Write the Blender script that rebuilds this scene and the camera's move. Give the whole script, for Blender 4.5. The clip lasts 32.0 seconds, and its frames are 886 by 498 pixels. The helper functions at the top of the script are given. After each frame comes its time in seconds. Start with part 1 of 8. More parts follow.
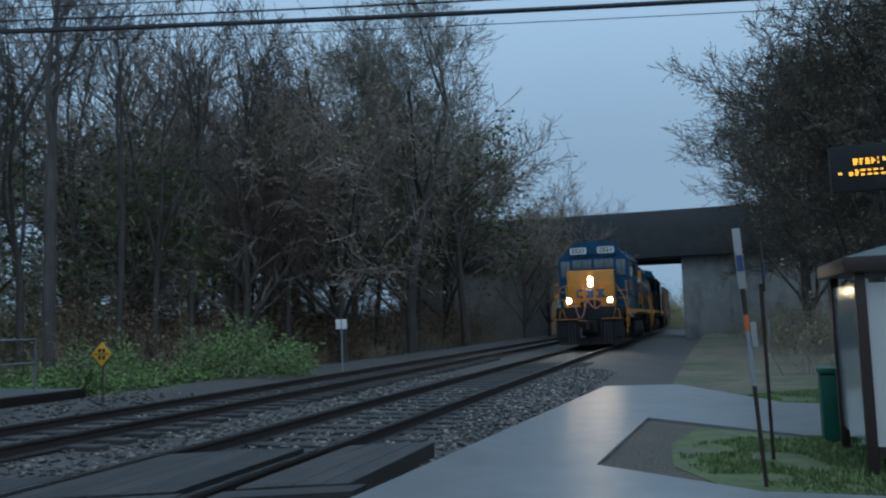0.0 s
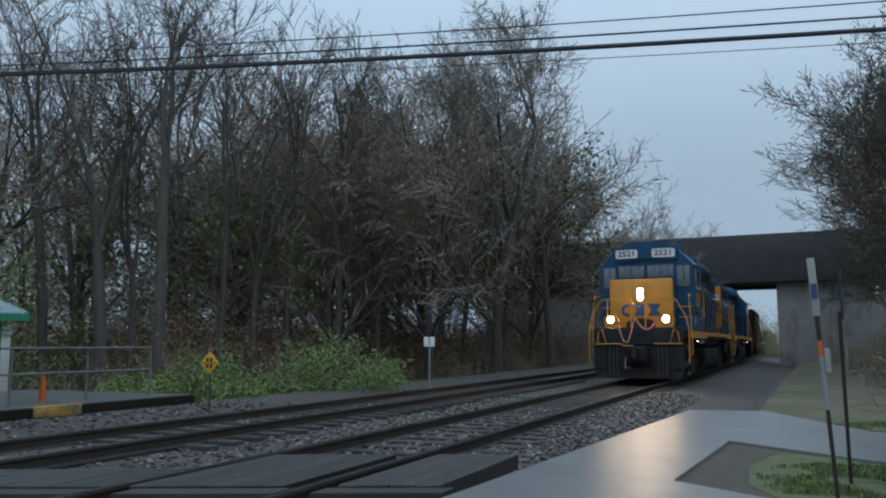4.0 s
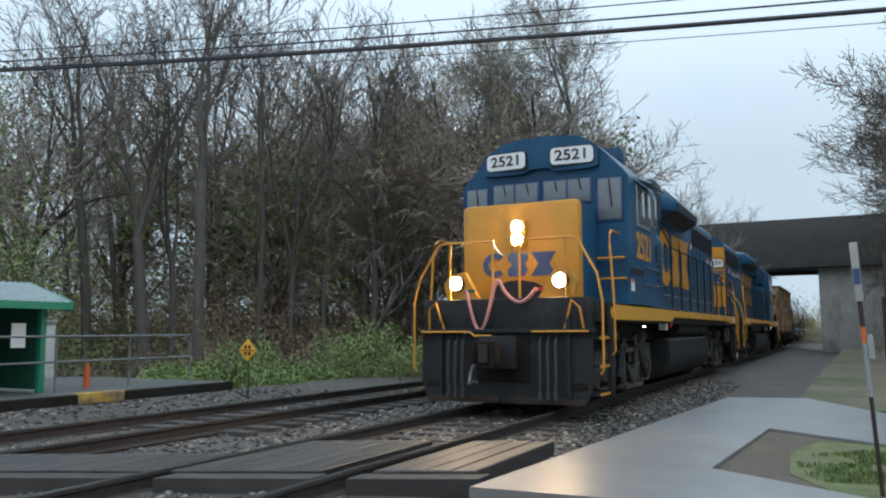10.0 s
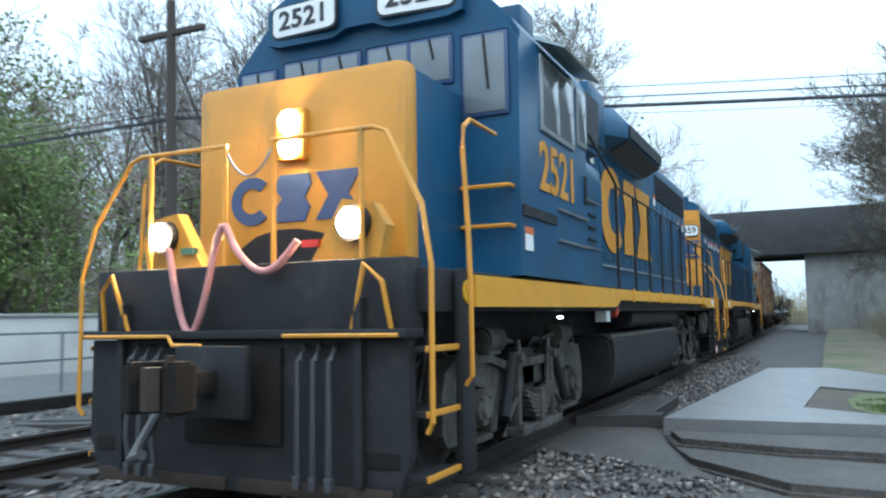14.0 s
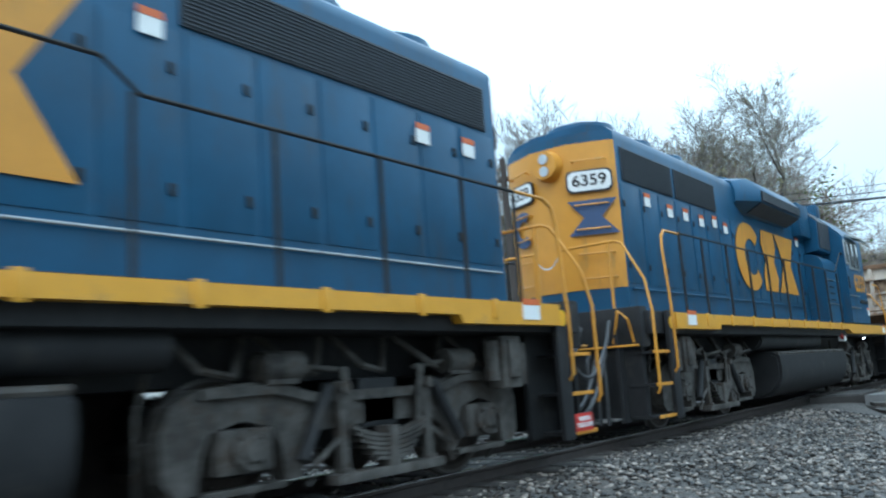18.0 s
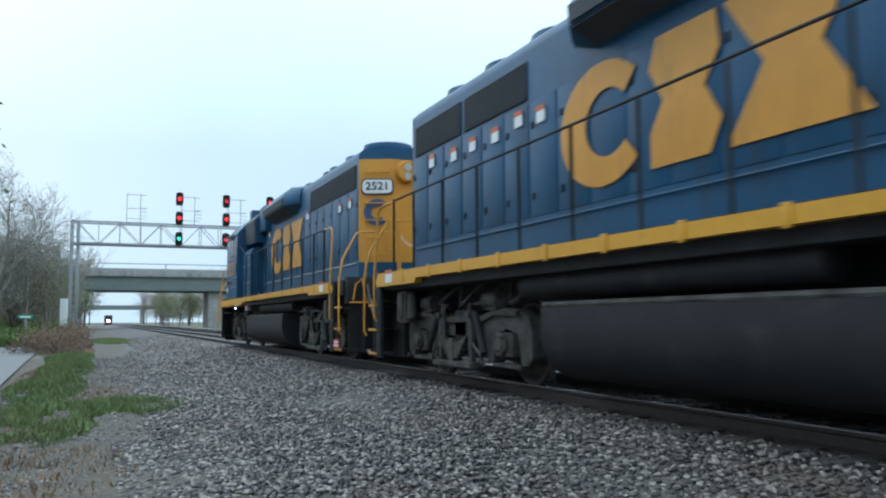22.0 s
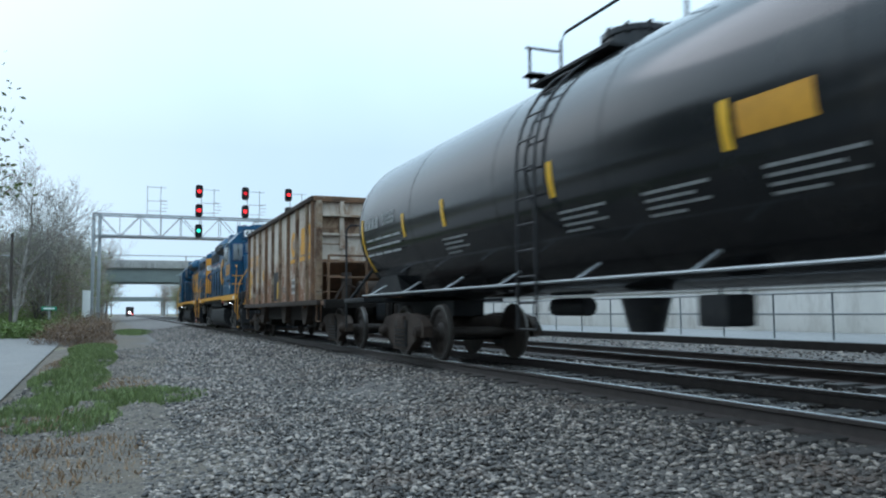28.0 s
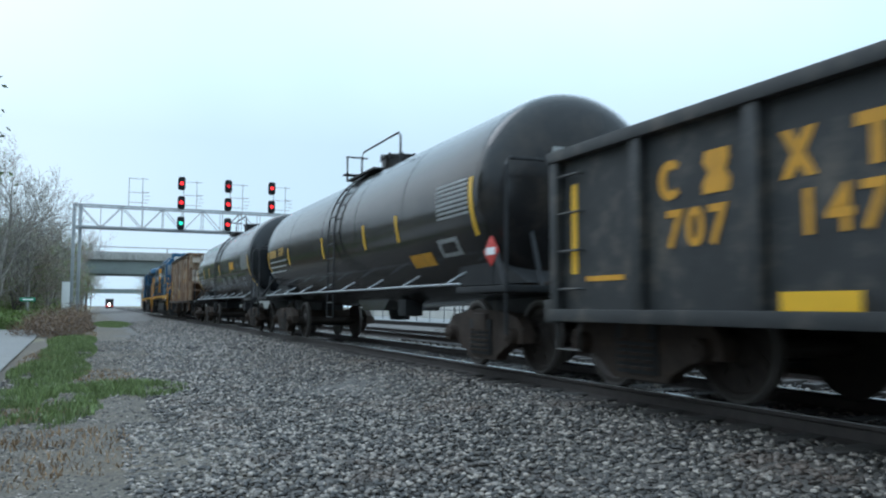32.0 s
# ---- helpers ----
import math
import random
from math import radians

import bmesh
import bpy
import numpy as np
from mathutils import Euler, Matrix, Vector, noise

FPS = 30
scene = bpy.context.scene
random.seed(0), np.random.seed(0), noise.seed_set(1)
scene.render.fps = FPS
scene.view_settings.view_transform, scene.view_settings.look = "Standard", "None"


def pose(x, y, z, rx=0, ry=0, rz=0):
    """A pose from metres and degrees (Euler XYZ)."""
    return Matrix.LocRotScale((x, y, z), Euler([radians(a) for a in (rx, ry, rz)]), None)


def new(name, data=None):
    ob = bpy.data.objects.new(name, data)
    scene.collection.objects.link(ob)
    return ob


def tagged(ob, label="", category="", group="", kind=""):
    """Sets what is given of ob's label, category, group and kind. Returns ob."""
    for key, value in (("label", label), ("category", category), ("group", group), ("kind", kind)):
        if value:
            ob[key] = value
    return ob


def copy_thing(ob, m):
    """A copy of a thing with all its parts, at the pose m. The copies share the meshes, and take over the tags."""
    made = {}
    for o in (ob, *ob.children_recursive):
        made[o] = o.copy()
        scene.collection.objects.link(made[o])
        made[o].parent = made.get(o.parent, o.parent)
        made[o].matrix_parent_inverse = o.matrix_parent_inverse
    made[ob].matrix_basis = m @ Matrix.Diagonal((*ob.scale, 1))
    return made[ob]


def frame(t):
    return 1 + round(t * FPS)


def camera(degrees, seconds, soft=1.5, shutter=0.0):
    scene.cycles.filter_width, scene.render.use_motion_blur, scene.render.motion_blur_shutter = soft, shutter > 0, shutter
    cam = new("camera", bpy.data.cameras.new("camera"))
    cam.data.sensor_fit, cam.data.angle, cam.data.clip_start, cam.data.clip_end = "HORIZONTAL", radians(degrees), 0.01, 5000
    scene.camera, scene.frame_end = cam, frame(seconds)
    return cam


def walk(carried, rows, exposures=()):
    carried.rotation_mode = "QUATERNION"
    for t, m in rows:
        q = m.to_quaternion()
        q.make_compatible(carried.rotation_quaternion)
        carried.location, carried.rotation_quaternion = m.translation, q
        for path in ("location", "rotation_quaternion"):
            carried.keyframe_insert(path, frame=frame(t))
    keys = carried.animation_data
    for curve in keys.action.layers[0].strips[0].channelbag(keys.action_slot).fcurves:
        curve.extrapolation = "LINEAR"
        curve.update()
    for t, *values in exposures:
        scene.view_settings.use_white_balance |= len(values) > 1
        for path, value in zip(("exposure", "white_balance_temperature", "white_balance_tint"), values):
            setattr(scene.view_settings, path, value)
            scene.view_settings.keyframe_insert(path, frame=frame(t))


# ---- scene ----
# ---- camera and its way ----
SECONDS = 32.0
cam = camera(58.5, SECONDS, soft=2.1, shutter=0.5)
CAMERA_ROWS = [
    (0, 4.400, 0.300, 1.200, 18.00, 5.30, 1.75),
    (0.5, 4.520, -0.020, 1.185, 20.00, 6.05, 1.45),
    (1, 4.577, -0.229, 1.178, 21.72, 7.24, 1.40),
    (1.5, 4.576, -0.254, 1.174, 23.06, 7.57, 1.17),
    (2, 4.576, -0.252, 1.173, 23.38, 7.52, 0.85),
    (3, 4.575, -0.228, 1.172, 23.99, 7.02, 0.23),
    (3.5, 4.576, -0.224, 1.172, 24.24, 6.90, 0.18),
    (5.5, 4.572, -0.236, 1.173, 23.57, 6.66, 0.06),
    (6, 4.572, -0.235, 1.173, 23.77, 6.57, -0.03),
    (7, 4.573, -0.225, 1.168, 24.15, 6.71, -0.01),
    (8, 4.579, -0.205, 1.170, 25.00, 6.54, 0.07),
    (9, 4.580, -0.201, 1.167, 25.63, 6.08, 0.08),
    (10, 4.581, -0.214, 1.171, 26.70, 5.94, 0.30),
    (11, 4.526, -0.188, 1.195, 27.00, 5.90, 1.20),
    (11.5, 4.455, -0.270, 1.275, 29.15, 4.85, 1.70),
    (12, 4.323, -0.415, 1.345, 30.90, 3.85, 1.95),
    (12.5, 4.096, -0.759, 1.320, 31.70, 4.10, 1.75),
    (13, 3.731, -1.495, 1.400, 29.41, 3.45, 1.37),
    (13.5, 3.501, -2.804, 1.365, 24.60, 4.34, 0.69),
    (15.5, 4.800, -10.506, 0.942, 28.86, 7.85, 3.44),
    (16, 4.848, -11.858, 0.878, 29.82, 9.70, 3.95),
    (16.5, 5.366, -13.054, 0.793, 33.00, 10.14, 4.17),
    (17, 5.573, -13.235, 0.820, 35.58, 10.35, 3.54),
    (17.5, 5.728, -13.453, 0.828, 37.46, 9.77, 3.77),
    (18, 5.641, -13.481, 0.877, 38.58, 9.49, 3.87),
    (18.5, 6.037, -13.758, 0.907, 41.44, 9.25, 3.27),
    (19, 6.366, -13.603, 0.822, 52.74, 10.59, 2.57),
    (19.3, 6.305, -13.469, 0.892, 75.56, 11.70, 1.14),
    (19.5, 6.352, -13.312, 0.899, 93.92, 12.14, 0.08),
    (19.7, 6.417, -13.281, 0.874, 108.25, 11.38, 0.31),
    (20, 6.109, -12.847, 0.803, 126.91, 8.57, 1.00),
    (20.5, 5.901, -13.168, 0.825, 140.97, 6.81, 0.60),
    (21, 5.786, -13.024, 0.817, 150.88, 5.57, 0.30),
    (21.5, 5.779, -13.041, 0.816, 155.02, 5.36, 0.12),
    (22, 5.771, -13.036, 0.813, 156.48, 5.12, 0.37),
    (23, 5.769, -13.043, 0.810, 157.69, 5.35, 0.20),
    (24, 5.786, -13.049, 0.815, 158.03, 5.41, 0.39),
    (25, 5.779, -13.007, 0.817, 158.42, 5.07, 0.38),
    (26, 5.789, -13.023, 0.806, 158.41, 5.12, 0.65),
    (26.5, 5.783, -13.022, 0.805, 158.12, 5.05, 0.66),
    (28.5, 5.793, -12.967, 0.816, 157.74, 4.31, 0.35),
    (29, 5.800, -12.953, 0.818, 157.84, 4.21, 0.07),
    (30, 5.815, -12.960, 0.819, 157.77, 3.89, -0.12),
    (31, 5.818, -12.976, 0.815, 157.42, 3.71, -0.19),
    (32, 5.814, -12.976, 0.816, 156.51, 4.20, -0.28),
]
EXPOSURES = [(0.0, -1.12, 5200, 15), (2.0, -1.0, 5350, 16), (5.5, -0.8, 6150, 22), (8.0, -0.62, 6250, 23), (10.0, -0.2, 6300, 21), (12.0, 0.32, 6300, 19),
             (13.0, 0.5, 6000, 18), (15.5, 0.5, 5750, 14), (19.0, 0.4, 5700, 12), (21.0, 0.15, 6000, 17), (24.0, 0.04, 5900, 16), (32.0, 0.06, 5900, 16)]
walk(cam, [(t, pose(x, y, z, 90 + p, r, yaw)) for t, x, y, z, yaw, p, r in CAMERA_ROWS], EXPOSURES)

# where the front coupling of the train stands along the track, time by time
TRAIN_ROWS = [
    (0, 32.82), (0.5, 31.75), (1, 30.68), (1.5, 29.60), (2, 28.50), (3, 26.27), (3.5, 25.13), (5.5, 20.45), (6, 19.27), (7, 16.91), (8, 14.56), (9, 12.29), (10, 10.13), (11, 8.0), (11.5, 6.95), (12, 5.83), (12.5, 4.5), (13, 2.91), (13.5, 1.19), (15.5, -9.05), (16, -11.73), (16.5, -14.45), (17, -17.24), (17.5, -20.03), (18, -22.84), (18.5, -25.63), (19, -28.45), (19.3, -30.15), (19.5, -31.28), (19.7, -32.41), (20, -34.09), (20.5, -36.84), (21, -39.56), (21.5, -42.24), (22, -45.02), (23, -50.61), (24, -56.31), (25, -62.28), (26, -67.88), (26.5, -70.79), (28.5, -82.95), (29, -86.2), (30, -92.37), (31, -98.7), (32, -104.87)
]

# ---- world and sun ----
world = bpy.data.worlds.new("world")
scene.world = world
world.use_nodes = True
wn = world.node_tree
wn.nodes.clear()
w_out = wn.nodes.new("ShaderNodeOutputWorld")
w_bg = wn.nodes.new("ShaderNodeBackground")
w_sky = wn.nodes.new("ShaderNodeTexSky")
w_sky.sky_type = 'NISHITA'
w_sky.sun_disc = False
w_sky.sun_elevation = radians(24)
w_sky.sun_rotation = radians(155)
w_sky.air_density = 1.0
w_sky.dust_density = 6.0
w_sky.ozone_density = 1.0
w_mix = wn.nodes.new("ShaderNodeMix")
w_mix.data_type = 'RGBA'
w_mix.inputs[0].default_value = 0.96
w_cloud = wn.nodes.new("ShaderNodeTexNoise")
w_cloud.inputs["Scale"].default_value = 1.6
w_cloud.inputs["Detail"].default_value = 5.0
w_ramp = wn.nodes.new("ShaderNodeValToRGB")
w_ramp.color_ramp.elements[0].position = 0.3
w_ramp.color_ramp.elements[0].color = (6.5, 8.9, 9.8, 1)
w_ramp.color_ramp.elements[1].position = 0.75
w_ramp.color_ramp.elements[1].color = (8.0, 10.2, 10.7, 1)
wn.links.new(w_cloud.outputs["Fac"], w_ramp.inputs["Fac"])
wn.links.new(w_sky.outputs["Color"], w_mix.inputs[6])
wn.links.new(w_ramp.outputs["Color"], w_mix.inputs[7])
w_co = wn.nodes.new("ShaderNodeTexCoord")
w_sep = wn.nodes.new("ShaderNodeSeparateXYZ")
w_rise = wn.nodes.new("ShaderNodeMapRange")     # a clouded sky is about three times as bright overhead as at the horizon
w_rise.inputs["From Min"].default_value = 0.2
w_rise.inputs["From Max"].default_value = 1.0
w_rise.inputs["To Min"].default_value = 0.92
w_rise.inputs["To Max"].default_value = 2.3
w_mul = wn.nodes.new("ShaderNodeMix")
w_mul.data_type, w_mul.blend_type = 'RGBA', 'MULTIPLY'
w_mul.inputs[0].default_value = 1.0
wn.links.new(w_co.outputs["Generated"], w_sep.inputs[0])
wn.links.new(w_co.outputs["Generated"], w_cloud.inputs["Vector"])
wn.links.new(w_sep.outputs["Z"], w_rise.inputs["Value"])
wn.links.new(w_mix.outputs[2], w_mul.inputs[6])
wn.links.new(w_rise.outputs["Result"], w_mul.inputs[7])
wn.links.new(w_mul.outputs[2], w_bg.inputs["Color"])
w_bg.inputs["Strength"].default_value = 0.1
wn.links.new(w_bg.outputs["Background"], w_out.inputs["Surface"])

sun = new("sun", bpy.data.lights.new("sun", 'SUN'))
sun.data.energy = 0.5
sun.data.angle = radians(35)
sun.data.color = (1.0, 0.97, 0.93)
sun.matrix_world = pose(0, 0, 40, 37, 0, 25)


# ---- materials ----
def mat(name, color, rough=0.6, metal=0.0, vary=0.12, scale=4.0, bump=0.0, bump_scale=40.0, dirt=None, dirt_amount=0.0,
        dirt_scale=1.5, island=0.0, island_power=1.0, rust=None, rust_amount=0.0, rust_scale=5.0, rust_stretch=(1, 1, 1), obj_random=0.0, spec=0.5, coat=0.0, stretch=(1, 1, 1), dirt_stretch=None, rust_foot=None):
    """A surface with two scales of tone, an optional stain colour and fine relief."""
    m = bpy.data.materials.new(name)
    m.use_nodes = True
    nt = m.node_tree
    b = nt.nodes["Principled BSDF"]
    b.inputs["Roughness"].default_value = rough
    b.inputs["Metallic"].default_value = metal
    b.inputs["Specular IOR Level"].default_value = spec
    b.inputs["Coat Weight"].default_value = coat
    co = nt.nodes.new("ShaderNodeTexCoord")
    mp = nt.nodes.new("ShaderNodeMapping")
    mp.inputs["Scale"].default_value = stretch
    nt.links.new(co.outputs["Object"], mp.inputs["Vector"])
    n1 = nt.nodes.new("ShaderNodeTexNoise")
    n1.inputs["Scale"].default_value = scale
    n1.inputs["Detail"].default_value = 6
    n1.inputs["Roughness"].default_value = 0.62
    nt.links.new(mp.outputs["Vector"], n1.inputs["Vector"])
    rgb = nt.nodes.new("ShaderNodeRGB")
    rgb.outputs[0].default_value = (*color, 1)
    hsv = nt.nodes.new("ShaderNodeHueSaturation")
    mr = nt.nodes.new("ShaderNodeMapRange")
    mr.inputs["From Min"].default_value = 0.3
    mr.inputs["From Max"].default_value = 0.7
    mr.inputs["To Min"].default_value = 1 - vary
    mr.inputs["To Max"].default_value = 1 + vary
    nt.links.new(n1.outputs["Fac"], mr.inputs["Value"])
    val = mr.outputs["Result"]
    for src, amount in (("island", island), ("object", obj_random)):
        if amount:
            if src == "island":
                g = nt.nodes.new("ShaderNodeNewGeometry").outputs["Random Per Island"]
            else:
                g = nt.nodes.new("ShaderNodeObjectInfo").outputs["Random"]
            r2 = nt.nodes.new("ShaderNodeMapRange")
            r2.inputs["To Min"].default_value = 1 - amount
            r2.inputs["To Max"].default_value = 1 + amount
            if src == "island" and island_power != 1.0:
                pw = nt.nodes.new("ShaderNodeMath")
                pw.operation = 'POWER'
                pw.inputs[1].default_value = island_power
                nt.links.new(g, pw.inputs[0])
                g = pw.outputs[0]
                r2.inputs["From Max"].default_value = 0.75
            nt.links.new(g, r2.inputs["Value"])
            mu = nt.nodes.new("ShaderNodeMath")
            mu.operation = 'MULTIPLY'
            nt.links.new(val, mu.inputs[0])
            nt.links.new(r2.outputs["Result"], mu.inputs[1])
            val = mu.outputs[0]
    nt.links.new(rgb.outputs[0], hsv.inputs["Color"])
    nt.links.new(val, hsv.inputs["Value"])
    col = hsv.outputs["Color"]
    if dirt:
        n2 = nt.nodes.new("ShaderNodeTexNoise")
        n2.inputs["Scale"].default_value = dirt_scale
        n2.inputs["Detail"].default_value = 8
        n2.inputs["Roughness"].default_value = 0.7
        if dirt_stretch:
            mp2 = nt.nodes.new("ShaderNodeMapping")
            mp2.inputs["Scale"].default_value = dirt_stretch
            nt.links.new(co.outputs["Object"], mp2.inputs["Vector"])
            nt.links.new(mp2.outputs["Vector"], n2.inputs["Vector"])
        else:
            nt.links.new(co.outputs["Object"], n2.inputs["Vector"])
        r3 = nt.nodes.new("ShaderNodeMapRange")
        r3.inputs["From Min"].default_value = 0.62 - 0.3 * dirt_amount
        r3.inputs["From Max"].default_value = 0.78 - 0.3 * dirt_amount
        nt.links.new(n2.outputs["Fac"], r3.inputs["Value"])
        mx = nt.nodes.new("ShaderNodeMix")
        mx.data_type = 'RGBA'
        nt.links.new(r3.outputs["Result"], mx.inputs[0])
        nt.links.new(col, mx.inputs[6])
        mx.inputs[7].default_value = (*dirt, 1)
        col = mx.outputs[2]
    if rust:
        mp4 = nt.nodes.new("ShaderNodeMapping")
        mp4.inputs["Scale"].default_value = rust_stretch
        mp4.inputs["Location"].default_value = (3.1, 7.7, 1.3)
        nt.links.new(co.outputs["Object"], mp4.inputs["Vector"])
        n4 = nt.nodes.new("ShaderNodeTexNoise")
        n4.inputs["Scale"].default_value = rust_scale
        n4.inputs["Detail"].default_value = 9
        n4.inputs["Roughness"].default_value = 0.75
        nt.links.new(mp4.outputs["Vector"], n4.inputs["Vector"])
        r4 = nt.nodes.new("ShaderNodeMapRange")
        r4.inputs["From Min"].default_value = 0.64 - 0.3 * rust_amount
        r4.inputs["From Max"].default_value = 0.74 - 0.3 * rust_amount
        eaten = n4.outputs["Fac"]
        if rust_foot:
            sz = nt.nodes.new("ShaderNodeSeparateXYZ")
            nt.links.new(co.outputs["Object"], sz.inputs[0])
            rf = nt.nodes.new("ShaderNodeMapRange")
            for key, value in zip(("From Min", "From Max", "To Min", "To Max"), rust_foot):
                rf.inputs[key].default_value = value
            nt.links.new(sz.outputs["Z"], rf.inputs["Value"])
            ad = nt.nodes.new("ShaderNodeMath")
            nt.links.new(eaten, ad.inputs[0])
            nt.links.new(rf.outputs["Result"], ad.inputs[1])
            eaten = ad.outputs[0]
        nt.links.new(eaten, r4.inputs["Value"])
        mx4 = nt.nodes.new("ShaderNodeMix")
        mx4.data_type = 'RGBA'
        nt.links.new(r4.outputs["Result"], mx4.inputs[0])
        nt.links.new(col, mx4.inputs[6])
        mx4.inputs[7].default_value = (*rust, 1)
        col = mx4.outputs[2]
    nt.links.new(col, b.inputs["Base Color"])
    if bump:
        n3 = nt.nodes.new("ShaderNodeTexNoise")
        n3.inputs["Scale"].default_value = bump_scale
        n3.inputs["Detail"].default_value = 4
        nt.links.new(mp.outputs["Vector"], n3.inputs["Vector"])
        bp = nt.nodes.new("ShaderNodeBump")
        bp.inputs["Strength"].default_value = bump
        bp.inputs["Distance"].default_value = 0.02
        nt.links.new(n3.outputs["Fac"], bp.inputs["Height"])
        nt.links.new(bp.outputs["Normal"], b.inputs["Normal"])
    return m


def glow(name, color, strength):
    m = bpy.data.materials.new(name)
    m.use_nodes = True
    b = m.node_tree.nodes["Principled BSDF"]
    b.inputs["Base Color"].default_value = (*color, 1)
    b.inputs["Emission Color"].default_value = (*color, 1)
    b.inputs["Emission Strength"].default_value = strength
    return m


def glass(name, color=(0.5, 0.55, 0.55), rough=0.05, alpha=0.5):
    m = bpy.data.materials.new(name)
    m.use_nodes = True
    b = m.node_tree.nodes["Principled BSDF"]
    b.inputs["Base Color"].default_value = (*color, 1)
    b.inputs["Roughness"].default_value = rough
    b.inputs["Transmission Weight"].default_value = alpha
    b.inputs["IOR"].default_value = 1.45
    return m


M_BLUE = mat("engine_blue_paint", (0.011, 0.072, 0.145), 0.4, vary=0.22, scale=1.2, dirt=(0.03, 0.055, 0.085), dirt_amount=0.3, dirt_scale=2.2, bump=0.03, bump_scale=9, dirt_stretch=(1.5, 1.5, .35), spec=0.3)
M_YELLOW = mat("engine_yellow_paint", (0.62, 0.27, 0.026), 0.45, vary=0.1, scale=2.0, dirt=(0.3, 0.18, 0.05), dirt_amount=0.2, dirt_scale=2.5, dirt_stretch=(1.5, 1.5, .3))
M_STRIPE = mat("sill_yellow_paint", (0.66, 0.31, 0.022), 0.45, vary=0.1, scale=3.0, dirt=(0.35, 0.2, 0.06), dirt_amount=0.2, dirt_scale=3)
M_LOGOBLUE = mat("lettering_blue_paint", (0.035, 0.07, 0.16), 0.45, vary=0.1)
M_BLACK = mat("black_frame_paint", (0.02, 0.02, 0.021), 0.65, vary=0.3, scale=3, dirt=(0.05, 0.043, 0.036), dirt_amount=0.15, dirt_scale=3, spec=0.3)
M_TRUCK = mat("dusty_truck_steel", (0.085, 0.078, 0.07), 0.75, vary=0.4, scale=5, spec=0.3, rust=(0.06, 0.045, 0.035), rust_amount=0.4, rust_scale=6, dirt=(0.03, 0.027, 0.024), dirt_amount=0.48, dirt_scale=3, bump=0.15, bump_scale=25)
M_WHEEL = mat("wheel_steel", (0.045, 0.034, 0.028), 0.7, 0.2, vary=0.3, scale=6)
M_TREAD = mat("worn_wheel_rim", (0.12, 0.11, 0.1), 0.45, 0.7)
M_GRILLE = mat("dark_radiator_mesh", (0.028, 0.035, 0.045), 0.6, vary=0.2, scale=8, bump=0.3, bump_scale=80)
M_WINDOW = mat("grey_cab_glass", (0.15, 0.17, 0.18), 0.12, vary=0.15, scale=2, spec=0.8)
M_CHROME = mat("bare_steel", (0.45, 0.46, 0.47), 0.35, 0.9, vary=0.15)
M_WHITE = mat("white_plate", (0.78, 0.78, 0.76), 0.5, vary=0.04)
M_INK = mat("black_lettering", (0.02, 0.02, 0.022), 0.5, vary=0.05)
M_RED = mat("red_paint", (0.5, 0.03, 0.02), 0.5, vary=0.1)
M_ORANGE = mat("orange_label", (0.62, 0.13, 0.03), 0.5, vary=0.05)
M_PINK = mat("pink_rubber_hose", (0.5, 0.22, 0.2), 0.55, vary=0.15, scale=9)
M_HOSE = mat("grey_rubber_hose", (0.05, 0.05, 0.052), 0.5, vary=0.15)
M_HEAD = glow("headlamp_glow", (1.0, 0.76, 0.42), 420.0)
M_DITCH = glow("ditch_lamp_glow", (1.0, 0.74, 0.38), 300.0)
M_STEPLAMP = glow("step_lamp_glow", (0.95, 1.0, 1.0), 12.0)
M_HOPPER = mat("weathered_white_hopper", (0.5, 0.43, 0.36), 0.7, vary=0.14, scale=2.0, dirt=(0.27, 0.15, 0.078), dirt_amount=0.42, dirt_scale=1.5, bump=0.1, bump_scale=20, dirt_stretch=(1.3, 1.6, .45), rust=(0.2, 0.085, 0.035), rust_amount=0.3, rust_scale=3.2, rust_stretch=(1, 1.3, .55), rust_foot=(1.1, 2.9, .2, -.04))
M_HOPRIB = mat("rust_eaten_rib", (0.24, 0.16, 0.1), 0.75, vary=0.3, scale=3, dirt=(0.36, 0.32, 0.25), dirt_amount=0.25, dirt_scale=2.5, bump=0.15, bump_scale=25, rust=(0.085, 0.04, 0.02), rust_amount=0.55, rust_scale=3.5, rust_stretch=(1, 1, .5))
M_DARKRUST = mat("dark_brown_cast_steel", (0.045, 0.032, 0.025), 0.8, vary=0.35, scale=5, spec=0.25, dirt=(0.065, 0.042, 0.03), dirt_amount=0.3, dirt_scale=6, bump=0.15, bump_scale=30)
M_KERB = mat("worn_yellow_kerb_paint", (0.42, 0.25, 0.05), 0.7, vary=0.25, scale=5, dirt=(0.12, 0.1, 0.08), dirt_amount=0.45, dirt_scale=3)
M_LAWN = mat("thin_lawn", (0.1, 0.12, 0.04), 0.85, vary=0.4, scale=5, bump=0.6, bump_scale=30, dirt=(0.13, 0.115, 0.08), dirt_amount=0.4, dirt_scale=1.2)
M_RUST = mat("rusty_steel", (0.16, 0.085, 0.045), 0.8, vary=0.35, scale=4, dirt=(0.09, 0.055, 0.035), dirt_amount=0.4, dirt_scale=5, bump=0.15, bump_scale=30)
M_HOPYEL = mat("hopper_yellow", (0.6, 0.28, 0.02), 0.6, vary=0.15, scale=6)
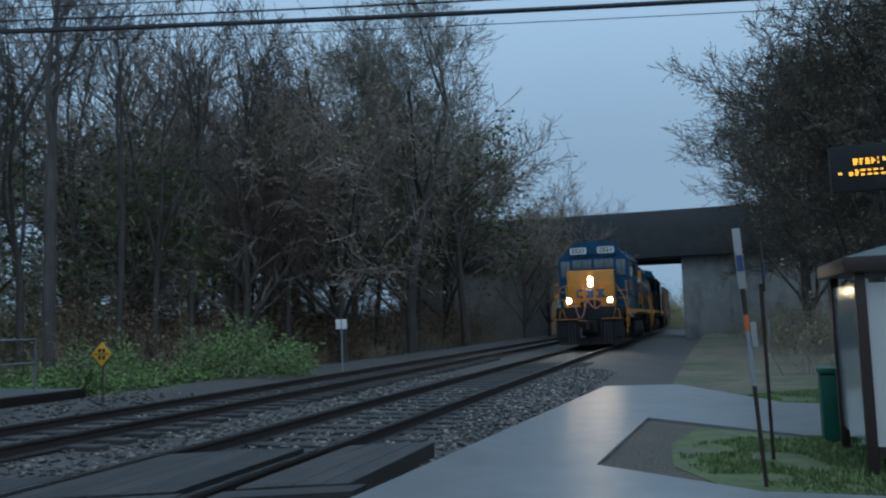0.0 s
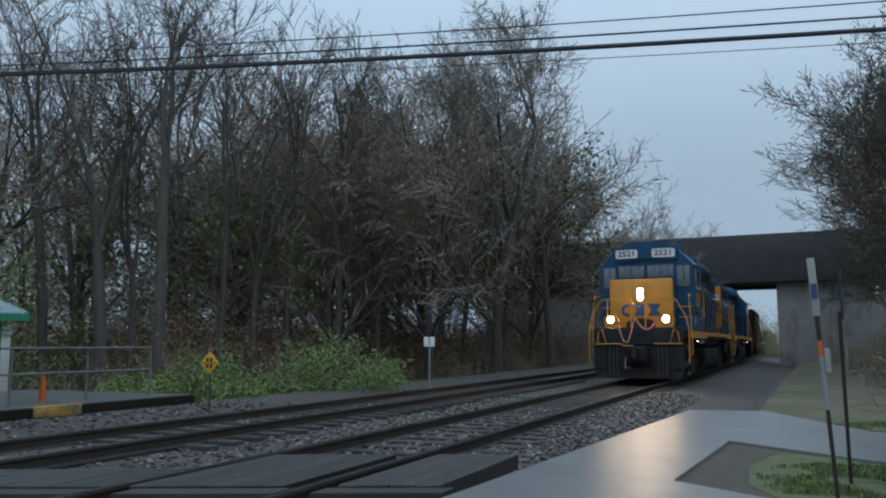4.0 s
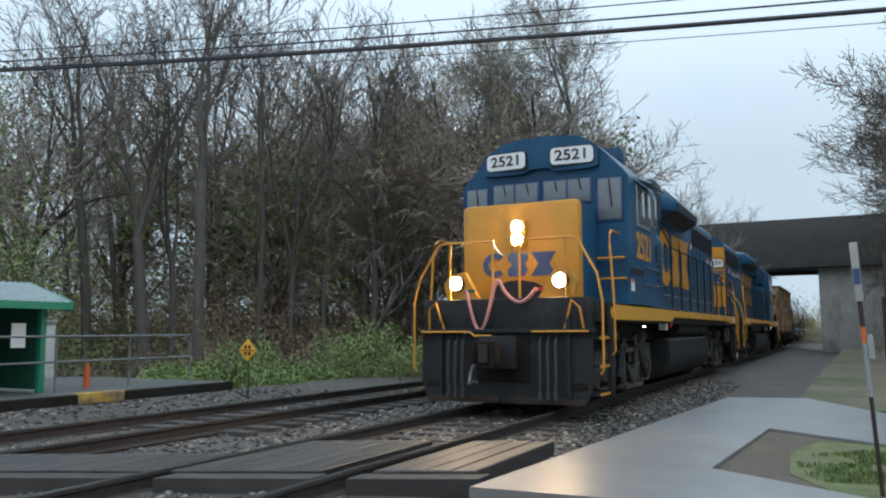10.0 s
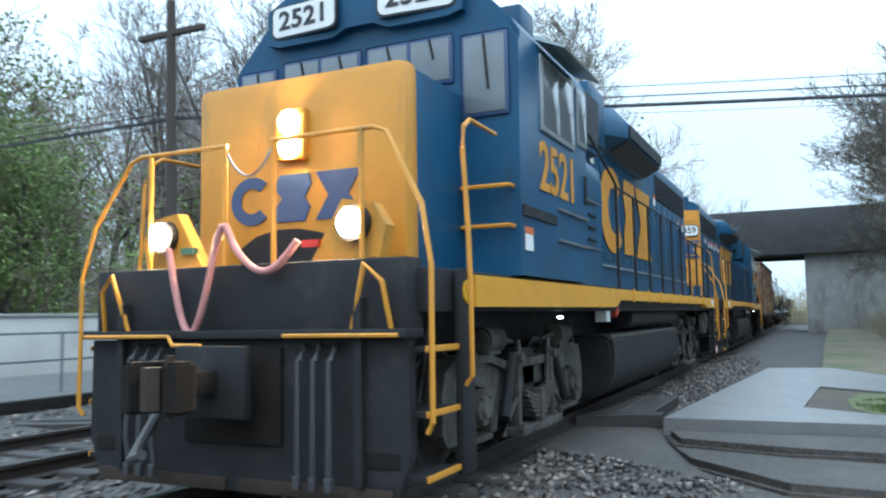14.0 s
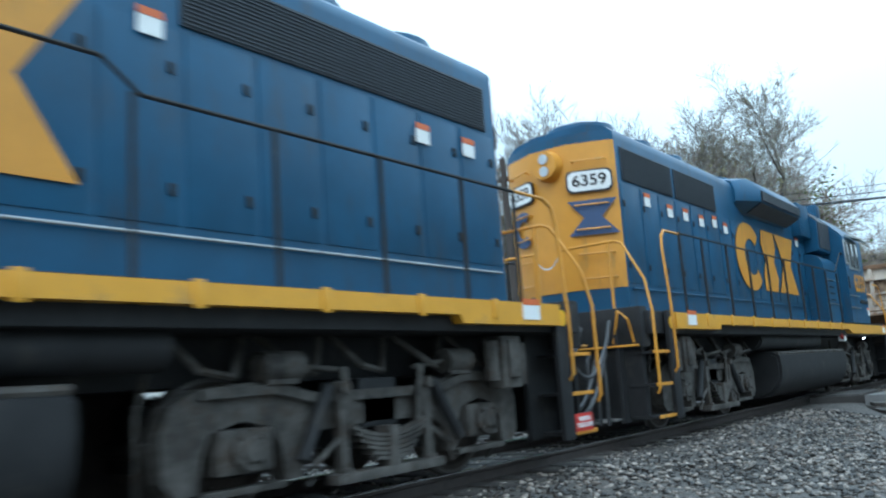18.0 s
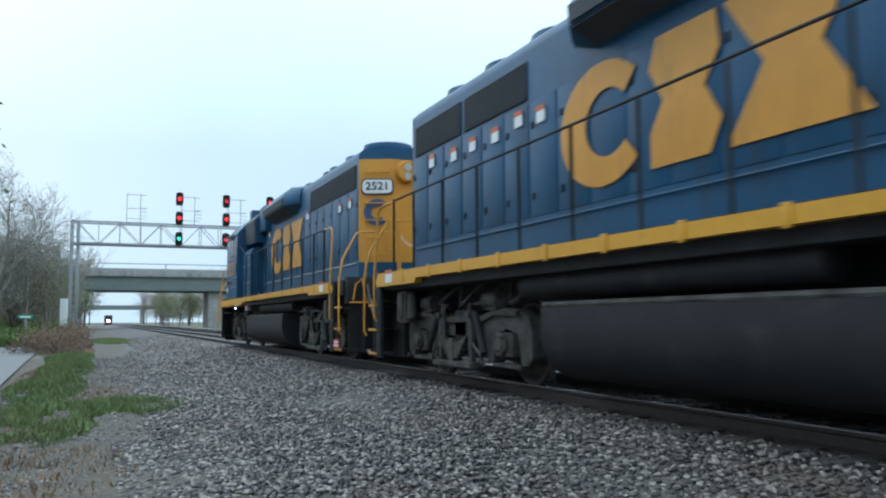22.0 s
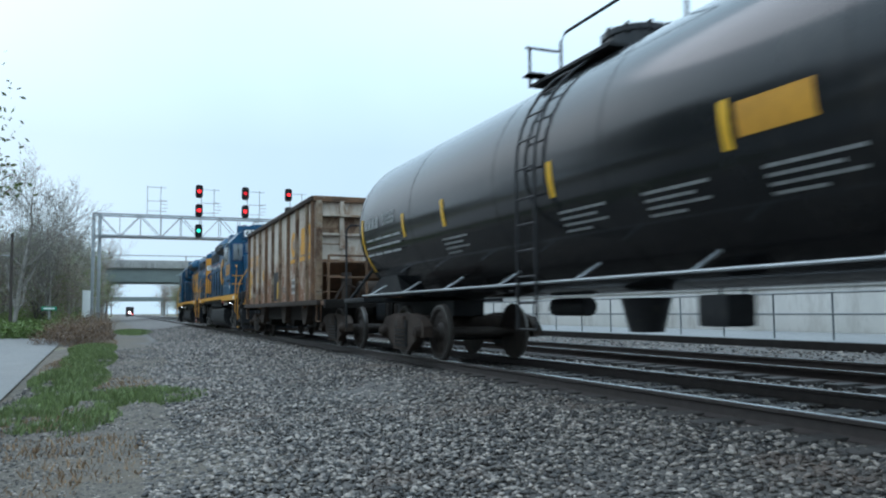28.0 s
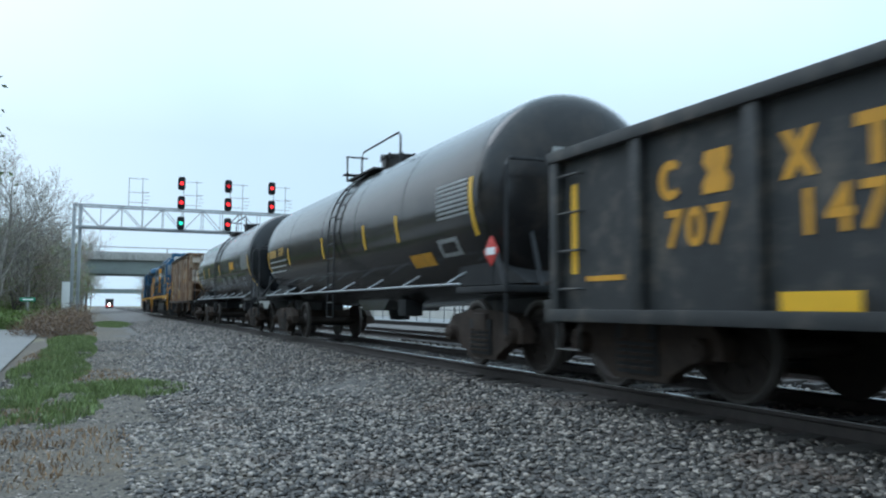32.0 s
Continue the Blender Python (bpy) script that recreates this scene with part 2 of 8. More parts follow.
M_TANK = mat("black_tank_paint", (0.014, 0.015, 0.017), 0.14, vary=0.25, scale=1.2, dirt=(0.028, 0.026, 0.025), dirt_amount=0.3, dirt_scale=1.2, spec=0.42)
M_TANK2 = mat("grimy_black_tank_paint", (0.014, 0.013, 0.013), 0.17, vary=0.3, scale=1.5, dirt=(0.03, 0.024, 0.02), dirt_amount=0.5, dirt_scale=1.8, spec=0.38)
M_TYEL = mat("reflective_yellow", (0.78, 0.43, 0.02), 0.4, vary=0.05)
M_GREYTXT = mat("faded_grey_stencil", (0.3, 0.3, 0.29), 0.6, vary=0.3, scale=15)
M_GREYINK = mat("faded_dark_stencil", (0.14, 0.12, 0.1), 0.7, vary=0.3, scale=10)
M_NEARBLACK = mat("near_black_brown", (0.016, 0.013, 0.011), 0.9, vary=0.3, scale=4, spec=0.2)
M_GOLDTXT = mat("faded_gold_stencil", (0.5, 0.3, 0.08), 0.6, vary=0.3, scale=12)
M_GOND = mat("sooty_gondola_paint", (0.026, 0.026, 0.026), 0.6, vary=0.3, scale=2.5, dirt=(0.09, 0.075, 0.06), dirt_amount=0.35, dirt_scale=2.5)
M_RAIL = mat("rusty_rail", (0.04, 0.03, 0.026), 0.7, 0.1, vary=0.25, scale=8)
M_RAILTOP = mat("wet_polished_railhead", (0.42, 0.42, 0.43), 0.22, 0.95, vary=0.1)
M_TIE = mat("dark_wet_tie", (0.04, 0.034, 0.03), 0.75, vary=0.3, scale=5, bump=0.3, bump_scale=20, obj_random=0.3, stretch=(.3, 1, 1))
M_PLANK = mat("wet_crossing_timber", (0.04, 0.034, 0.03), 0.5, vary=0.35, scale=6, bump=0.25, bump_scale=25, obj_random=0.25, stretch=(1, .15, 1), dirt=(0.028, 0.025, 0.023), dirt_amount=0.4)
M_BALLAST = mat("wet_ballast_bed", (0.065, 0.056, 0.048), 0.7, vary=0.7, scale=28, bump=1.0, bump_scale=32, dirt=(0.1, 0.085, 0.075), dirt_amount=0.35, dirt_scale=0.9)
M_STONE = mat("ballast_stone", (0.16, 0.136, 0.115), 0.5, vary=0.3, scale=14, island=0.9, island_power=3.0, dirt=(0.12, 0.085, 0.065), dirt_amount=0.3, dirt_scale=1.1)
M_GRAVEL = mat("trackside_gravel", (0.1, 0.085, 0.068), 0.85, spec=0.3, vary=0.75, scale=35, bump=0.8, bump_scale=50, dirt=(0.13, 0.1, 0.07), dirt_amount=0.4, dirt_scale=0.7)
M_ASPHALT = mat("wet_asphalt", (0.11, 0.108, 0.102), 0.42, vary=0.25, scale=1.5, bump=0.25, bump_scale=70, dirt=(0.08, 0.083, 0.088), dirt_amount=0.35, dirt_scale=0.8)
M_SLAB = mat("wet_concrete_path", (0.19, 0.186, 0.18), 0.34, spec=0.35, vary=0.18, scale=1.6, bump=0.08, bump_scale=45, dirt=(0.17, 0.17, 0.17), dirt_amount=0.35, dirt_scale=0.9)
M_CONC = mat("stained_concrete", (0.33, 0.32, 0.3), 0.75, vary=0.18, scale=1.2, bump=0.1, bump_scale=25, dirt=(0.17, 0.16, 0.15), dirt_amount=0.35, dirt_scale=0.8, dirt_stretch=(1, 1, .3))
M_WALL = mat("pale_painted_wall", (0.55, 0.53, 0.5), 0.75, vary=0.1, scale=0.7, dirt=(0.33, 0.3, 0.27), dirt_amount=0.3, dirt_scale=0.6, dirt_stretch=(1, 1, .3))
M_EARTH = mat("leaf_litter_ground", (0.15, 0.12, 0.08), 0.9, vary=0.4, scale=3, bump=0.5, bump_scale=20, dirt=(0.05, 0.085, 0.025), dirt_amount=0.5, dirt_scale=0.25)
M_GRASS = mat("spring_grass", (0.13, 0.175, 0.055), 0.7, vary=0.3, scale=3, island=0.35)
M_DRYGRASS = mat("dry_grass", (0.23, 0.145, 0.08), 0.8, vary=0.3, scale=3, island=0.35)
M_BARK = mat("grey_brown_bark", (0.085, 0.073, 0.063), 0.85, vary=0.3, scale=6, bump=0.4, bump_scale=30, stretch=(1, 1, .3))
M_PALEBARK = mat("pale_sycamore_bark", (0.24, 0.22, 0.195), 0.8, vary=0.35, scale=3, dirt=(0.12, 0.1, 0.08), dirt_amount=0.4, dirt_scale=2)
# paler than M_DARKTWIG: haze over the wood is put into this colour
M_TWIG = mat("haze_paled_twigs", (0.27, 0.215, 0.18), 0.85, vary=0.2)
M_DARKTWIG = mat("dark_twigs", (0.11, 0.092, 0.078), 0.8, vary=0.25)
M_LEAF = mat("young_green_leaves", (0.13, 0.19, 0.045), 0.6, vary=0.2, scale=2, island=0.45)
M_BUD = mat("opening_buds", (0.27, 0.24, 0.1), 0.7, vary=0.2, scale=2, island=0.4)
M_BLOSSOM = mat("pale_blossom", (0.5, 0.47, 0.4), 0.7, vary=0.2, island=0.2)
M_BRUSH = mat("russet_brush", (0.19, 0.12, 0.07), 0.85, vary=0.3, island=0.4)
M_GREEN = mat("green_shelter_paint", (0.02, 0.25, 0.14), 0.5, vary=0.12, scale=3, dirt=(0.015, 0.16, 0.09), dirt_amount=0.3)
M_DKGREEN = mat("dark_green", (0.012, 0.09, 0.055), 0.55, vary=0.15)
M_TIN = mat("wet_metal_roofing", (0.34, 0.4, 0.4), 0.35, 0.6, vary=0.12)
M_GALV = mat("galvanised_steel", (0.36, 0.38, 0.39), 0.5, 0.6, vary=0.12, scale=5)
M_PIPE = mat("dull_wet_pipe", (0.17, 0.18, 0.185), 0.6, 0.4, vary=0.2, scale=5)
M_POLE = mat("creosoted_pole", (0.055, 0.042, 0.035), 0.85, vary=0.25, scale=5, stretch=(1, 1, .2), bump=0.3)
M_WIRE = mat("black_cable", (0.02, 0.02, 0.022), 0.6, vary=0.05)
M_BROWN = mat("dark_bronze_frame", (0.045, 0.03, 0.025), 0.45, 0.3, vary=0.1)
M_BRIDGE = mat("dark_bridge_girder", (0.055, 0.055, 0.055), 0.7, vary=0.2, scale=1)
M_BRIDGEG = mat("grey_green_girder", (0.17, 0.2, 0.19), 0.6, vary=0.12, scale=.5, stretch=(1, 1, 4))
M_LED = glow("amber_led", (1.0, 0.45, 0.02), 4.0)
M_SIGRED = glow("red_signal_lens", (1.0, 0.03, 0.03), 2.2)
M_SIGGREEN = glow("green_signal_lens", (0.05, 0.9, 0.55), 1.4)
M_SIGDIM = glow("dim_red_signal_lens", (0.8, 0.02, 0.03), .9)
M_FARLAMP = glow("far_headlamp", (1.0, 0.75, 0.65), 30.0)
M_PANE = glass("clear_panel", (0.75, 0.8, 0.8), 0.1, 0.85)
M_DIAMOND = mat("warning_yellow", (0.72, 0.36, 0.02), 0.45, vary=0.08)


# ---- mesh helpers ----
def box(bm, x0, x1, y0, y1, z0, z1, bevel=0.0):
    r = bmesh.ops.create_cube(bm, size=1.0, matrix=Matrix.LocRotScale(((x0 + x1) / 2, (y0 + y1) / 2, (z0 + z1) / 2), None, (x1 - x0, y1 - y0, z1 - z0)))
    if bevel:
        es = list({e for v in r["verts"] for e in v.link_edges})
        bmesh.ops.bevel(bm, geom=es, offset=bevel, segments=2, profile=0.6, affect='EDGES')
    return bm


def obox(bm, centre, size, turn=(0, 0, 0), bevel=0.0):
    m = pose(*centre, *turn) @ Matrix.Diagonal((*size, 1))
    r = bmesh.ops.create_cube(bm, size=1.0, matrix=m)
    if bevel:
        es = list({e for v in r["verts"] for e in v.link_edges})
        bmesh.ops.bevel(bm, geom=es, offset=bevel, segments=2, profile=0.6, affect='EDGES')
    return bm


def rod(bm, a, b, r, r2=None, seg=8, caps=True):
    a, b = Vector(a), Vector(b)
    d = b - a
    m = Matrix.Translation((a + b) / 2) @ d.to_track_quat("Z", "Y").to_matrix().to_4x4()
    bmesh.ops.create_cone(bm, cap_ends=caps, segments=seg, radius1=r, radius2=r if r2 is None else r2, depth=d.length, matrix=m)
    return bm


def pipe(bm, pts, r, seg=6):
    """A tube through points, with mitred bends."""
    pts = [Vector(p) for p in pts]
    rings = []
    for i, p in enumerate(pts):
        d = (pts[min(i + 1, len(pts) - 1)] - pts[max(i - 1, 0)]).normalized()
        u = d.cross(Vector((0.12, 0.31, 0.94))).normalized()
        w = d.cross(u)
        rings.append([bm.verts.new(p + r * (math.cos(2 * math.pi * k / seg) * u + math.sin(2 * math.pi * k / seg) * w)) for k in range(seg)])
    for a, b in zip(rings, rings[1:]):
        for k in range(seg):
            bm.faces.new((a[k], a[(k + 1) % seg], b[(k + 1) % seg], b[k]))
    bm.faces.new(rings[0][::-1])
    bm.faces.new(rings[-1])
    return bm


def prism(bm, outline, axis, lo, hi):
    """A solid from a flat outline, drawn out along an axis. outline gives the other two coordinates in order."""
    def at(p, v):
        return {"x": (v, p[0], p[1]), "y": (p[0], v, p[1]), "z": (p[0], p[1], v)}[axis]
    a = [bm.verts.new(at(p, lo)) for p in outline]
    b = [bm.verts.new(at(p, hi)) for p in outline]
    n = len(outline)
    for k in range(n):
        bm.faces.new((a[k], a[(k + 1) % n], b[(k + 1) % n], b[k]))
    bm.faces.new(a[::-1])
    bm.faces.new(b)
    return bm


def to_mesh(name, bm, material, smooth=35):
    bmesh.ops.recalc_face_normals(bm, faces=bm.faces)
    me = bpy.data.meshes.new(name)
    bm.to_mesh(me)
    bm.free()
    if material:
        me.materials.append(material)
    if smooth:
        me.shade_smooth()
        me.set_sharp_from_angle(angle=radians(smooth))
    return me


def part(name, bm, material, parent, label=""):
    ob = new(name, to_mesh(name, bm, material))
    ob.parent = parent
    if label:
        ob["label"] = label
    return ob


def thing(name, bm, material, label, category, group="", kind=""):
    return tagged(new(name, to_mesh(name, bm, material)), label, category, group, kind)


def empty(name, m, label, category, group="", kind=""):
    ob = new(name)
    ob.matrix_world = m
    ob.empty_display_size = 0.3
    return tagged(ob, label, category, group, kind)


def B():
    return bmesh.new()


def letters(text, size, material, m, parent, name="lettering", label="", depth=0.004, squeeze=1.0, space=1.0, bold=0.014):
    """Writing in the built-in font, lying in the local xy plane of m, centred."""
    cu = bpy.data.curves.new(name, 'FONT')
    cu.body = text
    cu.size = size
    cu.align_x, cu.align_y = 'CENTER', 'CENTER'
    cu.extrude = depth
    cu.offset = size * bold
    cu.space_character = space
    tmp = bpy.data.objects.new(name, cu)
    scene.collection.objects.link(tmp)
    bpy.context.view_layer.update()
    me = bpy.data.meshes.new_from_object(tmp)
    bpy.data.objects.remove(tmp)
    bpy.data.curves.remove(cu)
    me.transform(m @ Matrix.Diagonal((squeeze, 1, 1, 1)))
    whole = bmesh.new()
    whole.from_mesh(me)
    left = set(whole.verts)
    while left:
        island, edge = set(), [next(iter(left))]
        while edge:
            v = edge.pop()
            if v not in island:
                island.add(v)
                edge += [e.other_vert(v) for e in v.link_edges]
        left -= island
        index = {v: k for k, v in enumerate(island)}
        one = bpy.data.meshes.new("character")
        one.from_pydata([v.co for v in island], [], [[index[v] for v in f.verts] for f in whole.faces if f.verts[0] in island])
        one.materials.append(material)
        ob = new("digit" if name == "number" else "character", one)
        ob.parent = parent
        if label:
            ob["label"] = label
    whole.free()
    bpy.data.meshes.remove(me)


def round_board(w, h, r, t):
    """A flat board with round corners, in its own xy plane, its front at z = t."""
    pts = []
    for cx, cy, a0 in ((w / 2 - r, h / 2 - r, 0), (-w / 2 + r, h / 2 - r, 90), (-w / 2 + r, -h / 2 + r, 180), (w / 2 - r, -h / 2 + r, 270)):
        for k in range(6):
            a = radians(a0 + 18 * k)
            pts.append((cx + r * math.cos(a), cy + r * math.sin(a)))
    return prism(B(), pts, "z", 0, t)


def loft(bm, sections):
    """A solid through sections of equally many points, each a list of (x, y, z)."""
    rings = [[bm.verts.new(p) for p in sec] for sec in sections]
    n = len(rings[0])
    for a, b in zip(rings, rings[1:]):
        for k in range(n):
            bm.faces.new((a[k], a[(k + 1) % n], b[(k + 1) % n], b[k]))
    bm.faces.new(rings[0][::-1])
    bm.faces.new(rings[-1])
    return bm


def side_text(x, y, z, flip=False):
    """The plane of writing on a side that faces +x; flip: one that faces -x."""
    return Matrix.Translation((x, y, z)) @ Euler((radians(90), 0, radians(-90 if flip else 90))).to_matrix().to_4x4()


# ---- ground, road, bed ----
def sheet(name, pts, faces, material, label, category, smooth=60):
    me = bpy.data.meshes.new(name)
    me.from_pydata(pts, [], faces)
    me.materials.append(material)
    me.update()
    if smooth:
        me.shade_smooth()
        me.set_sharp_from_angle(angle=radians(smooth))
    return tagged(new(name, me), label, category, kind="structure")


def strip(name, profile, ys, material, label, category, wobble=0.0):
    """A long strip along the track with a cross-section of (x, z) points."""
    pts, faces = [], []
    n = len(profile)
    for j, y in enumerate(ys):
        for i, (x, z) in enumerate(profile):
            k = wobble if 0 < i < n - 1 else wobble * 2
            pts.append((x + k * noise.noise((x * .7, y * .35, 3)) * 1.5, y, z + wobble * .5 * noise.noise((x, y * .6, 9))))
    for j in range(len(ys) - 1):
        for i in range(n - 1):
            a = j * n + i
            faces.append((a, a + 1, a + n + 1, a + n))
    return sheet(name, pts, faces, material, label, category)


G = -0.46
sheet("ground", [(-1500, -1500, G), (1500, -1500, G), (1500, 1500, G), (-1500, 1500, G)], [(0, 1, 2, 3)], M_EARTH,
      "flat earth and leaf litter around the railway", "ground", 0)
YS = [-1200, -600, -300, -200, -150] + [-120 + 2 * k for k in range(0, 116)] + [125, 160, 250, 600]
strip("ballast", [(-9.2, G - .02), (-8.0, -.2), (-6.55, .02), (-5.7, -.02), (-4.85, -.16), (-2.4, -.2), (-1.9, -.2), (-1.3, -.16), (1.3, -.16), (1.75, -.19), (2.6, -.33), (3.7, -.4), (5.4, G + .02), (6.4, G - .03)],
      YS, M_BALLAST, "grey crushed-stone ballast bed under the tracks", "ballast", 0.06)
strip("gravel_verge", [(4.0, G - .03), (4.5, G + .035), (7.0, G + .03), (8.3, G - .02)], [y for y in YS if y < 4], M_GRAVEL,
      "damp gravel verge beside the ballast", "gravel", 0.05)
# the side road behind the platform path
inner = [(7.3, 3), (7.3, -14), (7.33, -26), (7.7, -38), (8.15, -54), (9.3, -62), (12.5, -68), (18, -71.5), (60, -76)]
outer = [(16, 3), (16, -14), (16.2, -26), (16.5, -38), (17, -46), (19, -52), (24, -56), (32, -59), (60, -62)]
sheet("road", [(x, y, G + .05) for x, y in inner + outer], [(k, k + 9, k + 10, k + 1) for k in range(8)], M_ASPHALT, "wet grey asphalt side road with puddles", "road", 0)


def rail_track(cx, name, y0=-420, y1=260):
    t = empty(name, pose(cx, 0, 0), "pair of steel rails on dark wooden ties", "railway track", kind="structure")
    for sx in (-0.7525, 0.7525):
        bm = B()
        prism(bm, [(sx - .075, -.172), (sx + .075, -.172), (sx + .075, -.155), (sx + .012, -.13), (sx + .01, -.05), (sx + .036, -.035), (sx + .036, -.008),
                   (sx - .036, -.008), (sx - .036, -.035), (sx - .01, -.05), (sx - .012, -.13), (sx - .075, -.155)], "y", y0, y1)
        r = part("rail", bm, M_RAIL, t, "rusty-sided steel rail")
        bm = B()
        box(bm, sx - .03, sx + .03, y0, y1, -.0079, 0.0)
        part("rail_head", bm, M_RAILTOP, r, "bright polished running surface")
    return t


TRACK_A = rail_track(0, "track")
TRACK_B = rail_track(-3.75, "track")

# ---- station path on the near side ----
path_rim = [(1.95, 5.45), (4.2, 5.55), (7.5, 5.2), (7.5, 6.2), (4.75, 6.25), (3.5, 7.1), (3.72, 10.3), (5.3, 9.0), (7.5, 8.6), (12.0, 8.2), (12, 10.5), (7.5, 11.4),
            (5.4, 12.1), (3.95, 15.1), (2.7, 14.8), (2.35, 10.5)]
bm = B()
prism(bm, path_rim, "z", -.4, -.02)
thing("pavement", bm, M_SLAB, "wet pale concrete station path beside the track", "pavement", kind="structure")
bm = B()
prism(bm, [(3.3, 6.9), (4.75, 6.05), (7.5, 5.6), (12, 5.6), (12, 9), (7.5, 9.2), (5.3, 9.6), (3.75, 10.7)], "z", -.45, -.055)
thing("planting_bed", bm, M_GRAVEL, "dark gravel island between the concrete paths", "gravel", kind="structure")
bm = B()
prism(bm, [(5.3, 12.4), (12, 11), (40, 9), (40, 58), (4.6, 58), (4.0, 30), (3.8, 15.5)], "z", -.5, -.1)
thing("bank", bm, M_EARTH, "brown earth under the trees beside the path", "ground", kind="structure")
for outline, top in (([(1.95, 5.4), (4.2, 5.5), (9, 5.1), (14, 5.0), (14, 2.5), (9, 1.5), (5.5, -1), (3.6, -2), (2.6, 2), (2.1, 5.2)], -.34),
                     ([(1.95, 5.4), (4.2, 5.5), (9, 5.1), (14, 5.0), (14, 3.3), (9, 3.1), (5.5, 2.8), (3.4, 3.0), (2.4, 4.0), (2.1, 5.1)], -.24),
                     ([(1.95, 5.4), (4.2, 5.5), (9, 5.1), (14, 5.0), (14, 4.2), (9, 4.2), (5.5, 4.3), (3.4, 4.4), (2.2, 4.7)], -.15)):
    bm = prism(B(), outline, "z", -.5, top)
    bmesh.ops.bevel(bm, geom=[g for g in bm.edges if all(v.co.z > -.4 for v in g.verts)], offset=.07, segments=2, affect='EDGES')
    thing("apron", bm, M_BALLAST, "dark damp gravel in front of the path", "gravel", kind="structure")

bm = B()
prism(bm, [(4.12, 7.25), (4.5, 6.5), (5.2, 6.25), (7.5, 5.9), (12, 5.9), (12, 8.7), (7.5, 8.95), (5.3, 9.3), (4.3, 9.6), (4.05, 8.4)], "z", -.44, -.048)
thing("lawn", bm, M_LAWN, "thin damp grass plot between the concrete paths", "lawn", kind="structure")

# ---- far platform ----
bm = B()
box(bm, -11.2, -6.62, -70, 12.35, -.45, .19, .02)
platform = thing("platform", bm, M_ASPHALT, "low asphalt platform with a dark timber edge across the tracks", "platform", kind="structure")
bm = B()
box(bm, -6.617, -6.5, -70, 12.35, -.4, .18, .01)
part("edge_timber", bm, M_NEARBLACK, platform, "dark weathered timber edging")
bm = B()
box(bm, -6.66, -6.46, 8.7, 9.6, .03, .2, .01)
part("painted_kerb", bm, M_KERB, platform, "worn yellow painted kerb block")
wall = thing("wall_north", box(B(), -13.4, -13.0, -75, 13.2, -.5, 1.42, .02), M_WALL, "long pale low wall behind the far platform", "wall", kind="structure")
bm = B()
box(bm, -13.45, -12.95, -75, 13.2, 1.422, 1.5, .01)
part("coping", bm, M_CONC, wall, "thin grey coping")

# railing along the platform
railing = empty("railing", pose(-7.0, 0, .2), "galvanised two-bar pipe railing along the platform", "railing")
ys = [11.65 - 1.5 * k for k in range(53)]
for y in ys:
    part("post", rod(B(), (0, y, 0), (0, y, .92), .02), M_PIPE, railing)
for z in (.5, .92):
    part("bar", rod(B(), (0, ys[-1], z), (0, ys[0], z), .019), M_PIPE, railing)

# ---- bridges ----
br = empty("road_bridge", pose(0, 62, 0), "dark steel road bridge over the tracks on pale abutments", "bridge")
part("deck", box(B(), -30, 34, -4, 4, 5.6, 7.7, .03), M_BRIDGE, br, "dark girder deck")
for sy in (-4.3, 4.06):
    part("parapet", box(B(), -30, 34, sy, sy + .24, 5.3, 8.6, .02), M_BRIDGE, br, "dark solid parapet girder")
for x0, x1 in ((-18, -7.0), (3.3, 16)):
    bm = B()
    box(bm, x0, x1, -3.6, 3.6, -.5, 5.29, .05)
    part("abutment", bm, M_CONC, br, "pale grey concrete abutment")

hb = empty("highway_bridge", pose(0, -165, 0), "long grey highway bridge across the railway", "bridge")
part("deck", box(B(), -60, 60, -6, 6, 8.6, 10.0, .05), M_CONC, hb, "concrete deck edge")
for k in range(5):
    part("girder", box(B(), -60, 60, -5.5 + 2.6 * k, -5.1 + 2.6 * k, 6.2, 8.59, .02), M_BRIDGEG, hb, "grey-green steel girder")
for x0, x1 in ((9.5, 30), (-30, -12.5)):
    part("abutment", box(B(), x0, x1, -4, 4, -.5, 6.19, .05), M_CONC, hb, "stained concrete pier wall")
for x in (-38, -27, -16, -5, 6, 17, 28):
    part("parapet_post", box(B(), x - .1, x + .1, 5.4, 5.6, 10.0, 10.9), M_GALV, hb)
part("parapet_rail", box(B(), -60, 60, 5.42, 5.58, 10.75, 10.9), M_GALV, hb, "thin metal parapet rail")
b2 = empty("distant_bridge", pose(0, -420, 0), "faint grey bridge far down the line", "bridge")
part("deck", box(B(), -60, 60, -4, 4, 6.6, 8.6), M_BRIDGEG, b2)
for x in (-14, 13):
    part("pier", box(B(), x - 1, x + 1, -3, 3, -.5, 6.59), M_CONC, b2)


# ---- the train: parts shared by its cars ----
CARS = []       # thing, distance of its front coupling behind the train's front, turned about
WHEELSETS = []  # wheelset, its pose in its car's space, wheel radius, turned about


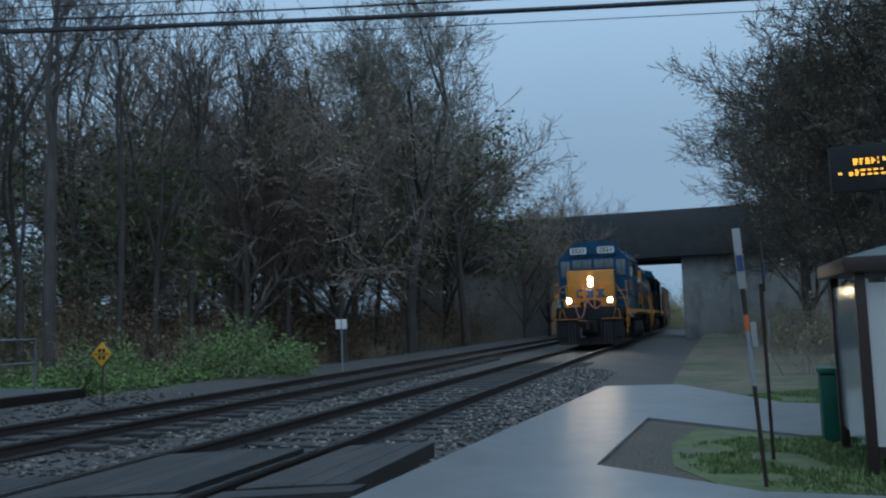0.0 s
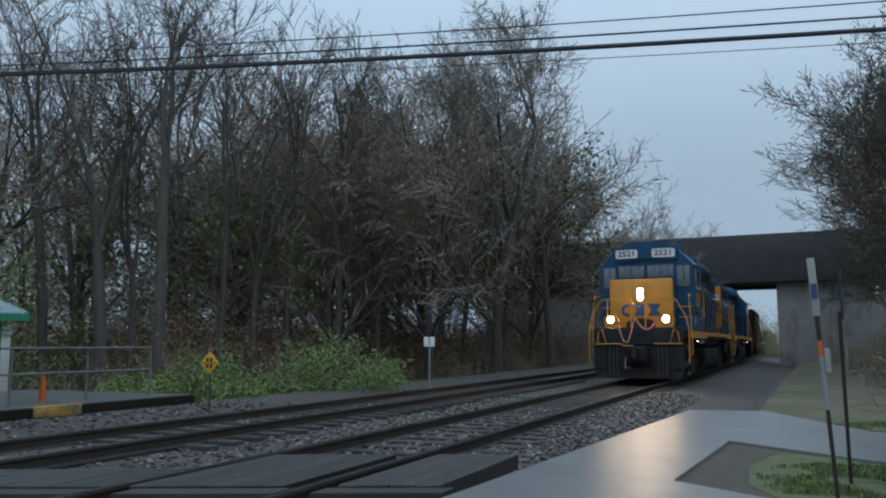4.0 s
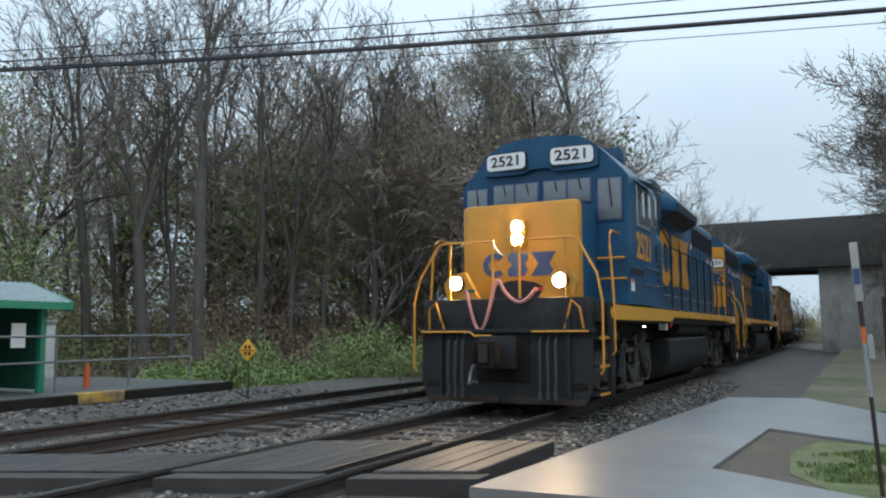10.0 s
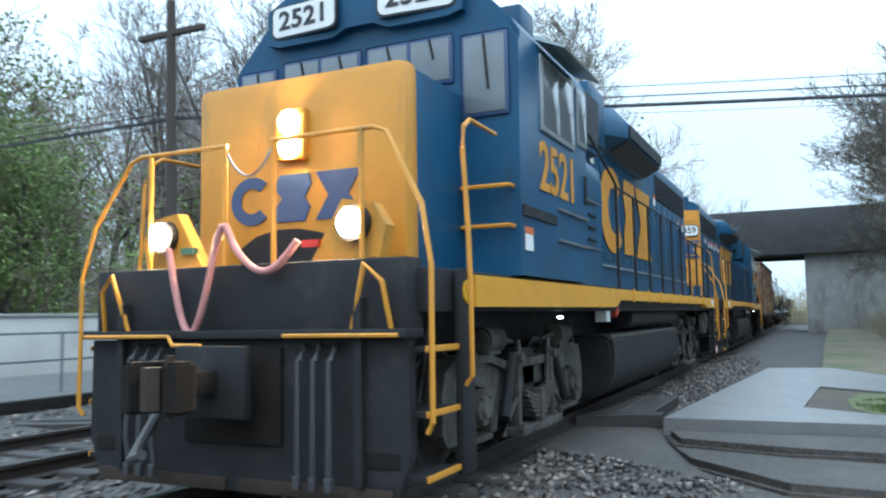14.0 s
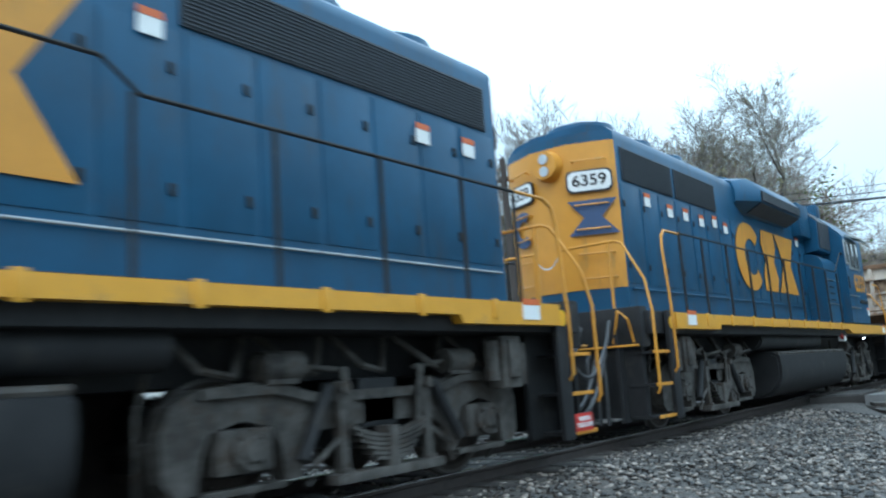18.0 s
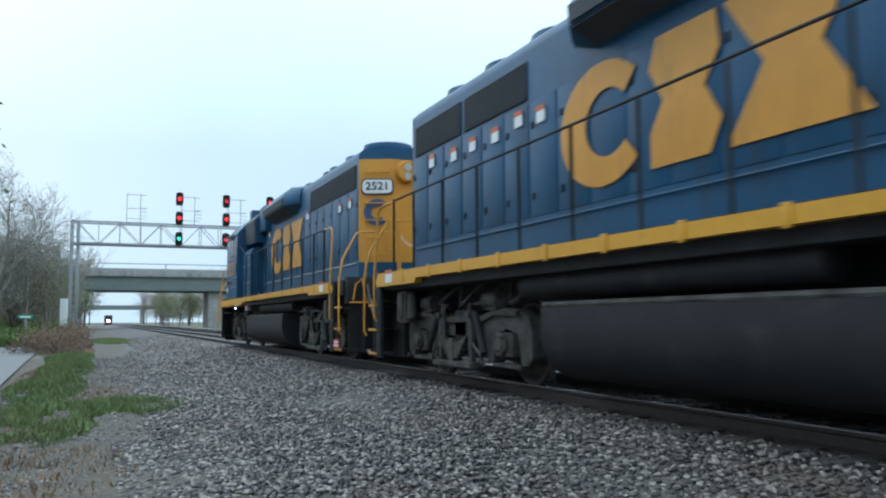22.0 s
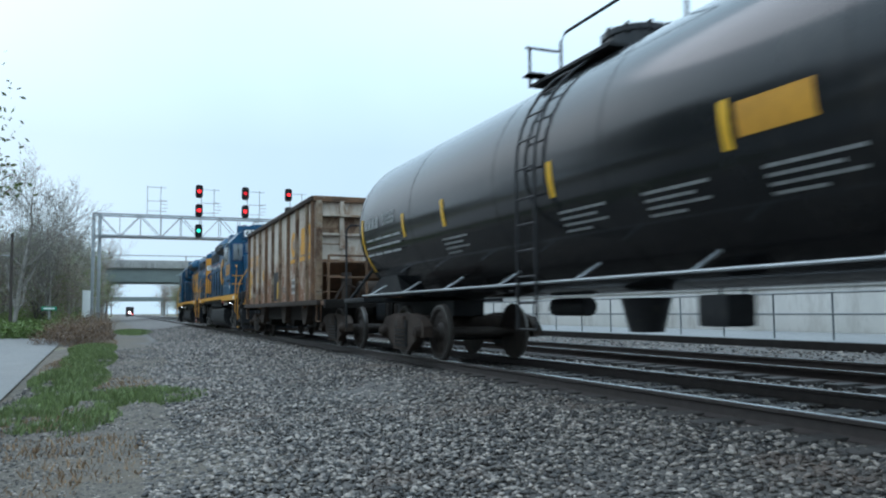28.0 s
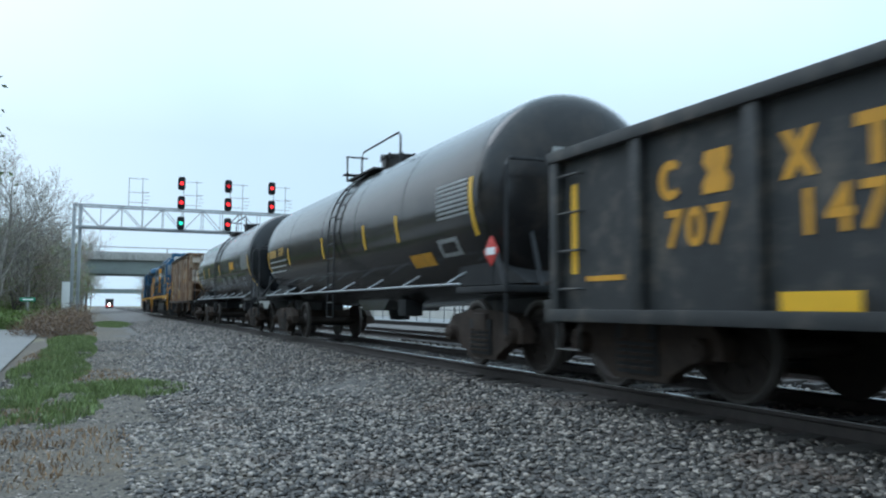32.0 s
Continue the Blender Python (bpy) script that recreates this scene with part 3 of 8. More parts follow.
def wheelset(parent, y, r):
    bm = B()
    for sx in (-1, 1):
        a = [(.70, r), (.735, r), (.745, r - .02), (.74, r - .07), (.70, r - .1), (.70, .17), (.76, .12), (.76, 0.0)]
        prof = [(.655, 0.0), (.655, r - .1), (.66, r + .025), (.69, r + .025), (.70, r + .003)] + a
        seg = 28
        vs = [[bm.verts.new((sx * px, pr * math.cos(2 * math.pi * k / seg), pr * math.sin(2 * math.pi * k / seg))) for k in range(seg)] for px, pr in prof if pr > 0]
        for u, w in zip(vs, vs[1:]):
            for k in range(seg):
                bm.faces.new((u[k], u[(k + 1) % seg], w[(k + 1) % seg], w[k]))
        bm.faces.new(vs[0])
        bm.faces.new(vs[-1])
        for k in range(6):
            an = k * math.pi / 3
            rod(bm, (sx * .70, math.cos(an) * r * .6, math.sin(an) * r * .6), (sx * .722, math.cos(an) * r * .6, math.sin(an) * r * .6), .045, seg=6)
    rod(bm, (-.98, 0, 0), (.98, 0, 0), .085, seg=12)
    w = part("wheelset", bm, M_WHEEL, parent, "pair of worn steel wheels on an axle")
    w.location = (0, y, r)
    for sx in (-1, 1):
        bm = B()
        seg = 28
        q = [[bm.verts.new((sx * px, (r + .001) * math.cos(2 * math.pi * k / seg) * f, (r + .001) * math.sin(2 * math.pi * k / seg) * f)) for k in range(seg)] for px, f in ((.705, 1.003), (.742, 1.003), (.7465, .94))]
        for u, v in zip(q, q[1:]):
            for k in range(seg):
                bm.faces.new((u[k], u[(k + 1) % seg], v[(k + 1) % seg], v[k]))
        part("tread", bm, M_TREAD, w, "worn wheel tread")
    WHEELSETS.append((w, y, r))
    return w


def engine_truck(parent, yc):
    """A two-axle truck: cast frame arched over both axles, a swing plank on hangers with leaf springs between them."""
    half = [(.0, .79), (.5, .8), (.72, .86), (.98, .94), (1.3, .96), (1.72, .93), (1.93, .83), (2.0, .66), (1.99, .36), (1.9, .26), (1.74, .26), (1.7, .5), (1.63, .64), (1.37, .7), (1.11, .64),
            (1.04, .5), (1.0, .26), (.86, .26), (.8, .48), (.66, .58), (.0, .6)]
    for sx in (-1, 1):
        x0, x1 = sorted((sx * .94, sx * 1.1))
        side = part("side_frame", prism(B(), [(yc + a, b) for a, b in half] + [(yc - a, b) for a, b in half[-2:0:-1]], "x", x0, x1), M_TRUCK, parent, "dusty cast-steel truck side frame")
        bm = B()
        prism(bm, [(yc + a, b) for a, b in ((-1.72, .86), (-1.1, .87), (-.72, .78), (.72, .78), (1.1, .87), (1.72, .86), (1.72, .92), (1.1, .94), (.74, .86), (-.74, .86), (-1.1, .94), (-1.72, .92))], "x", *sorted((sx * 1.1, sx * 1.15)))
        part("frame_flange", bm, M_TRUCK, side, "raised flange along the frame top")
        for dy in (-1.37, 1.37):
            bm = B()
            obox(bm, (sx * 1.04, yc + dy, .5), (.22, .46, .3), bevel=.03)
            rod(bm, (sx * 1.1, yc + dy, .51), (sx * 1.2, yc + dy, .51), .15, .14, 16)
            rod(bm, (sx * 1.2, yc + dy, .51), (sx * 1.23, yc + dy, .51), .1, .08, 12)
            for k in range(4):
                a = radians(45 + 90 * k)
                rod(bm, (sx * 1.2, yc + dy + .12 * math.cos(a), .51 + .12 * math.sin(a)), (sx * 1.225, yc + dy + .12 * math.cos(a), .51 + .12 * math.sin(a)), .018, seg=6)
            part("axle_box", bm, M_TRUCK, side, "round-capped axle box")
            for k in (-1, 1):
                bm = B()
                for j in range(4):
                    rod(bm, (sx * 1.0, yc + dy + .17 * k, .66 + j * .05), (sx * 1.0, yc + dy + .17 * k, .685 + j * .05), .06, seg=8)
                part("coil_spring", bm, M_TRUCK, side)
            part("pedestal_tie", box(B(), *sorted((sx * .98, sx * 1.12)), yc + dy - .36, yc + dy + .36, .215, .262, .008), M_TRUCK, side, "tie bar under the axle")
        for k in (-1, 1):
            bm = B()
            box(bm, *sorted((sx * 1.12, sx * 1.2)), yc + k * .5 - .045, yc + k * .5 + .045, .2, .93, .012)
            rod(bm, (sx * 1.1, yc + k * .5, .88), (sx * 1.24, yc + k * .5, .88), .05, seg=10)
            rod(bm, (sx * 1.1, yc + k * .5, .24), (sx * 1.24, yc + k * .5, .24), .045, seg=10)
            part("swing_hanger", bm, M_TRUCK, side, "upright swing hanger")
            bm = B()
            rod(bm, (sx * 1.16, yc + k * .62, .9), (sx * 1.2, yc + k * .93, .38), .05, seg=10)
            rod(bm, (sx * 1.18, yc + k * .78, .64), (sx * 1.2, yc + k * .93, .38), .035, seg=10)
            part("shock_absorber", bm, M_BLACK, side)
            bm = B()
            rod(bm, (sx * 1.1, yc + k * 1.22, 1.06), (sx * 1.1, yc + k * .86, 1.06), .115, seg=16)
            rod(bm, (sx * 1.1, yc + k * 1.25, 1.06), (sx * 1.1, yc + k * 1.22, 1.06), .09, seg=12)
            rod(bm, (sx * 1.1, yc + k * .86, 1.06), (sx * 1.1, yc + k * .45, 1.02), .022)
            obox(bm, (sx * 1.1, yc + k * 1.05, .97), (.14, .3, .08), bevel=.01)
            part("brake_cylinder", bm, M_TRUCK, side, "dusty brake cylinder")
            bm = B()
            obox(bm, (sx * 1.17, yc + k * .42, .78), (.03, .07, .52), (k * -9, 0, 0), .008)
            pipe(bm, [(sx * 1.17, yc + k * .46, .55), (sx * 1.18, yc + k * .8, .34), (sx * 1.16, yc + k * .84, .2)], .022, 6)
            part("brake_lever", bm, M_TRUCK, side)
            part("brake_shoe", obox(B(), (sx * .92, yc + k * .82, .44), (.12, .09, .36), (k * 14, 0, 0), .01), M_TRUCK, side)
            part("brake_shoe", obox(B(), (sx * .92, yc + k * 1.92, .44), (.12, .09, .36), (-k * 14, 0, 0), .01), M_TRUCK, side)
            part("sand_pipe", pipe(B(), [(sx * .98, yc + k * 1.98, 1.2), (sx * .98, yc + k * 2.1, .8), (sx * .85, yc + k * 2.02, .3), (sx * .76, yc + k * 1.9, .08)], .022, 6), M_TRUCK, side)
        part("spring_plank", box(B(), *sorted((sx * 1.1, sx * 1.26)), yc - .62, yc + .62, .17, .245, .012), M_TRUCK, side, "plank under the leaf spring")
        bm = B()
        for k in range(6):
            n, w = 8, .46 - .055 * k
            top = [(yc + w * (2 * j / n - 1), .5 - .036 * k + .1 * (w * (2 * j / n - 1) / .46) ** 2) for j in range(n + 1)]
            prism(bm, top + [(y, z - .028) for y, z in top[::-1]], "x", *sorted((sx * 1.12, sx * 1.24)))
        obox(bm, (sx * 1.18, yc, .4), (.16, .12, .32), bevel=.01)
        part("leaf_spring", bm, M_TRUCK, side, "stacked leaf spring")
    part("bolster", box(B(), -1.1, 1.1, yc - .22, yc + .22, .55, .95, .03), M_BLACK, parent)
    for k in (-1, 1):
        part("traction_motor", box(B(), -.85, .85, yc + k * 1.0 - .35, yc + k * 1.0 + .35, .3, .85, .05), M_BLACK, parent)
    for dy in (-1.37, 1.37):
        wheelset(parent, yc + dy, .508)


def car_truck(parent, yc, base=1.78):
    h = base / 2
    for sx in (-1, 1):
        x0, x1 = (.94, 1.1) if sx > 0 else (-1.1, -.94)
        bm = B()
        prism(bm, [(yc - h - .22, .56), (yc - h - .05, .7), (yc - .45, .78), (yc + .45, .78), (yc + h + .05, .7), (yc + h + .22, .56), (yc + h + .22, .38), (yc + h - .12, .36),
                   (yc + .48, .22), (yc + .4, .14), (yc - .4, .14), (yc - .48, .22), (yc - h + .12, .36), (yc - h - .22, .38)], "x", x0, x1)
        s = part("side_frame", bm, M_DARKRUST, parent, "dark brown cast side frame")
        bm = B()
        box(bm, sx * 1.0 - .13, sx * 1.0 + .13, yc - .3, yc + .3, .2, .66)
        part("spring_pocket", bm, M_BLACK, s)
        for k in (-.19, 0, .19):
            bm = B()
            for j in range(5):
                rod(bm, (sx * 1.1, yc + k, .24 + j * .065), (sx * 1.1, yc + k, .27 + j * .065), .082, seg=10)
            part("coil_spring", bm, M_DARKRUST, s, "brown coil spring")
        for k in (-1, 1):
            bm = B()
            rod(bm, (sx * 1.02, yc + k * h, .457), (sx * 1.2, yc + k * h, .457), .12, .105, 14)
            rod(bm, (sx * 1.2, yc + k * h, .457), (sx * 1.225, yc + k * h, .457), .06, .05, 8)
            part("bearing_cap", bm, M_DARKRUST, s)
    bm = B()
    box(bm, -1.15, 1.15, yc - .2, yc + .2, .5, .74, .03)
    part("bolster", bm, M_DARKRUST, parent)
    bm = B()
    for k in (-1, 1):
        box(bm, -.85, .85, yc + k * .42 - .05, yc + k * .42 + .05, .3, .42, .01)
    part("brake_beam", bm, M_BLACK, parent)
    for k in (-1, 1):
        wheelset(parent, yc + k * h, .457)


def coupler(parent, y, d):
    """d: -1 at the front end, 1 at the rear."""
    bm = B()
    obox(bm, (0, y - d * .42, .86), (.15, .5, .17), bevel=.03)
    head = [(-.17, .26), (.13, .26), (.2, .16), (.19, .02), (.12, -.02), (.06, .06), (.05, .13), (-.06, .13), (-.1, .06), (-.14, -.03), (-.22, -.02), (-.22, .16)]
    prism(bm, [(a * -d, y - d * b) for a, b in head], "z", .7, 1.02)
    bmesh.ops.bevel(bm, geom=[g for g in bm.edges if abs(g.verts[0].co.z - g.verts[1].co.z) < .001], offset=.02, segments=2, affect='EDGES')
    c = part("coupler", bm, M_NEARBLACK, parent, "rusty knuckle coupler")
    bm = B()
    prism(bm, [(a * -d, y - d * b) for a, b in ((.03, .12), (.08, .0), (.02, -.05), (-.06, -.02), (-.05, .1))], "z", .73, .99)
    rod(bm, (-d * .1, y - d * .06, .66), (-d * .1, y - d * .06, 1.06), .03, seg=8)
    part("knuckle", bm, M_DARKRUST, c, "worn knuckle with its pin")
    part("striker", box(B(), -.3, .3, *sorted((y - d * .52, y - d * .6)), .62, 1.1, .02), M_BLACK, c, "cast striker plate")
    bm = B()
    pipe(bm, [(-.3, y - d * .5, .8), (-.32, y - d * .3, .55), (-.25, y - d * .1, .4), (-.12, y - d * .06, .45)], .035, 8)
    part("brake_hose", bm, M_HOSE, parent, "hanging air hose")


# ---- locomotive ----
def hood_bits(parent, sx, doors):
    for y0, y1, z0, z1 in doors:
        bm = B()
        x = sx * .905
        box(bm, min(x, x + sx * .01), max(x, x + sx * .01), y0, y1, z0, z1, .004)
        d = part("hood_door", bm, M_BLUE, parent)
        for z in (z0 + .25, z1 - .3):
            part("latch", obox(B(), (sx * .92, y1 - .06, z), (.02, .05, .09), bevel=.006), M_BLACK, d)


def badge(parent, sx, y0, y1, z0, z1, x, material, name, label):
    """The railroad's lettering as plain heavy shapes: a broad arc, a stepped block and an hourglass."""
    right = 1 if sx > 0 else -1
    w, h = y1 - y0, z1 - z0
    def at(u, v):
        yy = y0 + u * w if right > 0 else y1 - u * w
        return (yy, z0 + v * h)
    arc = []
    for k in range(25):
        a = radians(42 + k * 276 / 24)
        arc.append((.2 + .2 * math.cos(a), .5 + .5 * math.sin(a)))
    for k in range(24, -1, -1):
        a = radians(42 + k * 276 / 24)
        arc.append((.225 + .1 * math.cos(a), .5 + .27 * math.sin(a)))
    block = [(.4, .03), (.6, .03), (.64, .25), (.59, .5), (.64, .72), (.63, .97), (.43, .97), (.4, .75), (.45, .5), (.4, .28)]
    glass_ = [(.655, .97), (1.0, .97), (.9, .5), (1.0, .03), (.65, .03), (.76, .5)]
    for shape in (arc, block, glass_):
        bm = B()
        prism(bm, [at(u, v) for u, v in shape], "x", min(x, x + sx * .006), max(x, x + sx * .006))
        bm.normal_update()
        bmesh.ops.triangulate(bm, faces=bm.faces)
        part(name, bm, material, parent, label)


def mark(parent, sx, y, z, w, h, x, material, kind):
    """One sign of an owner's mark as a plain heavy shape: an arc, a stepped block, an hourglass or a capped bar."""
    shapes = ([(.5 * math.cos(radians(45 + 22.5 * k)), .5 * math.sin(radians(45 + 22.5 * k))) for k in range(13)] + [(.05 + .24 * math.cos(radians(315 - 22.5 * k)), .28 * math.sin(radians(315 - 22.5 * k))) for k in range(13)],
              [(-.5, -.5), (.4, -.5), (.5, -.25), (.3, 0), (.45, .25), (.42, .5), (-.4, .5), (-.5, .25), (-.3, 0), (-.5, -.25)],
              [(-.5, -.5), (-.2, -.5), (0, -.2), (.2, -.5), (.5, -.5), (.18, 0), (.5, .5), (.2, .5), (0, .2), (-.2, .5), (-.5, .5), (-.18, 0)],
              [(-.14, -.5), (.14, -.5), (.14, .25), (.5, .25), (.5, .5), (-.5, .5), (-.5, .25), (-.14, .25)])
    bm = prism(B(), [(y + sx * w * a, z + h * b) for a, b in shapes[kind]], "x", *sorted((x, x + sx * .006)))
    bm.normal_update()
    bmesh.ops.triangulate(bm, faces=bm.faces)
    return part("owner_mark", bm, material, parent, "yellow owner's mark as a plain shape")


def plate(parent, centre, size, turn, material, name, label, bevel=.0):
    return part(name, obox(B(), centre, size, turn, bevel), material, parent, label)


def locomotive(number, label, lit, CF, CR):
    e = empty("locomotive", pose(0, 0, 0), label, "locomotive", "engines at the head of the train")
    HE = 16.5
    # frame and deck
    bm = B()
    box(bm, -1.42, 1.42, .95, 17.1, 1.3, 1.6, .02)
    for sx in (-1, 1):
        box(bm, sx * .55 - .18, sx * .55 + .18, 1.0, 17.0, .95, 1.37, .02)
    part("frame", bm, M_BLACK, e, "black main frame and walkway deck")
    for sx in (-1, 1):
        xa, xb = sorted((sx * 1.425, sx * 1.54))
        bm = B()
        prism(bm, [(1.5, 1.56), (1.5, 1.335), (5.9, 1.345), (6.2, 1.435), (14.8, 1.435), (14.85, 1.36), (16.5, 1.36), (16.5, 1.575)], "x", xa, xb)
        sill = part("side_sill", bm, M_STRIPE, e, "yellow side sill stripe")
        for k in range(9):
            part("post_socket", box(B(), min(sx * 1.538, sx * 1.553), max(sx * 1.538, sx * 1.553), 6.9 + k * 1.05, 6.98 + k * 1.05, 1.41, 1.59, .004), M_STRIPE, sill)
        if not lit:
            plate(sill, (sx * 1.544, 1.95, 1.47), (.008, .3, .2), (0, 0, 0), M_WHITE, "notice", "white and red notice")
            plate(sill, (sx * 1.547, 1.95, 1.55), (.008, .3, .06), (0, 0, 0), M_ORANGE, "notice_band", "orange band")
        plate(sill, (sx * 1.544, 15.95, 1.49), (.008, .3, .16), (0, 0, 0), M_WHITE, "notice", "white and red notice")
        plate(sill, (sx * 1.547, 15.95, 1.58), (.008, .3, .06), (0, 0, 0), M_ORANGE, "notice_band", "orange band")
    # long hood
    bm = B()
    prof = [(-.905, 1.605), (.905, 1.605), (.905, 4.16), (.88, 4.27), (.77, 4.37), (.45, 4.47), (-.45, 4.47), (-.77, 4.37), (-.88, 4.27), (-.905, 4.16)]
    prism(bm, prof, "y", CR - .01, HE)
    hood = part("long_hood", bm, M_BLUE, e, "blue engine hood with louvred radiator")
    # pointed rear end with its yellow panel
    bm = B()
    prism(bm, [(-.905, HE), (.905, HE), (.82, HE + .06), (.3, HE + .3), (-.3, HE + .3), (-.82, HE + .06)], "z", 1.605, 4.3)
    bmesh.ops.bevel(bm, geom=[g for g in bm.edges if all(v.co.z > 4.29 for v in g.verts)], offset=.05, segments=2, affect='EDGES')
    endcap = part("hood_end", bm, M_BLUE, e, "blue rear of the hood")
    bm = B()
    out = [(-.908, HE), (.908, HE), (.824, HE + .066), (.3, HE + .31), (-.3, HE + .31), (-.824, HE + .066)]
    prism(bm, out, "z", 2.0, 4.13)
    yel = part("end_panel", bm, M_YELLOW, endcap, "yellow end panel")
    for sx in (-1, 1):
        nx, ny = .421, .907
        cx, cy = sx * .57, HE + .2
        turn = Euler((radians(90), 0, math.pi - sx * math.atan2(.24, .52))).to_matrix().to_4x4()
        for dx, mt, nm, sz in ((0, M_INK, "board_rim", (.66, .33)), (.008, M_WHITE, "number_board", (.61, .28))):
            bm = round_board(sz[0], sz[1], .09, .03)
            bmesh.ops.transform(bm, matrix=Matrix.Translation((cx + sx * nx * dx, cy + ny * dx, 3.55)) @ turn, verts=bm.verts)
            part(nm, bm, mt, yel, "white number board")
        letters(number, .23, M_INK, Matrix.Translation((cx + sx * nx * .04, cy + ny * .04, 3.55)) @ turn, yel, "number", squeeze=1.08, bold=.018)
        # lettering patch on the end, as a plain arc and bar
        bm = B()
        n = 18
        if sx > 0:
            arc = [(r_ * math.cos(a), r_ * 1.0 * math.sin(a)) for r_, a in [(.23, radians(50 + k * 260 / n)) for k in range(n + 1)] + [(.11, radians(310 - k * 260 / n)) for k in range(n + 1)]]
        else:
            arc = [(-.28, .21), (.3, .21), (.11, 0), (.3, -.21), (-.29, -.21), (-.1, 0)]
        prism(bm, arc, "z", 0, .005)
        bm.normal_update()
        bmesh.ops.triangulate(bm, faces=bm.faces)
        bmesh.ops.transform(bm, matrix=Matrix.Translation((cx + sx * nx * .022, cy + ny * .022, 3.02)) @ turn @ Matrix.Diagonal((1.2, 1.2, 1, 1)), verts=bm.verts)
        part("emblem", bm, M_LOGOBLUE, yel, "dark blue emblem shape")
        for z in (2.15, 2.5, 2.85, 3.2, 3.85):
            part("grab_iron", pipe(B(), [(sx * .38, HE + .27, z), (sx * .38, HE + .36, z), (sx * .8, HE + .16, z), (sx * .8, HE + .07, z)], .013, 5), M_YELLOW, yel)
    bm = B()
    rod(bm, (0, HE + .28, 3.86), (0, HE + .46, 3.86), .24, .2, 18)
    lamp = part("headlight_housing", bm, M_YELLOW, yel, "round headlight housing")
    for k in (-1, 1):
        bm = B()
        rod(bm, (0, HE + .462, 3.86 + k * .09), (0, HE + .475, 3.86 + k * .09), .075, seg=16)
        part("lens", bm, M_CHROME, lamp, "unlit silver headlight lens")
    # radiator grilles, fans, brake blister
    for sx in (-1, 1):
        for y0, y1 in (((12.5, 16.32),) if lit else ((12.55, 14.4), (14.52, 16.35))):
            bm = B()
            xa, xb = sorted((sx * .9, sx * .925))
            box(bm, xa, xb, y0, y1, 3.55, 4.05, .01)
            for k in range(14):
                box(bm, *sorted((sx * .92, sx * .936)), y0 + .03, y1 - .03, 3.572 + k * .034, 3.584 + k * .034)
            part("radiator_grille", bm, M_GRILLE, hood, "dark louvred radiator grille")
        flare = [(.9, 3.7), (1.28, 3.9), (1.3, 4.12), (1.06, 4.4), (.5, 4.46), (.5, 4.2)]
        tuck = [(.9, 3.86), (.95, 3.92), (.96, 4.12), (.9, 4.32), (.5, 4.44), (.5, 4.2)]
        bm = loft(B(), [[(sx * a, y, b) for a, b in sec] for y, sec in ((7.75, tuck), (8.2, flare), (11.0, flare), (11.45, tuck))])
        blister = part("brake_blister", bm, M_BLUE, hood, "flared intake housing along the roof edge")
        bm = B()
        prism(bm, [(sx * .99, 3.735), (sx * 1.27, 3.885), (sx * 1.275, 3.87), (sx * .995, 3.72)], "y", 8.25, 10.95)
        prism(bm, [(sx * 1.295, 3.92), (sx * 1.315, 3.92), (sx * 1.325, 4.1), (sx * 1.3, 4.1)], "y", 8.25, 10.95)
        part("intake_mesh", bm, M_GRILLE, blister, "dark intake mesh")
        hood_bits(hood, sx, [(6.6 + k * .66, 7.2 + k * .66, 2.06, 3.5) for k in range(15) if not 15.9 < 6.6 + k * .66])
        bm = B()
        rod(bm, (sx * .935, 6.5, 1.98), (sx * .935, 16.4, 1.98), .013)
        part("conduit", bm, M_GALV if lit else M_BLUE, hood, "thin grey conduit")
        # filter box behind the cab and rounded cabinet
        bm = B()
        prism(bm, [(sx * .9, 3.3), (sx * 1.22, 3.34), (sx * 1.24, 4.02), (sx * .95, 4.34), (sx * .5, 4.48), (sx * .4, 3.3)], "y", CR + .03, 6.58)
        fb = part("filter_box", bm, M_BLUE, hood, "angular air filter box")
        part("filter_screen", prism(B(), [(sx * 1.222, 3.4), (sx * 1.242, 3.4), (sx * 1.26, 4.03), (sx * 1.0, 4.33), (sx * .97, 4.3), (sx * 1.235, 4.0)], "y", CR + .08, 6.5), M_GRILLE, fb, "dark filter screen")
        bm = box(B(), *sorted((sx * .45, sx * 1.1)), 6.6, 7.5, 3.62, 4.4, .025)
        bx = part("separator_box", bm, M_BLUE, hood, "tall blue separator box")
        part("panel_seam", box(B(), *sorted((sx * 1.1, sx * 1.108)), 6.7, 7.4, 3.7, 4.3, .003), M_BLUE, bx)
        arc_ = [(sx * .86, 1.605), (sx * 1.3, 1.605), (sx * 1.32, 2.7)] + [(sx * (1.0 + .32 * math.cos(radians(a))), 2.9 + .34 * math.sin(radians(a))) for a in range(0, 91, 15)] + [(sx * .86, 3.24)]
        cab_box = part("equipment_cabinet", prism(B(), arc_, "y", CR + .02, CR + 1.45), M_BLUE, hood, "rounded equipment cabinet behind the cab")
        for z in (2.05, 2.62):
            part("seam", box(B(), *sorted((sx * 1.31, sx * 1.325)), CR + .1, CR + 1.38, z, z + .018), M_CHROME, cab_box)
        bm = B()
        for z in (2.15, 2.3, 2.45, 2.6):
            obox(bm, (sx * 1.325, CR + .9, z), (.02, .35, .025))
        part("louvre", bm, M_BLACK, cab_box)
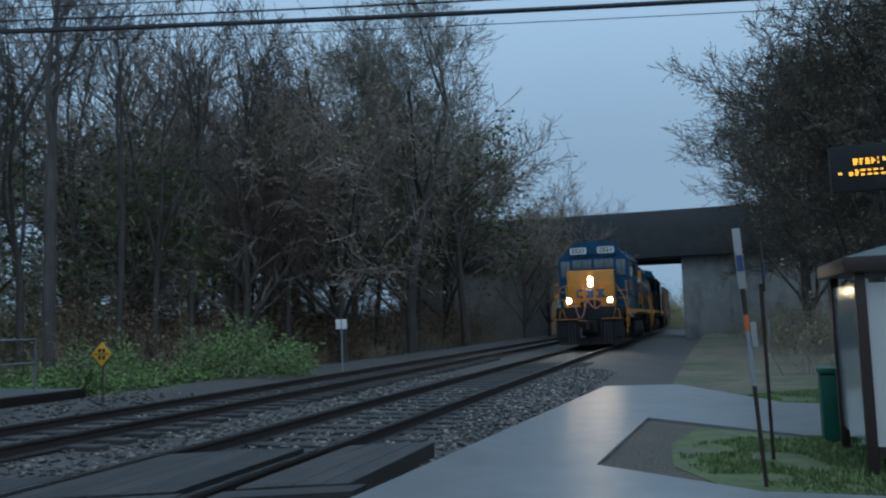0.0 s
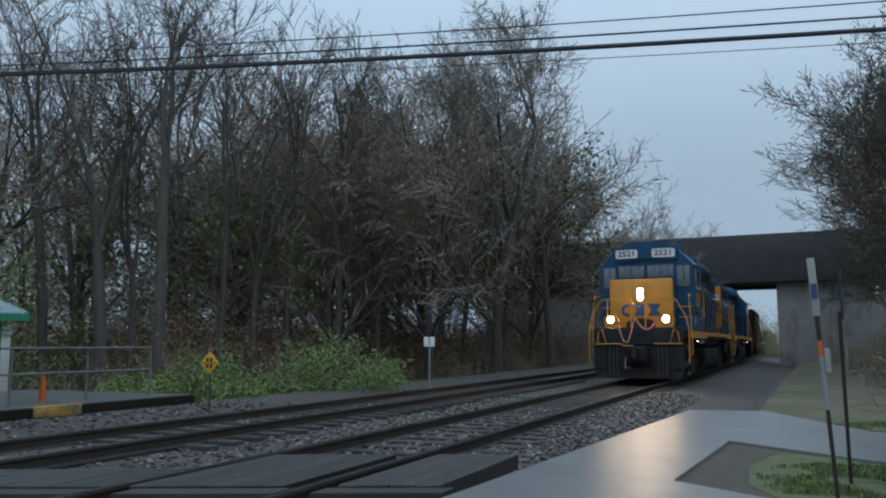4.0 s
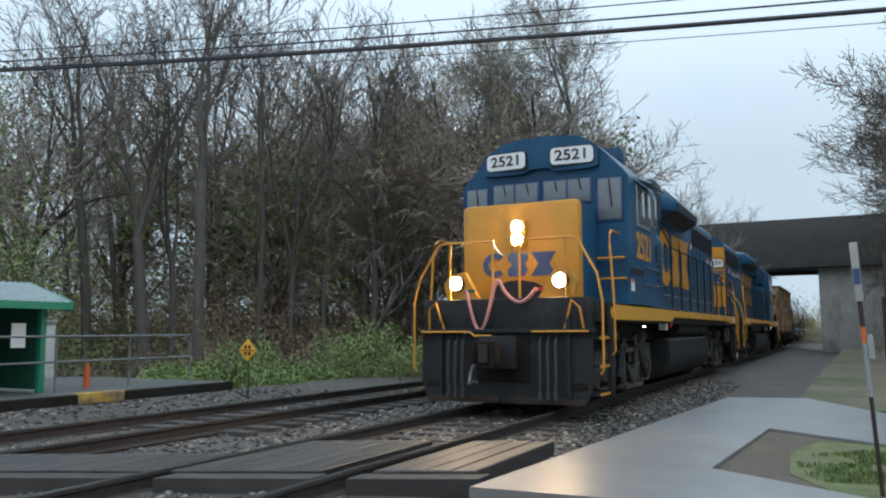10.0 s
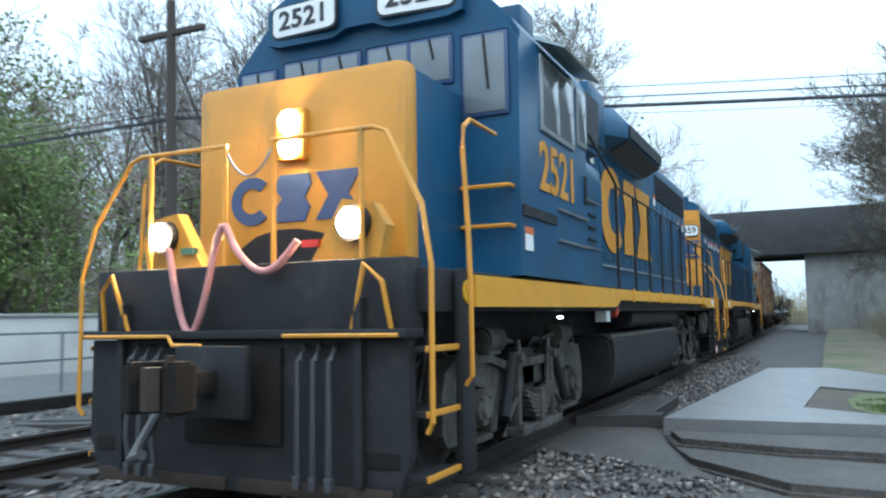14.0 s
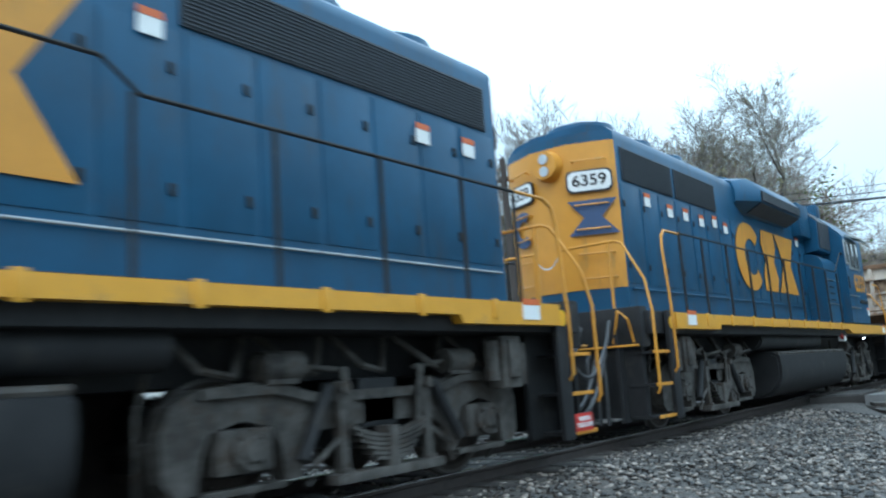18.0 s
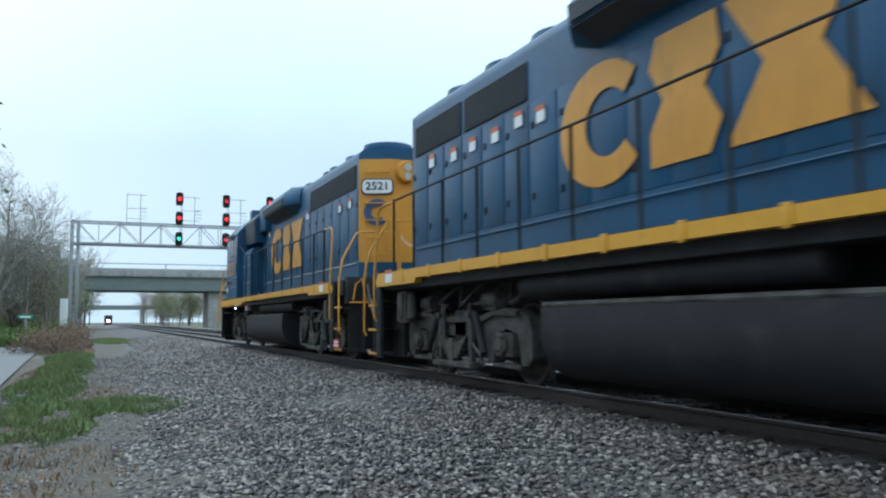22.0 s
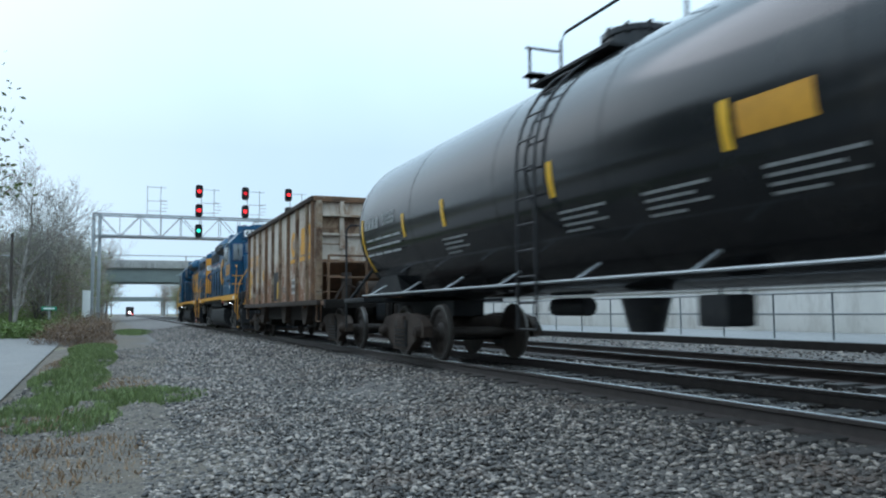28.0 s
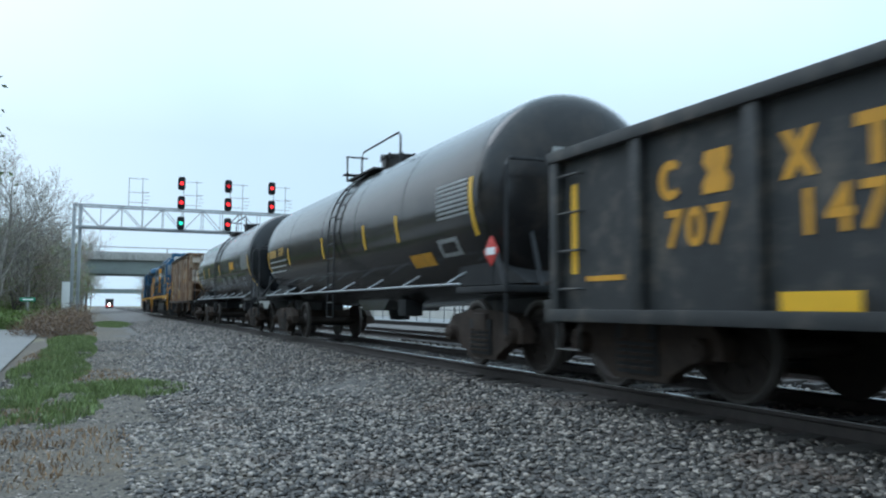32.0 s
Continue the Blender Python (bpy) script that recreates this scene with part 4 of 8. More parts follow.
    for y in (12.95, 14.35, 15.75, 8.8, 10.4):
        bm = B()
        rod(bm, (0, y, 4.45), (0, y, 4.62), .56, .53, 24)
        fan = part("roof_fan", bm, M_BLUE, hood, "round roof fan cowl")
        bm = B()
        rod(bm, (0, y, 4.615), (0, y, 4.63), .46, seg=20)
        part("fan_guard", bm, M_GRILLE, fan)
    part("exhaust_stack", box(B(), -.35, .35, 7.0, 7.4, 4.45, 4.7, .03), M_BLACK, hood)
    bm = B()
    rod(bm, (.3, 11.9, 4.46), (.3, 11.9, 4.64), .02)
    for dy in (-.12, 0, .12):
        rod(bm, (.3, 11.9 + dy, 4.66), (.3, 11.72 + dy, 4.68), .035, .07, 10)
    part("horn", bm, M_BLACK, hood, "black roof horn")
    # lettering on the hood side
    for sx in (-1, 1):
        badge(hood, sx, 7.75, 11.75, 2.2, 3.54, sx * .93, M_YELLOW, "side_emblem", "yellow emblem shape")
        for y, z in ((7.35, 3.52), (12.25, 3.5), (15.2, 3.3), (15.95, 3.3)) if lit else ((7.35, 3.5), (12.2, 3.3), (12.75, 3.36), (13.4, 3.3), (14.1, 3.32), (14.75, 3.3), (15.6, 3.36)):
            plate(hood, (sx * .934, y, z - .04), (.008, .2, .14), (0, 0, 0), M_WHITE, "notice", "white notice")
            plate(hood, (sx * .938, y, z + .06), (.008, .2, .06), (0, 0, 0), M_ORANGE, "notice_band", "orange band")
    # cab
    bm = B()
    roof = [(-1.5, 1.605), (1.5, 1.605), (1.52, 3.72), (1.45, 3.84), (1.02, 4.3), (.72, 4.5), (.4, 4.56), (-.4, 4.56), (-.72, 4.5), (-1.02, 4.3), (-1.45, 3.84), (-1.52, 3.72)]
    prism(bm, roof, "y", CF, CR)
    bmesh.ops.bevel(bm, geom=[g for g in bm.edges if abs(g.verts[0].co.y - g.verts[1].co.y) < .001 and g.verts[0].co.z > 3], offset=.04, segments=2, affect='EDGES')
    cab = part("cab", bm, M_BLUE, e, "blue driving cab with sloped roof edges")
    # front windows: two centre pairs above the nose and tall side ones
    for x0, x1, z0, z1 in ((-1.4, -1.02, 3.02, 3.7), (1.02, 1.4, 3.02, 3.7), (-.88, -.5, 3.36, 3.74), (-.46, -.06, 3.36, 3.74), (.06, .46, 3.36, 3.74), (.5, .88, 3.36, 3.74)):
        w = part("window_frame", box(B(), x0 - .035, x1 + .035, CF - .02, CF + .01, z0 - .035, z1 + .035, .03), M_LOGOBLUE, cab, "dark blue window surround")
        part("pane", box(B(), x0, x1, CF - .03, CF - .012, z0, z1, .008), M_WINDOW, w, "grey reflecting pane")
        part("wiper", pipe(B(), [((x0 + x1) / 2, CF - .04, z1), ((x0 + x1) / 2 + .04, CF - .045, z0 + .2)], .012, 5), M_BLACK, w)
    # hood over the number boards
    bm = B()
    prism(bm, [(-1.04, 3.95), (-.9, 3.91), (-.3, 3.91), (-.15, 3.98), (.15, 3.98), (.3, 3.91), (.9, 3.91), (1.04, 3.95), (1.04, 4.27), (.7, 4.46), (.4, 4.52), (-.4, 4.52), (-.7, 4.46), (-1.04, 4.27)], "y", CF - .09, CF + .01)
    brow = part("brow", bm, M_BLUE, cab, "number board brow above the windows")
    for sx in (-1, 1):
        turn = Euler((radians(90), 0, radians(sx * 4))).to_matrix().to_4x4()
        for dy, mt, nm, sz in ((0, M_INK, "board_rim", (.78, .33)), (-.008, M_WHITE, "number_board", (.74, .29))):
            bm = round_board(sz[0], sz[1], .07, .03)
            bmesh.ops.transform(bm, matrix=Matrix.Translation((sx * .6, CF - .09 + dy, 4.15)) @ turn, verts=bm.verts)
            part(nm, bm, mt, brow, "white number board")
        letters(number, .255, M_INK, Matrix.Translation((sx * .6, CF - .132, 4.15)) @ turn, brow, "number", squeeze=1.12, bold=.02, space=1.05)
        # side windows and number
        for y0, y1, z0, z1 in ((CF + .62, CF + 1.62, 3.0, 3.62), (CR - .36, CR - .08, 3.1, 3.62)):
            xa, xb = sorted((sx * 1.5, sx * 1.535))
            w = part("window_frame", box(B(), xa, xb, y0 - .05, y1 + .05, z0 - .05, z1 + .05, .012), M_GALV, cab, "grey metal window frame")
            xa, xb = sorted((sx * 1.52, sx * 1.54))
            for q0, q1 in ((y0, (y0 + y1) / 2 - .02), ((y0 + y1) / 2 + .02, y1)) if y1 - y0 > .6 else ((y0, y1),):
                part("pane", box(B(), xa, xb, q0, q1, z0, z1, .008), M_WINDOW, w, "grey reflecting pane")
        bm = B()
        prism(bm, [(sx * 1.5, 3.78), (sx * 1.78, 3.66), (sx * 1.79, 3.68), (sx * 1.5, 3.82)], "y", CF + .5, CF + 1.75)
        part("sunshade", bm, M_TIN, cab, "pale metal sunshade over the side window")
        letters(number, .64, M_YELLOW, side_text(sx * 1.515, CF + (1.12 if lit else .78), 2.6, sx < 0), cab, "number", "yellow road number", squeeze=.95, bold=.016)
        plate(cab, (sx * 1.515, CR - .1, 2.6), (.02, .1, .3), (0, 0, 0), M_BLACK, "vent", "")
        plate(cab, (sx * 1.512, CF + .52, 2.16), (.02, .95, .09), (0, 0, 0), M_BLACK, "louvre_slot", "black louvre slot")
        for z in (1.98, 2.28):
            plate(cab, (sx * 1.52, CF + 1.6, z), (.02, 1.1, .02), (0, 0, 0), M_CHROME, "seam", "")
        plate(cab, (sx * 1.512, CF + .18, 1.92), (.008, .2, .2), (0, 0, 0), M_WHITE, "notice", "white notice")
        plate(cab, (sx * 1.516, CF + .18, 1.99), (.008, .2, .06), (0, 0, 0), M_ORANGE, "notice_band", "orange band")
        for z in (2.02, 2.36):
            part("grab_iron", pipe(B(), [(sx * 1.0, CF, z), (sx * 1.0, CF - .09, z), (sx * 1.44, CF - .09, z), (sx * 1.44, CF, z)], .02), M_YELLOW, cab)
    bm = B()
    rod(bm, (.2, CF + 1, 4.55), (.2, CF + 1, 4.7), .05)
    part("antenna", bm, M_BLACK, cab)
    part("roof_box", box(B(), -1.0, -.5, CF + 1.6, CF + 2.0, 4.3, 4.66, .03), M_BLUE, cab)
    part("roof_box", box(B(), .6, 1.0, CF + 1.6, CF + 2.05, 4.3, 4.62, .03), M_BLUE, cab)
    # nose
    bm = B()
    box(bm, -.985, .985, 1.6, CF + .02, 1.605, 3.2, .03)
    nose = part("nose", bm, M_BLUE, e, "short blue nose with a yellow front")
    bm = B()
    box(bm, -1.0, 1.0, 1.5, 1.74, 1.605, 3.235, .085)
    part("nose_front", bm, M_YELLOW, nose, "yellow rounded nose front")
    bm = B()
    prism(bm, [(-.45, 1.61), (.45, 1.61), (.45, 1.84), (.3, 1.93), (.1, 1.97), (-.1, 1.97), (-.3, 1.93), (-.45, 1.84)], "y", 1.4, 1.49)
    part("nose_door", bm, M_BLACK, nose, "dark arched walkway gate")
    bm = B()
    n = 16
    prism(bm, [(-.42 + r_ * math.cos(a), 2.23 + r_ * .95 * math.sin(a)) for r_, a in [(.21, radians(45 + k * 270 / n)) for k in range(n + 1)] + [(.11, radians(315 - k * 270 / n)) for k in range(n + 1)]], "y", 1.488, 1.499)
    bm.normal_update()
    bmesh.ops.triangulate(bm, faces=bm.faces)
    part("nose_emblem", bm, M_LOGOBLUE, nose, "dark blue emblem shape")
    part("nose_emblem", prism(B(), [(-.18, 2.04), (.1, 2.04), (.15, 2.15), (.1, 2.23), (.16, 2.33), (.14, 2.42), (-.14, 2.42), (-.2, 2.32), (-.12, 2.23), (-.2, 2.14)], "y", 1.488, 1.499), M_LOGOBLUE, nose, "dark blue emblem shape")
    part("nose_emblem", prism(B(), [(.2, 2.04), (.64, 2.04), (.5, 2.23), (.62, 2.42), (.2, 2.42), (.32, 2.23)], "y", 1.488, 1.499), M_LOGOBLUE, nose, "dark blue emblem shape")
    bm = B()
    box(bm, -.14, .14, 1.42, 1.5, 2.52, 2.94, .03)
    lamp = part("headlight_housing", bm, M_YELLOW, nose, "upright twin headlight housing")
    for z in (2.63, 2.83):
        part("lens", rod(B(), (0, 1.405, z), (0, 1.418, z), .09, seg=20), M_HEAD if lit else M_CHROME, lamp, "bright white headlight" if lit else "unlit headlight lens")
    # ditch lamps on brackets
    for sx in (-1, 1):
        bm = B()
        prism(bm, [(sx * .5, 1.68), (sx * 1.05, 1.68), (sx * 1.1, 1.9), (sx * 1.0, 2.06), (sx * .75, 2.1)], "y", 1.0, 1.12)
        bracket = part("lamp_bracket", bm, M_YELLOW, e, "yellow ditch lamp bracket")
        bm = B()
        rod(bm, (sx * .86, .93, 1.92), (sx * .86, 1.05, 1.92), .13, seg=18)
        h = part("lamp_body", bm, M_BLACK, bracket)
        part("lens", rod(B(), (sx * .86, .915, 1.92), (sx * .86, .929, 1.92), .1, seg=18), M_DITCH if lit else M_CHROME, bracket, "bright ditch lamp" if lit else "unlit lamp lens")
    plate(e, (.5, 1.0, 1.8), (.14, .06, .05), (0, 0, 0), M_RED, "hose_glad_hand", "red hose fitting")
    plate(e, (-.62, 1.0, 1.8), (.12, .06, .05), (0, 0, 0), M_DKGREEN, "hose_glad_hand", "green hose fitting")
    # both ends: end sheet, snow plough or pilot, steps, rails, couplers
    for end in (0, 1):
        def Y(v):
            return v if end == 0 else 18.03 - v
        bm = B()
        ya, yb = sorted((Y(.8), Y(1.02)))
        box(bm, -1.36, 1.36, ya, yb, 1.14, 1.66, .02)
        sheet_ = part("end_sheet", bm, M_BLACK, e, "black end sheet")
        bm = B()
        if end == 0:
            prism(bm, [(-1.37, 1.13), (1.37, 1.13), (1.38, .4), (1.27, .1), (-1.27, .1), (-1.38, .4)], "y", .78, .86)
            box(bm, -1.4, 1.4, .7, .95, 1.14, 1.2, .01)
            plough = part("plough", bm, M_BLACK, e, "black snow plough plate")
            # solid slab; the opening's darkness is put into its colour
            part("coupler_pocket", box(B(), -.42, .42, .74, .785, .42, 1.08, .02), M_NEARBLACK, plough, "near-black slab in place of the opening round the coupler")
            for sx in (-1, 1):
                part("plough_edge", box(B(), *sorted((sx * .06, sx * 1.26)), .755, .785, .1, .19, .006), M_DARKRUST, plough, "worn lower edge")
                # flat dark plate in place of a cut notch
                part("step_notch", box(B(), *sorted((sx * 1.05, sx * 1.3)), .765, .783, .32, .42, .006), M_NEARBLACK, plough)
        else:
            prism(bm, [(-1.3, 1.13), (-.35, 1.13), (-.35, .6), (.35, .6), (.35, 1.13), (1.3, 1.13), (1.3, .25), (-1.3, .25)], "y", ya + .1, ya + .16)
            part("pilot", bm, M_BLACK, e, "black pilot plate")
        coupler(e, Y(0), -1 if end == 0 else 1)
        bm = B()
        pipe(bm, [(-1.35, Y(.68), 1.16), (-.5, Y(.66), 1.16), (-.4, Y(.6), 1.1), (-.1, Y(.55), 1.1)], .015)
        pipe(bm, [(1.35, Y(.68), 1.16), (.5, Y(.66), 1.16)], .015)
        part("cut_lever", bm, M_YELLOW, e, "yellow uncoupling lever")
        for sx in (-1, 1):
            for k in range(3):
                bm = B()
                x = sx * (.62 + .12 * k)
                pipe(bm, [(x, Y(.75), 1.1), (x, Y(.66), 1.0), (x * 1.01, Y(.64), .45), (x * .99, Y(.66), .25)], .022, 6)
                obox(bm, (x, Y(.65), .22), (.05, .05, .09), bevel=.01)
                part("air_hose", bm, M_HOSE, e, "hanging air hose")
        for sx in (-1, 1):
            # step well
            bm = B()
            xa, xb = sorted((sx * 1.44, sx * 1.5))
            ya, yb = sorted((Y(1.34), Y(1.55)))
            box(bm, xa, xb, ya, yb, .2, 1.6, .01)
            part("step_side", bm, M_BLACK, e, "black step side plate")
            bm = B()
            ya, yb = sorted((Y(.72), Y(1.5)))
            box(bm, *sorted((sx * 1.0, sx * 1.06)), ya, yb, .2, 1.4)
            well = part("step_well", bm, M_BLACK, e, "black step well")
            for z in (.24, .64, 1.05):
                bm = B()
                ya, yb = sorted((Y(.84), Y(1.34)))
                box(bm, *sorted((sx * 1.1, sx * 1.46)), ya, yb, z, z + .03)
                st = part("step", bm, M_BLACK, well, "black grated step")
                part("step_edge", box(B(), *sorted((sx * 1.455, sx * 1.475)), ya, yb, z - .004, z + .036, .004), M_YELLOW, well, "yellow step edge")
            plate(e, (sx * 1.504, Y(1.44), 1.44), (.01, .01, .01), (0, 0, 0), M_BLACK, "rivet", "")
            bm = B()
            rod(bm, (sx * 1.5, Y(1.44), 1.44), (sx * 1.51, Y(1.44), 1.44), .085, seg=18)
            part("round_sign", bm, M_TYEL, e, "round yellow sign")
            bm = B()
            pipe(bm, [(sx * 1.49, Y(.8), .55), (sx * 1.53, Y(.79), .62), (sx * 1.53, Y(.8), 1.6), (sx * 1.45, Y(.84), 2.0), (sx * 1.15, Y(.92), 2.52), (sx * 1.05, Y(.93), 2.56), (sx * .2, Y(.93), 2.56)], .018, 8)
            rod(bm, (sx * .95, Y(.93), 1.66), (sx * .95, Y(.93), 2.56), .02)
            rod(bm, (sx * .22, Y(.93), 1.66), (sx * .22, Y(.93), 2.56), .02)
            part("end_handrail", bm, M_YELLOW, e, "yellow bent end handrail")
            bm = B()
            pipe(bm, [(sx * 1.5, Y(1.38), .8), (sx * 1.55, Y(1.38), .86), (sx * 1.55, Y(1.38), 1.5), (sx * 1.53, Y(1.4), 1.9), (sx * 1.5, Y(1.4), 2.45), (sx * 1.49, Y(1.45), 2.62), (sx * 1.48, Y(1.58), 2.7), (sx * 1.46, Y(2.15), 2.71)], .018, 8)
            part("step_handrail", bm, M_YELLOW, e, "yellow step handrail")
            bm = B()
            pipe(bm, [(sx * 1.25, Y(.78), 1.2), (sx * 1.22, Y(.72), 1.5), (sx * 1.1, Y(.7), 1.62), (sx * .98, Y(.75), 1.2)], .018, 6)
            part("corner_grab", bm, M_YELLOW, e, "yellow corner grab iron")
        # chain across the gate
        bm = B()
        pipe(bm, [(-.2 + .04 * k, Y(.93), 2.5 - .18 * (1 - ((k - 5) / 5) ** 2)) for k in range(11)], .009, 4)
        part("gate_chain", bm, M_CHROME, e, "sagging safety chain")
    letters("WATCH\nYOUR STEP", .065, M_WHITE, side_text(1.492, 16.9, .36), plate(e, (1.48, 16.9, .36), (.012, .36, .18), (0, 0, 0), M_RED, "step_sign", "red step warning sign"), "lettering")
    if lit:
        # cables and hoses slung over to the second engine
        for x, z0, dip, r_, mt, lb in ((.55, 1.45, .62, .03, M_HOSE, "grey jumper cable"), (.72, 1.0, .62, .026, M_HOSE, "black air hose"), (.84, 1.02, .66, .026, M_HOSE, "grey braided air hose"), (.3, 1.5, .5, .022, M_PINK, "faded hose"), (-.5, 1.4, .6, .03, M_HOSE, "grey jumper cable"), (-.75, 1.0, .6, .026, M_HOSE, "black air hose"), (.98, 1.5, .7, .024, M_HOSE, "black jumper cable")):
            part("jumper_cable", pipe(B(), [(x, 17.3 + 1.42 * k / 14, z0 - dip * math.sin(math.pi * k / 14) ** .8) for k in range(15)], r_, 7), mt, e, lb)
    # drooping hose on the nose
    if lit:
        pts = []
        for k in range(33):
            u = k / 32
            x = -.6 + 1.15 * u
            z = 1.8 - (.62 * math.sin(math.pi * min(u / .42, 1)) ** 1.0 if u < .42 else .2 * math.sin(math.pi * min((u - .55) / .45, 1)) if u > .55 else -.14 * math.sin(math.pi * (u - .42) / .13))
            pts.append((x, .76 - .05 * math.sin(math.pi * u), z))
        part("looped_hose", pipe(B(), pts, .026, 8), M_PINK, e, "pink looped air hose on the end sheet")
    # side handrails
    for sx in (-1, 1):
        posts = [6.4 + 1.08 * k for k in range(9)] + [15.9]
        top = [(6.3, 2.95), (6.45, 2.88), (11.6, 2.88), (11.85, 2.7), (15.9, 2.7)] if lit else [(6.3, 2.9), (6.5, 2.78), (15.9, 2.72)]
        part("handrail", pipe(B(), [(sx * 1.47, CR + .02, 3.3), (sx * 1.47, CR + .3, 3.3)] + [(sx * 1.47, a, b) for a, b in top], .016, 7), M_BLACK, e, "dark side handrail")
        for y in posts:
            z = (2.88 if y < 11.7 else 2.7) if lit else 2.74
            part("handrail_post", rod(B(), (sx * 1.47, y, 1.42), (sx * 1.47, y, z), .02), M_BLACK, e)
    # fuel and air tanks
    bm = B()
    prism(bm, [(-1.25, 1.0), (-1.38, .93), (-1.4, .72), (-1.38, .52), (-1.31, .36), (-1.18, .24), (-1.0, .17), (1.0, .17), (1.18, .24), (1.31, .36), (1.38, .52), (1.4, .72), (1.38, .93), (1.25, 1.0)], "y", 6.28, 11.55)
    bmesh.ops.bevel(bm, geom=[g for g in bm.edges if abs(g.verts[0].co.y - g.verts[1].co.y) < .001], offset=.05, segments=2, affect='EDGES')
    tank = part("fuel_tank", bm, M_BLACK, e, "black fuel tank")
    for sx in (-1, 1):
        # rod lighter than the tank; the edge's highlight is put into its colour
        part("tank_rim", rod(B(), (sx * 1.34, 6.33, .965), (sx * 1.34, 11.5, .965), .035), M_TRUCK, tank, "tank edge rod, its highlight put into a lighter colour")
        bm = B()
        rod(bm, (sx * 1.14, 7.9, 1.21), (sx * 1.14, 12.2, 1.21), .165, seg=18)
        bmesh.ops.bevel(bm, geom=[g for g in bm.edges if abs(g.verts[0].co.y - g.verts[1].co.y) < .001], offset=.04, segments=2, affect='EDGES')
        part("air_reservoir", bm, M_BLACK, e, "long black air reservoir")
        plate(e, (sx * 1.33, 6.05, 1.25), (.14, .2, .16), (0, 0, 0), M_WHITE, "fuel_gauge", "pale grey gauge box")
        plate(e, (sx * 1.4, 6.45, 1.29), (.05, .2, .08), (20, 0, 0), M_RED, "fuel_shutoff", "red emergency fuel cut-off")
        bm = B()
        obox(bm, (sx * 1.28, 15.8, 1.02), (.2, .32, .5), bevel=.03)
        obox(bm, (sx * 1.39, 15.8, 1.05), (.05, .18, .36), bevel=.02)
        rod(bm, (sx * 1.3, 15.55, .85), (sx * 1.3, 15.55, 1.22), .07, seg=10)
        rod(bm, (sx * 1.3, 16.05, .8), (sx * 1.3, 16.05, 1.2), .06, seg=10)
        part("air_dryer", bm, M_TRUCK, e, "grey air dryer on the frame")
        part("step_lamp", obox(B(), (sx * 1.4, 4.0, 1.24), (.03, .09, .025), (0, 0, 0), .008), M_STEPLAMP if sx == (1 if lit else -1) else M_CHROME, e, "small lit step lamp")
        for k in range(5):
            bm = B()
            pipe(bm, [(sx * .95, 12.3 + k * .75, 1.3), (sx * 1.15, 12.45 + k * .75, 1.05 + .05 * (k % 2)), (sx * 1.05, 12.8 + k * .75, 1.0), (sx * .95, 12.95 + k * .75, 1.3)], .03, 6)
            part("brake_pipe", bm, M_TRUCK, e)
    engine_truck(e, 3.835)
    engine_truck(e, 14.195)
    return e


ENGINE_A = locomotive("2521", "blue and yellow diesel locomotive with lit headlights leading the train", True, 2.6, 4.8)
CARS.append((ENGINE_A, 0.0, False))
ENGINE_B = locomotive("6359", "blue and yellow diesel locomotive coupled second and facing backwards", False, 3.3, 5.4)
CARS.append((ENGINE_B, 36.06, True))

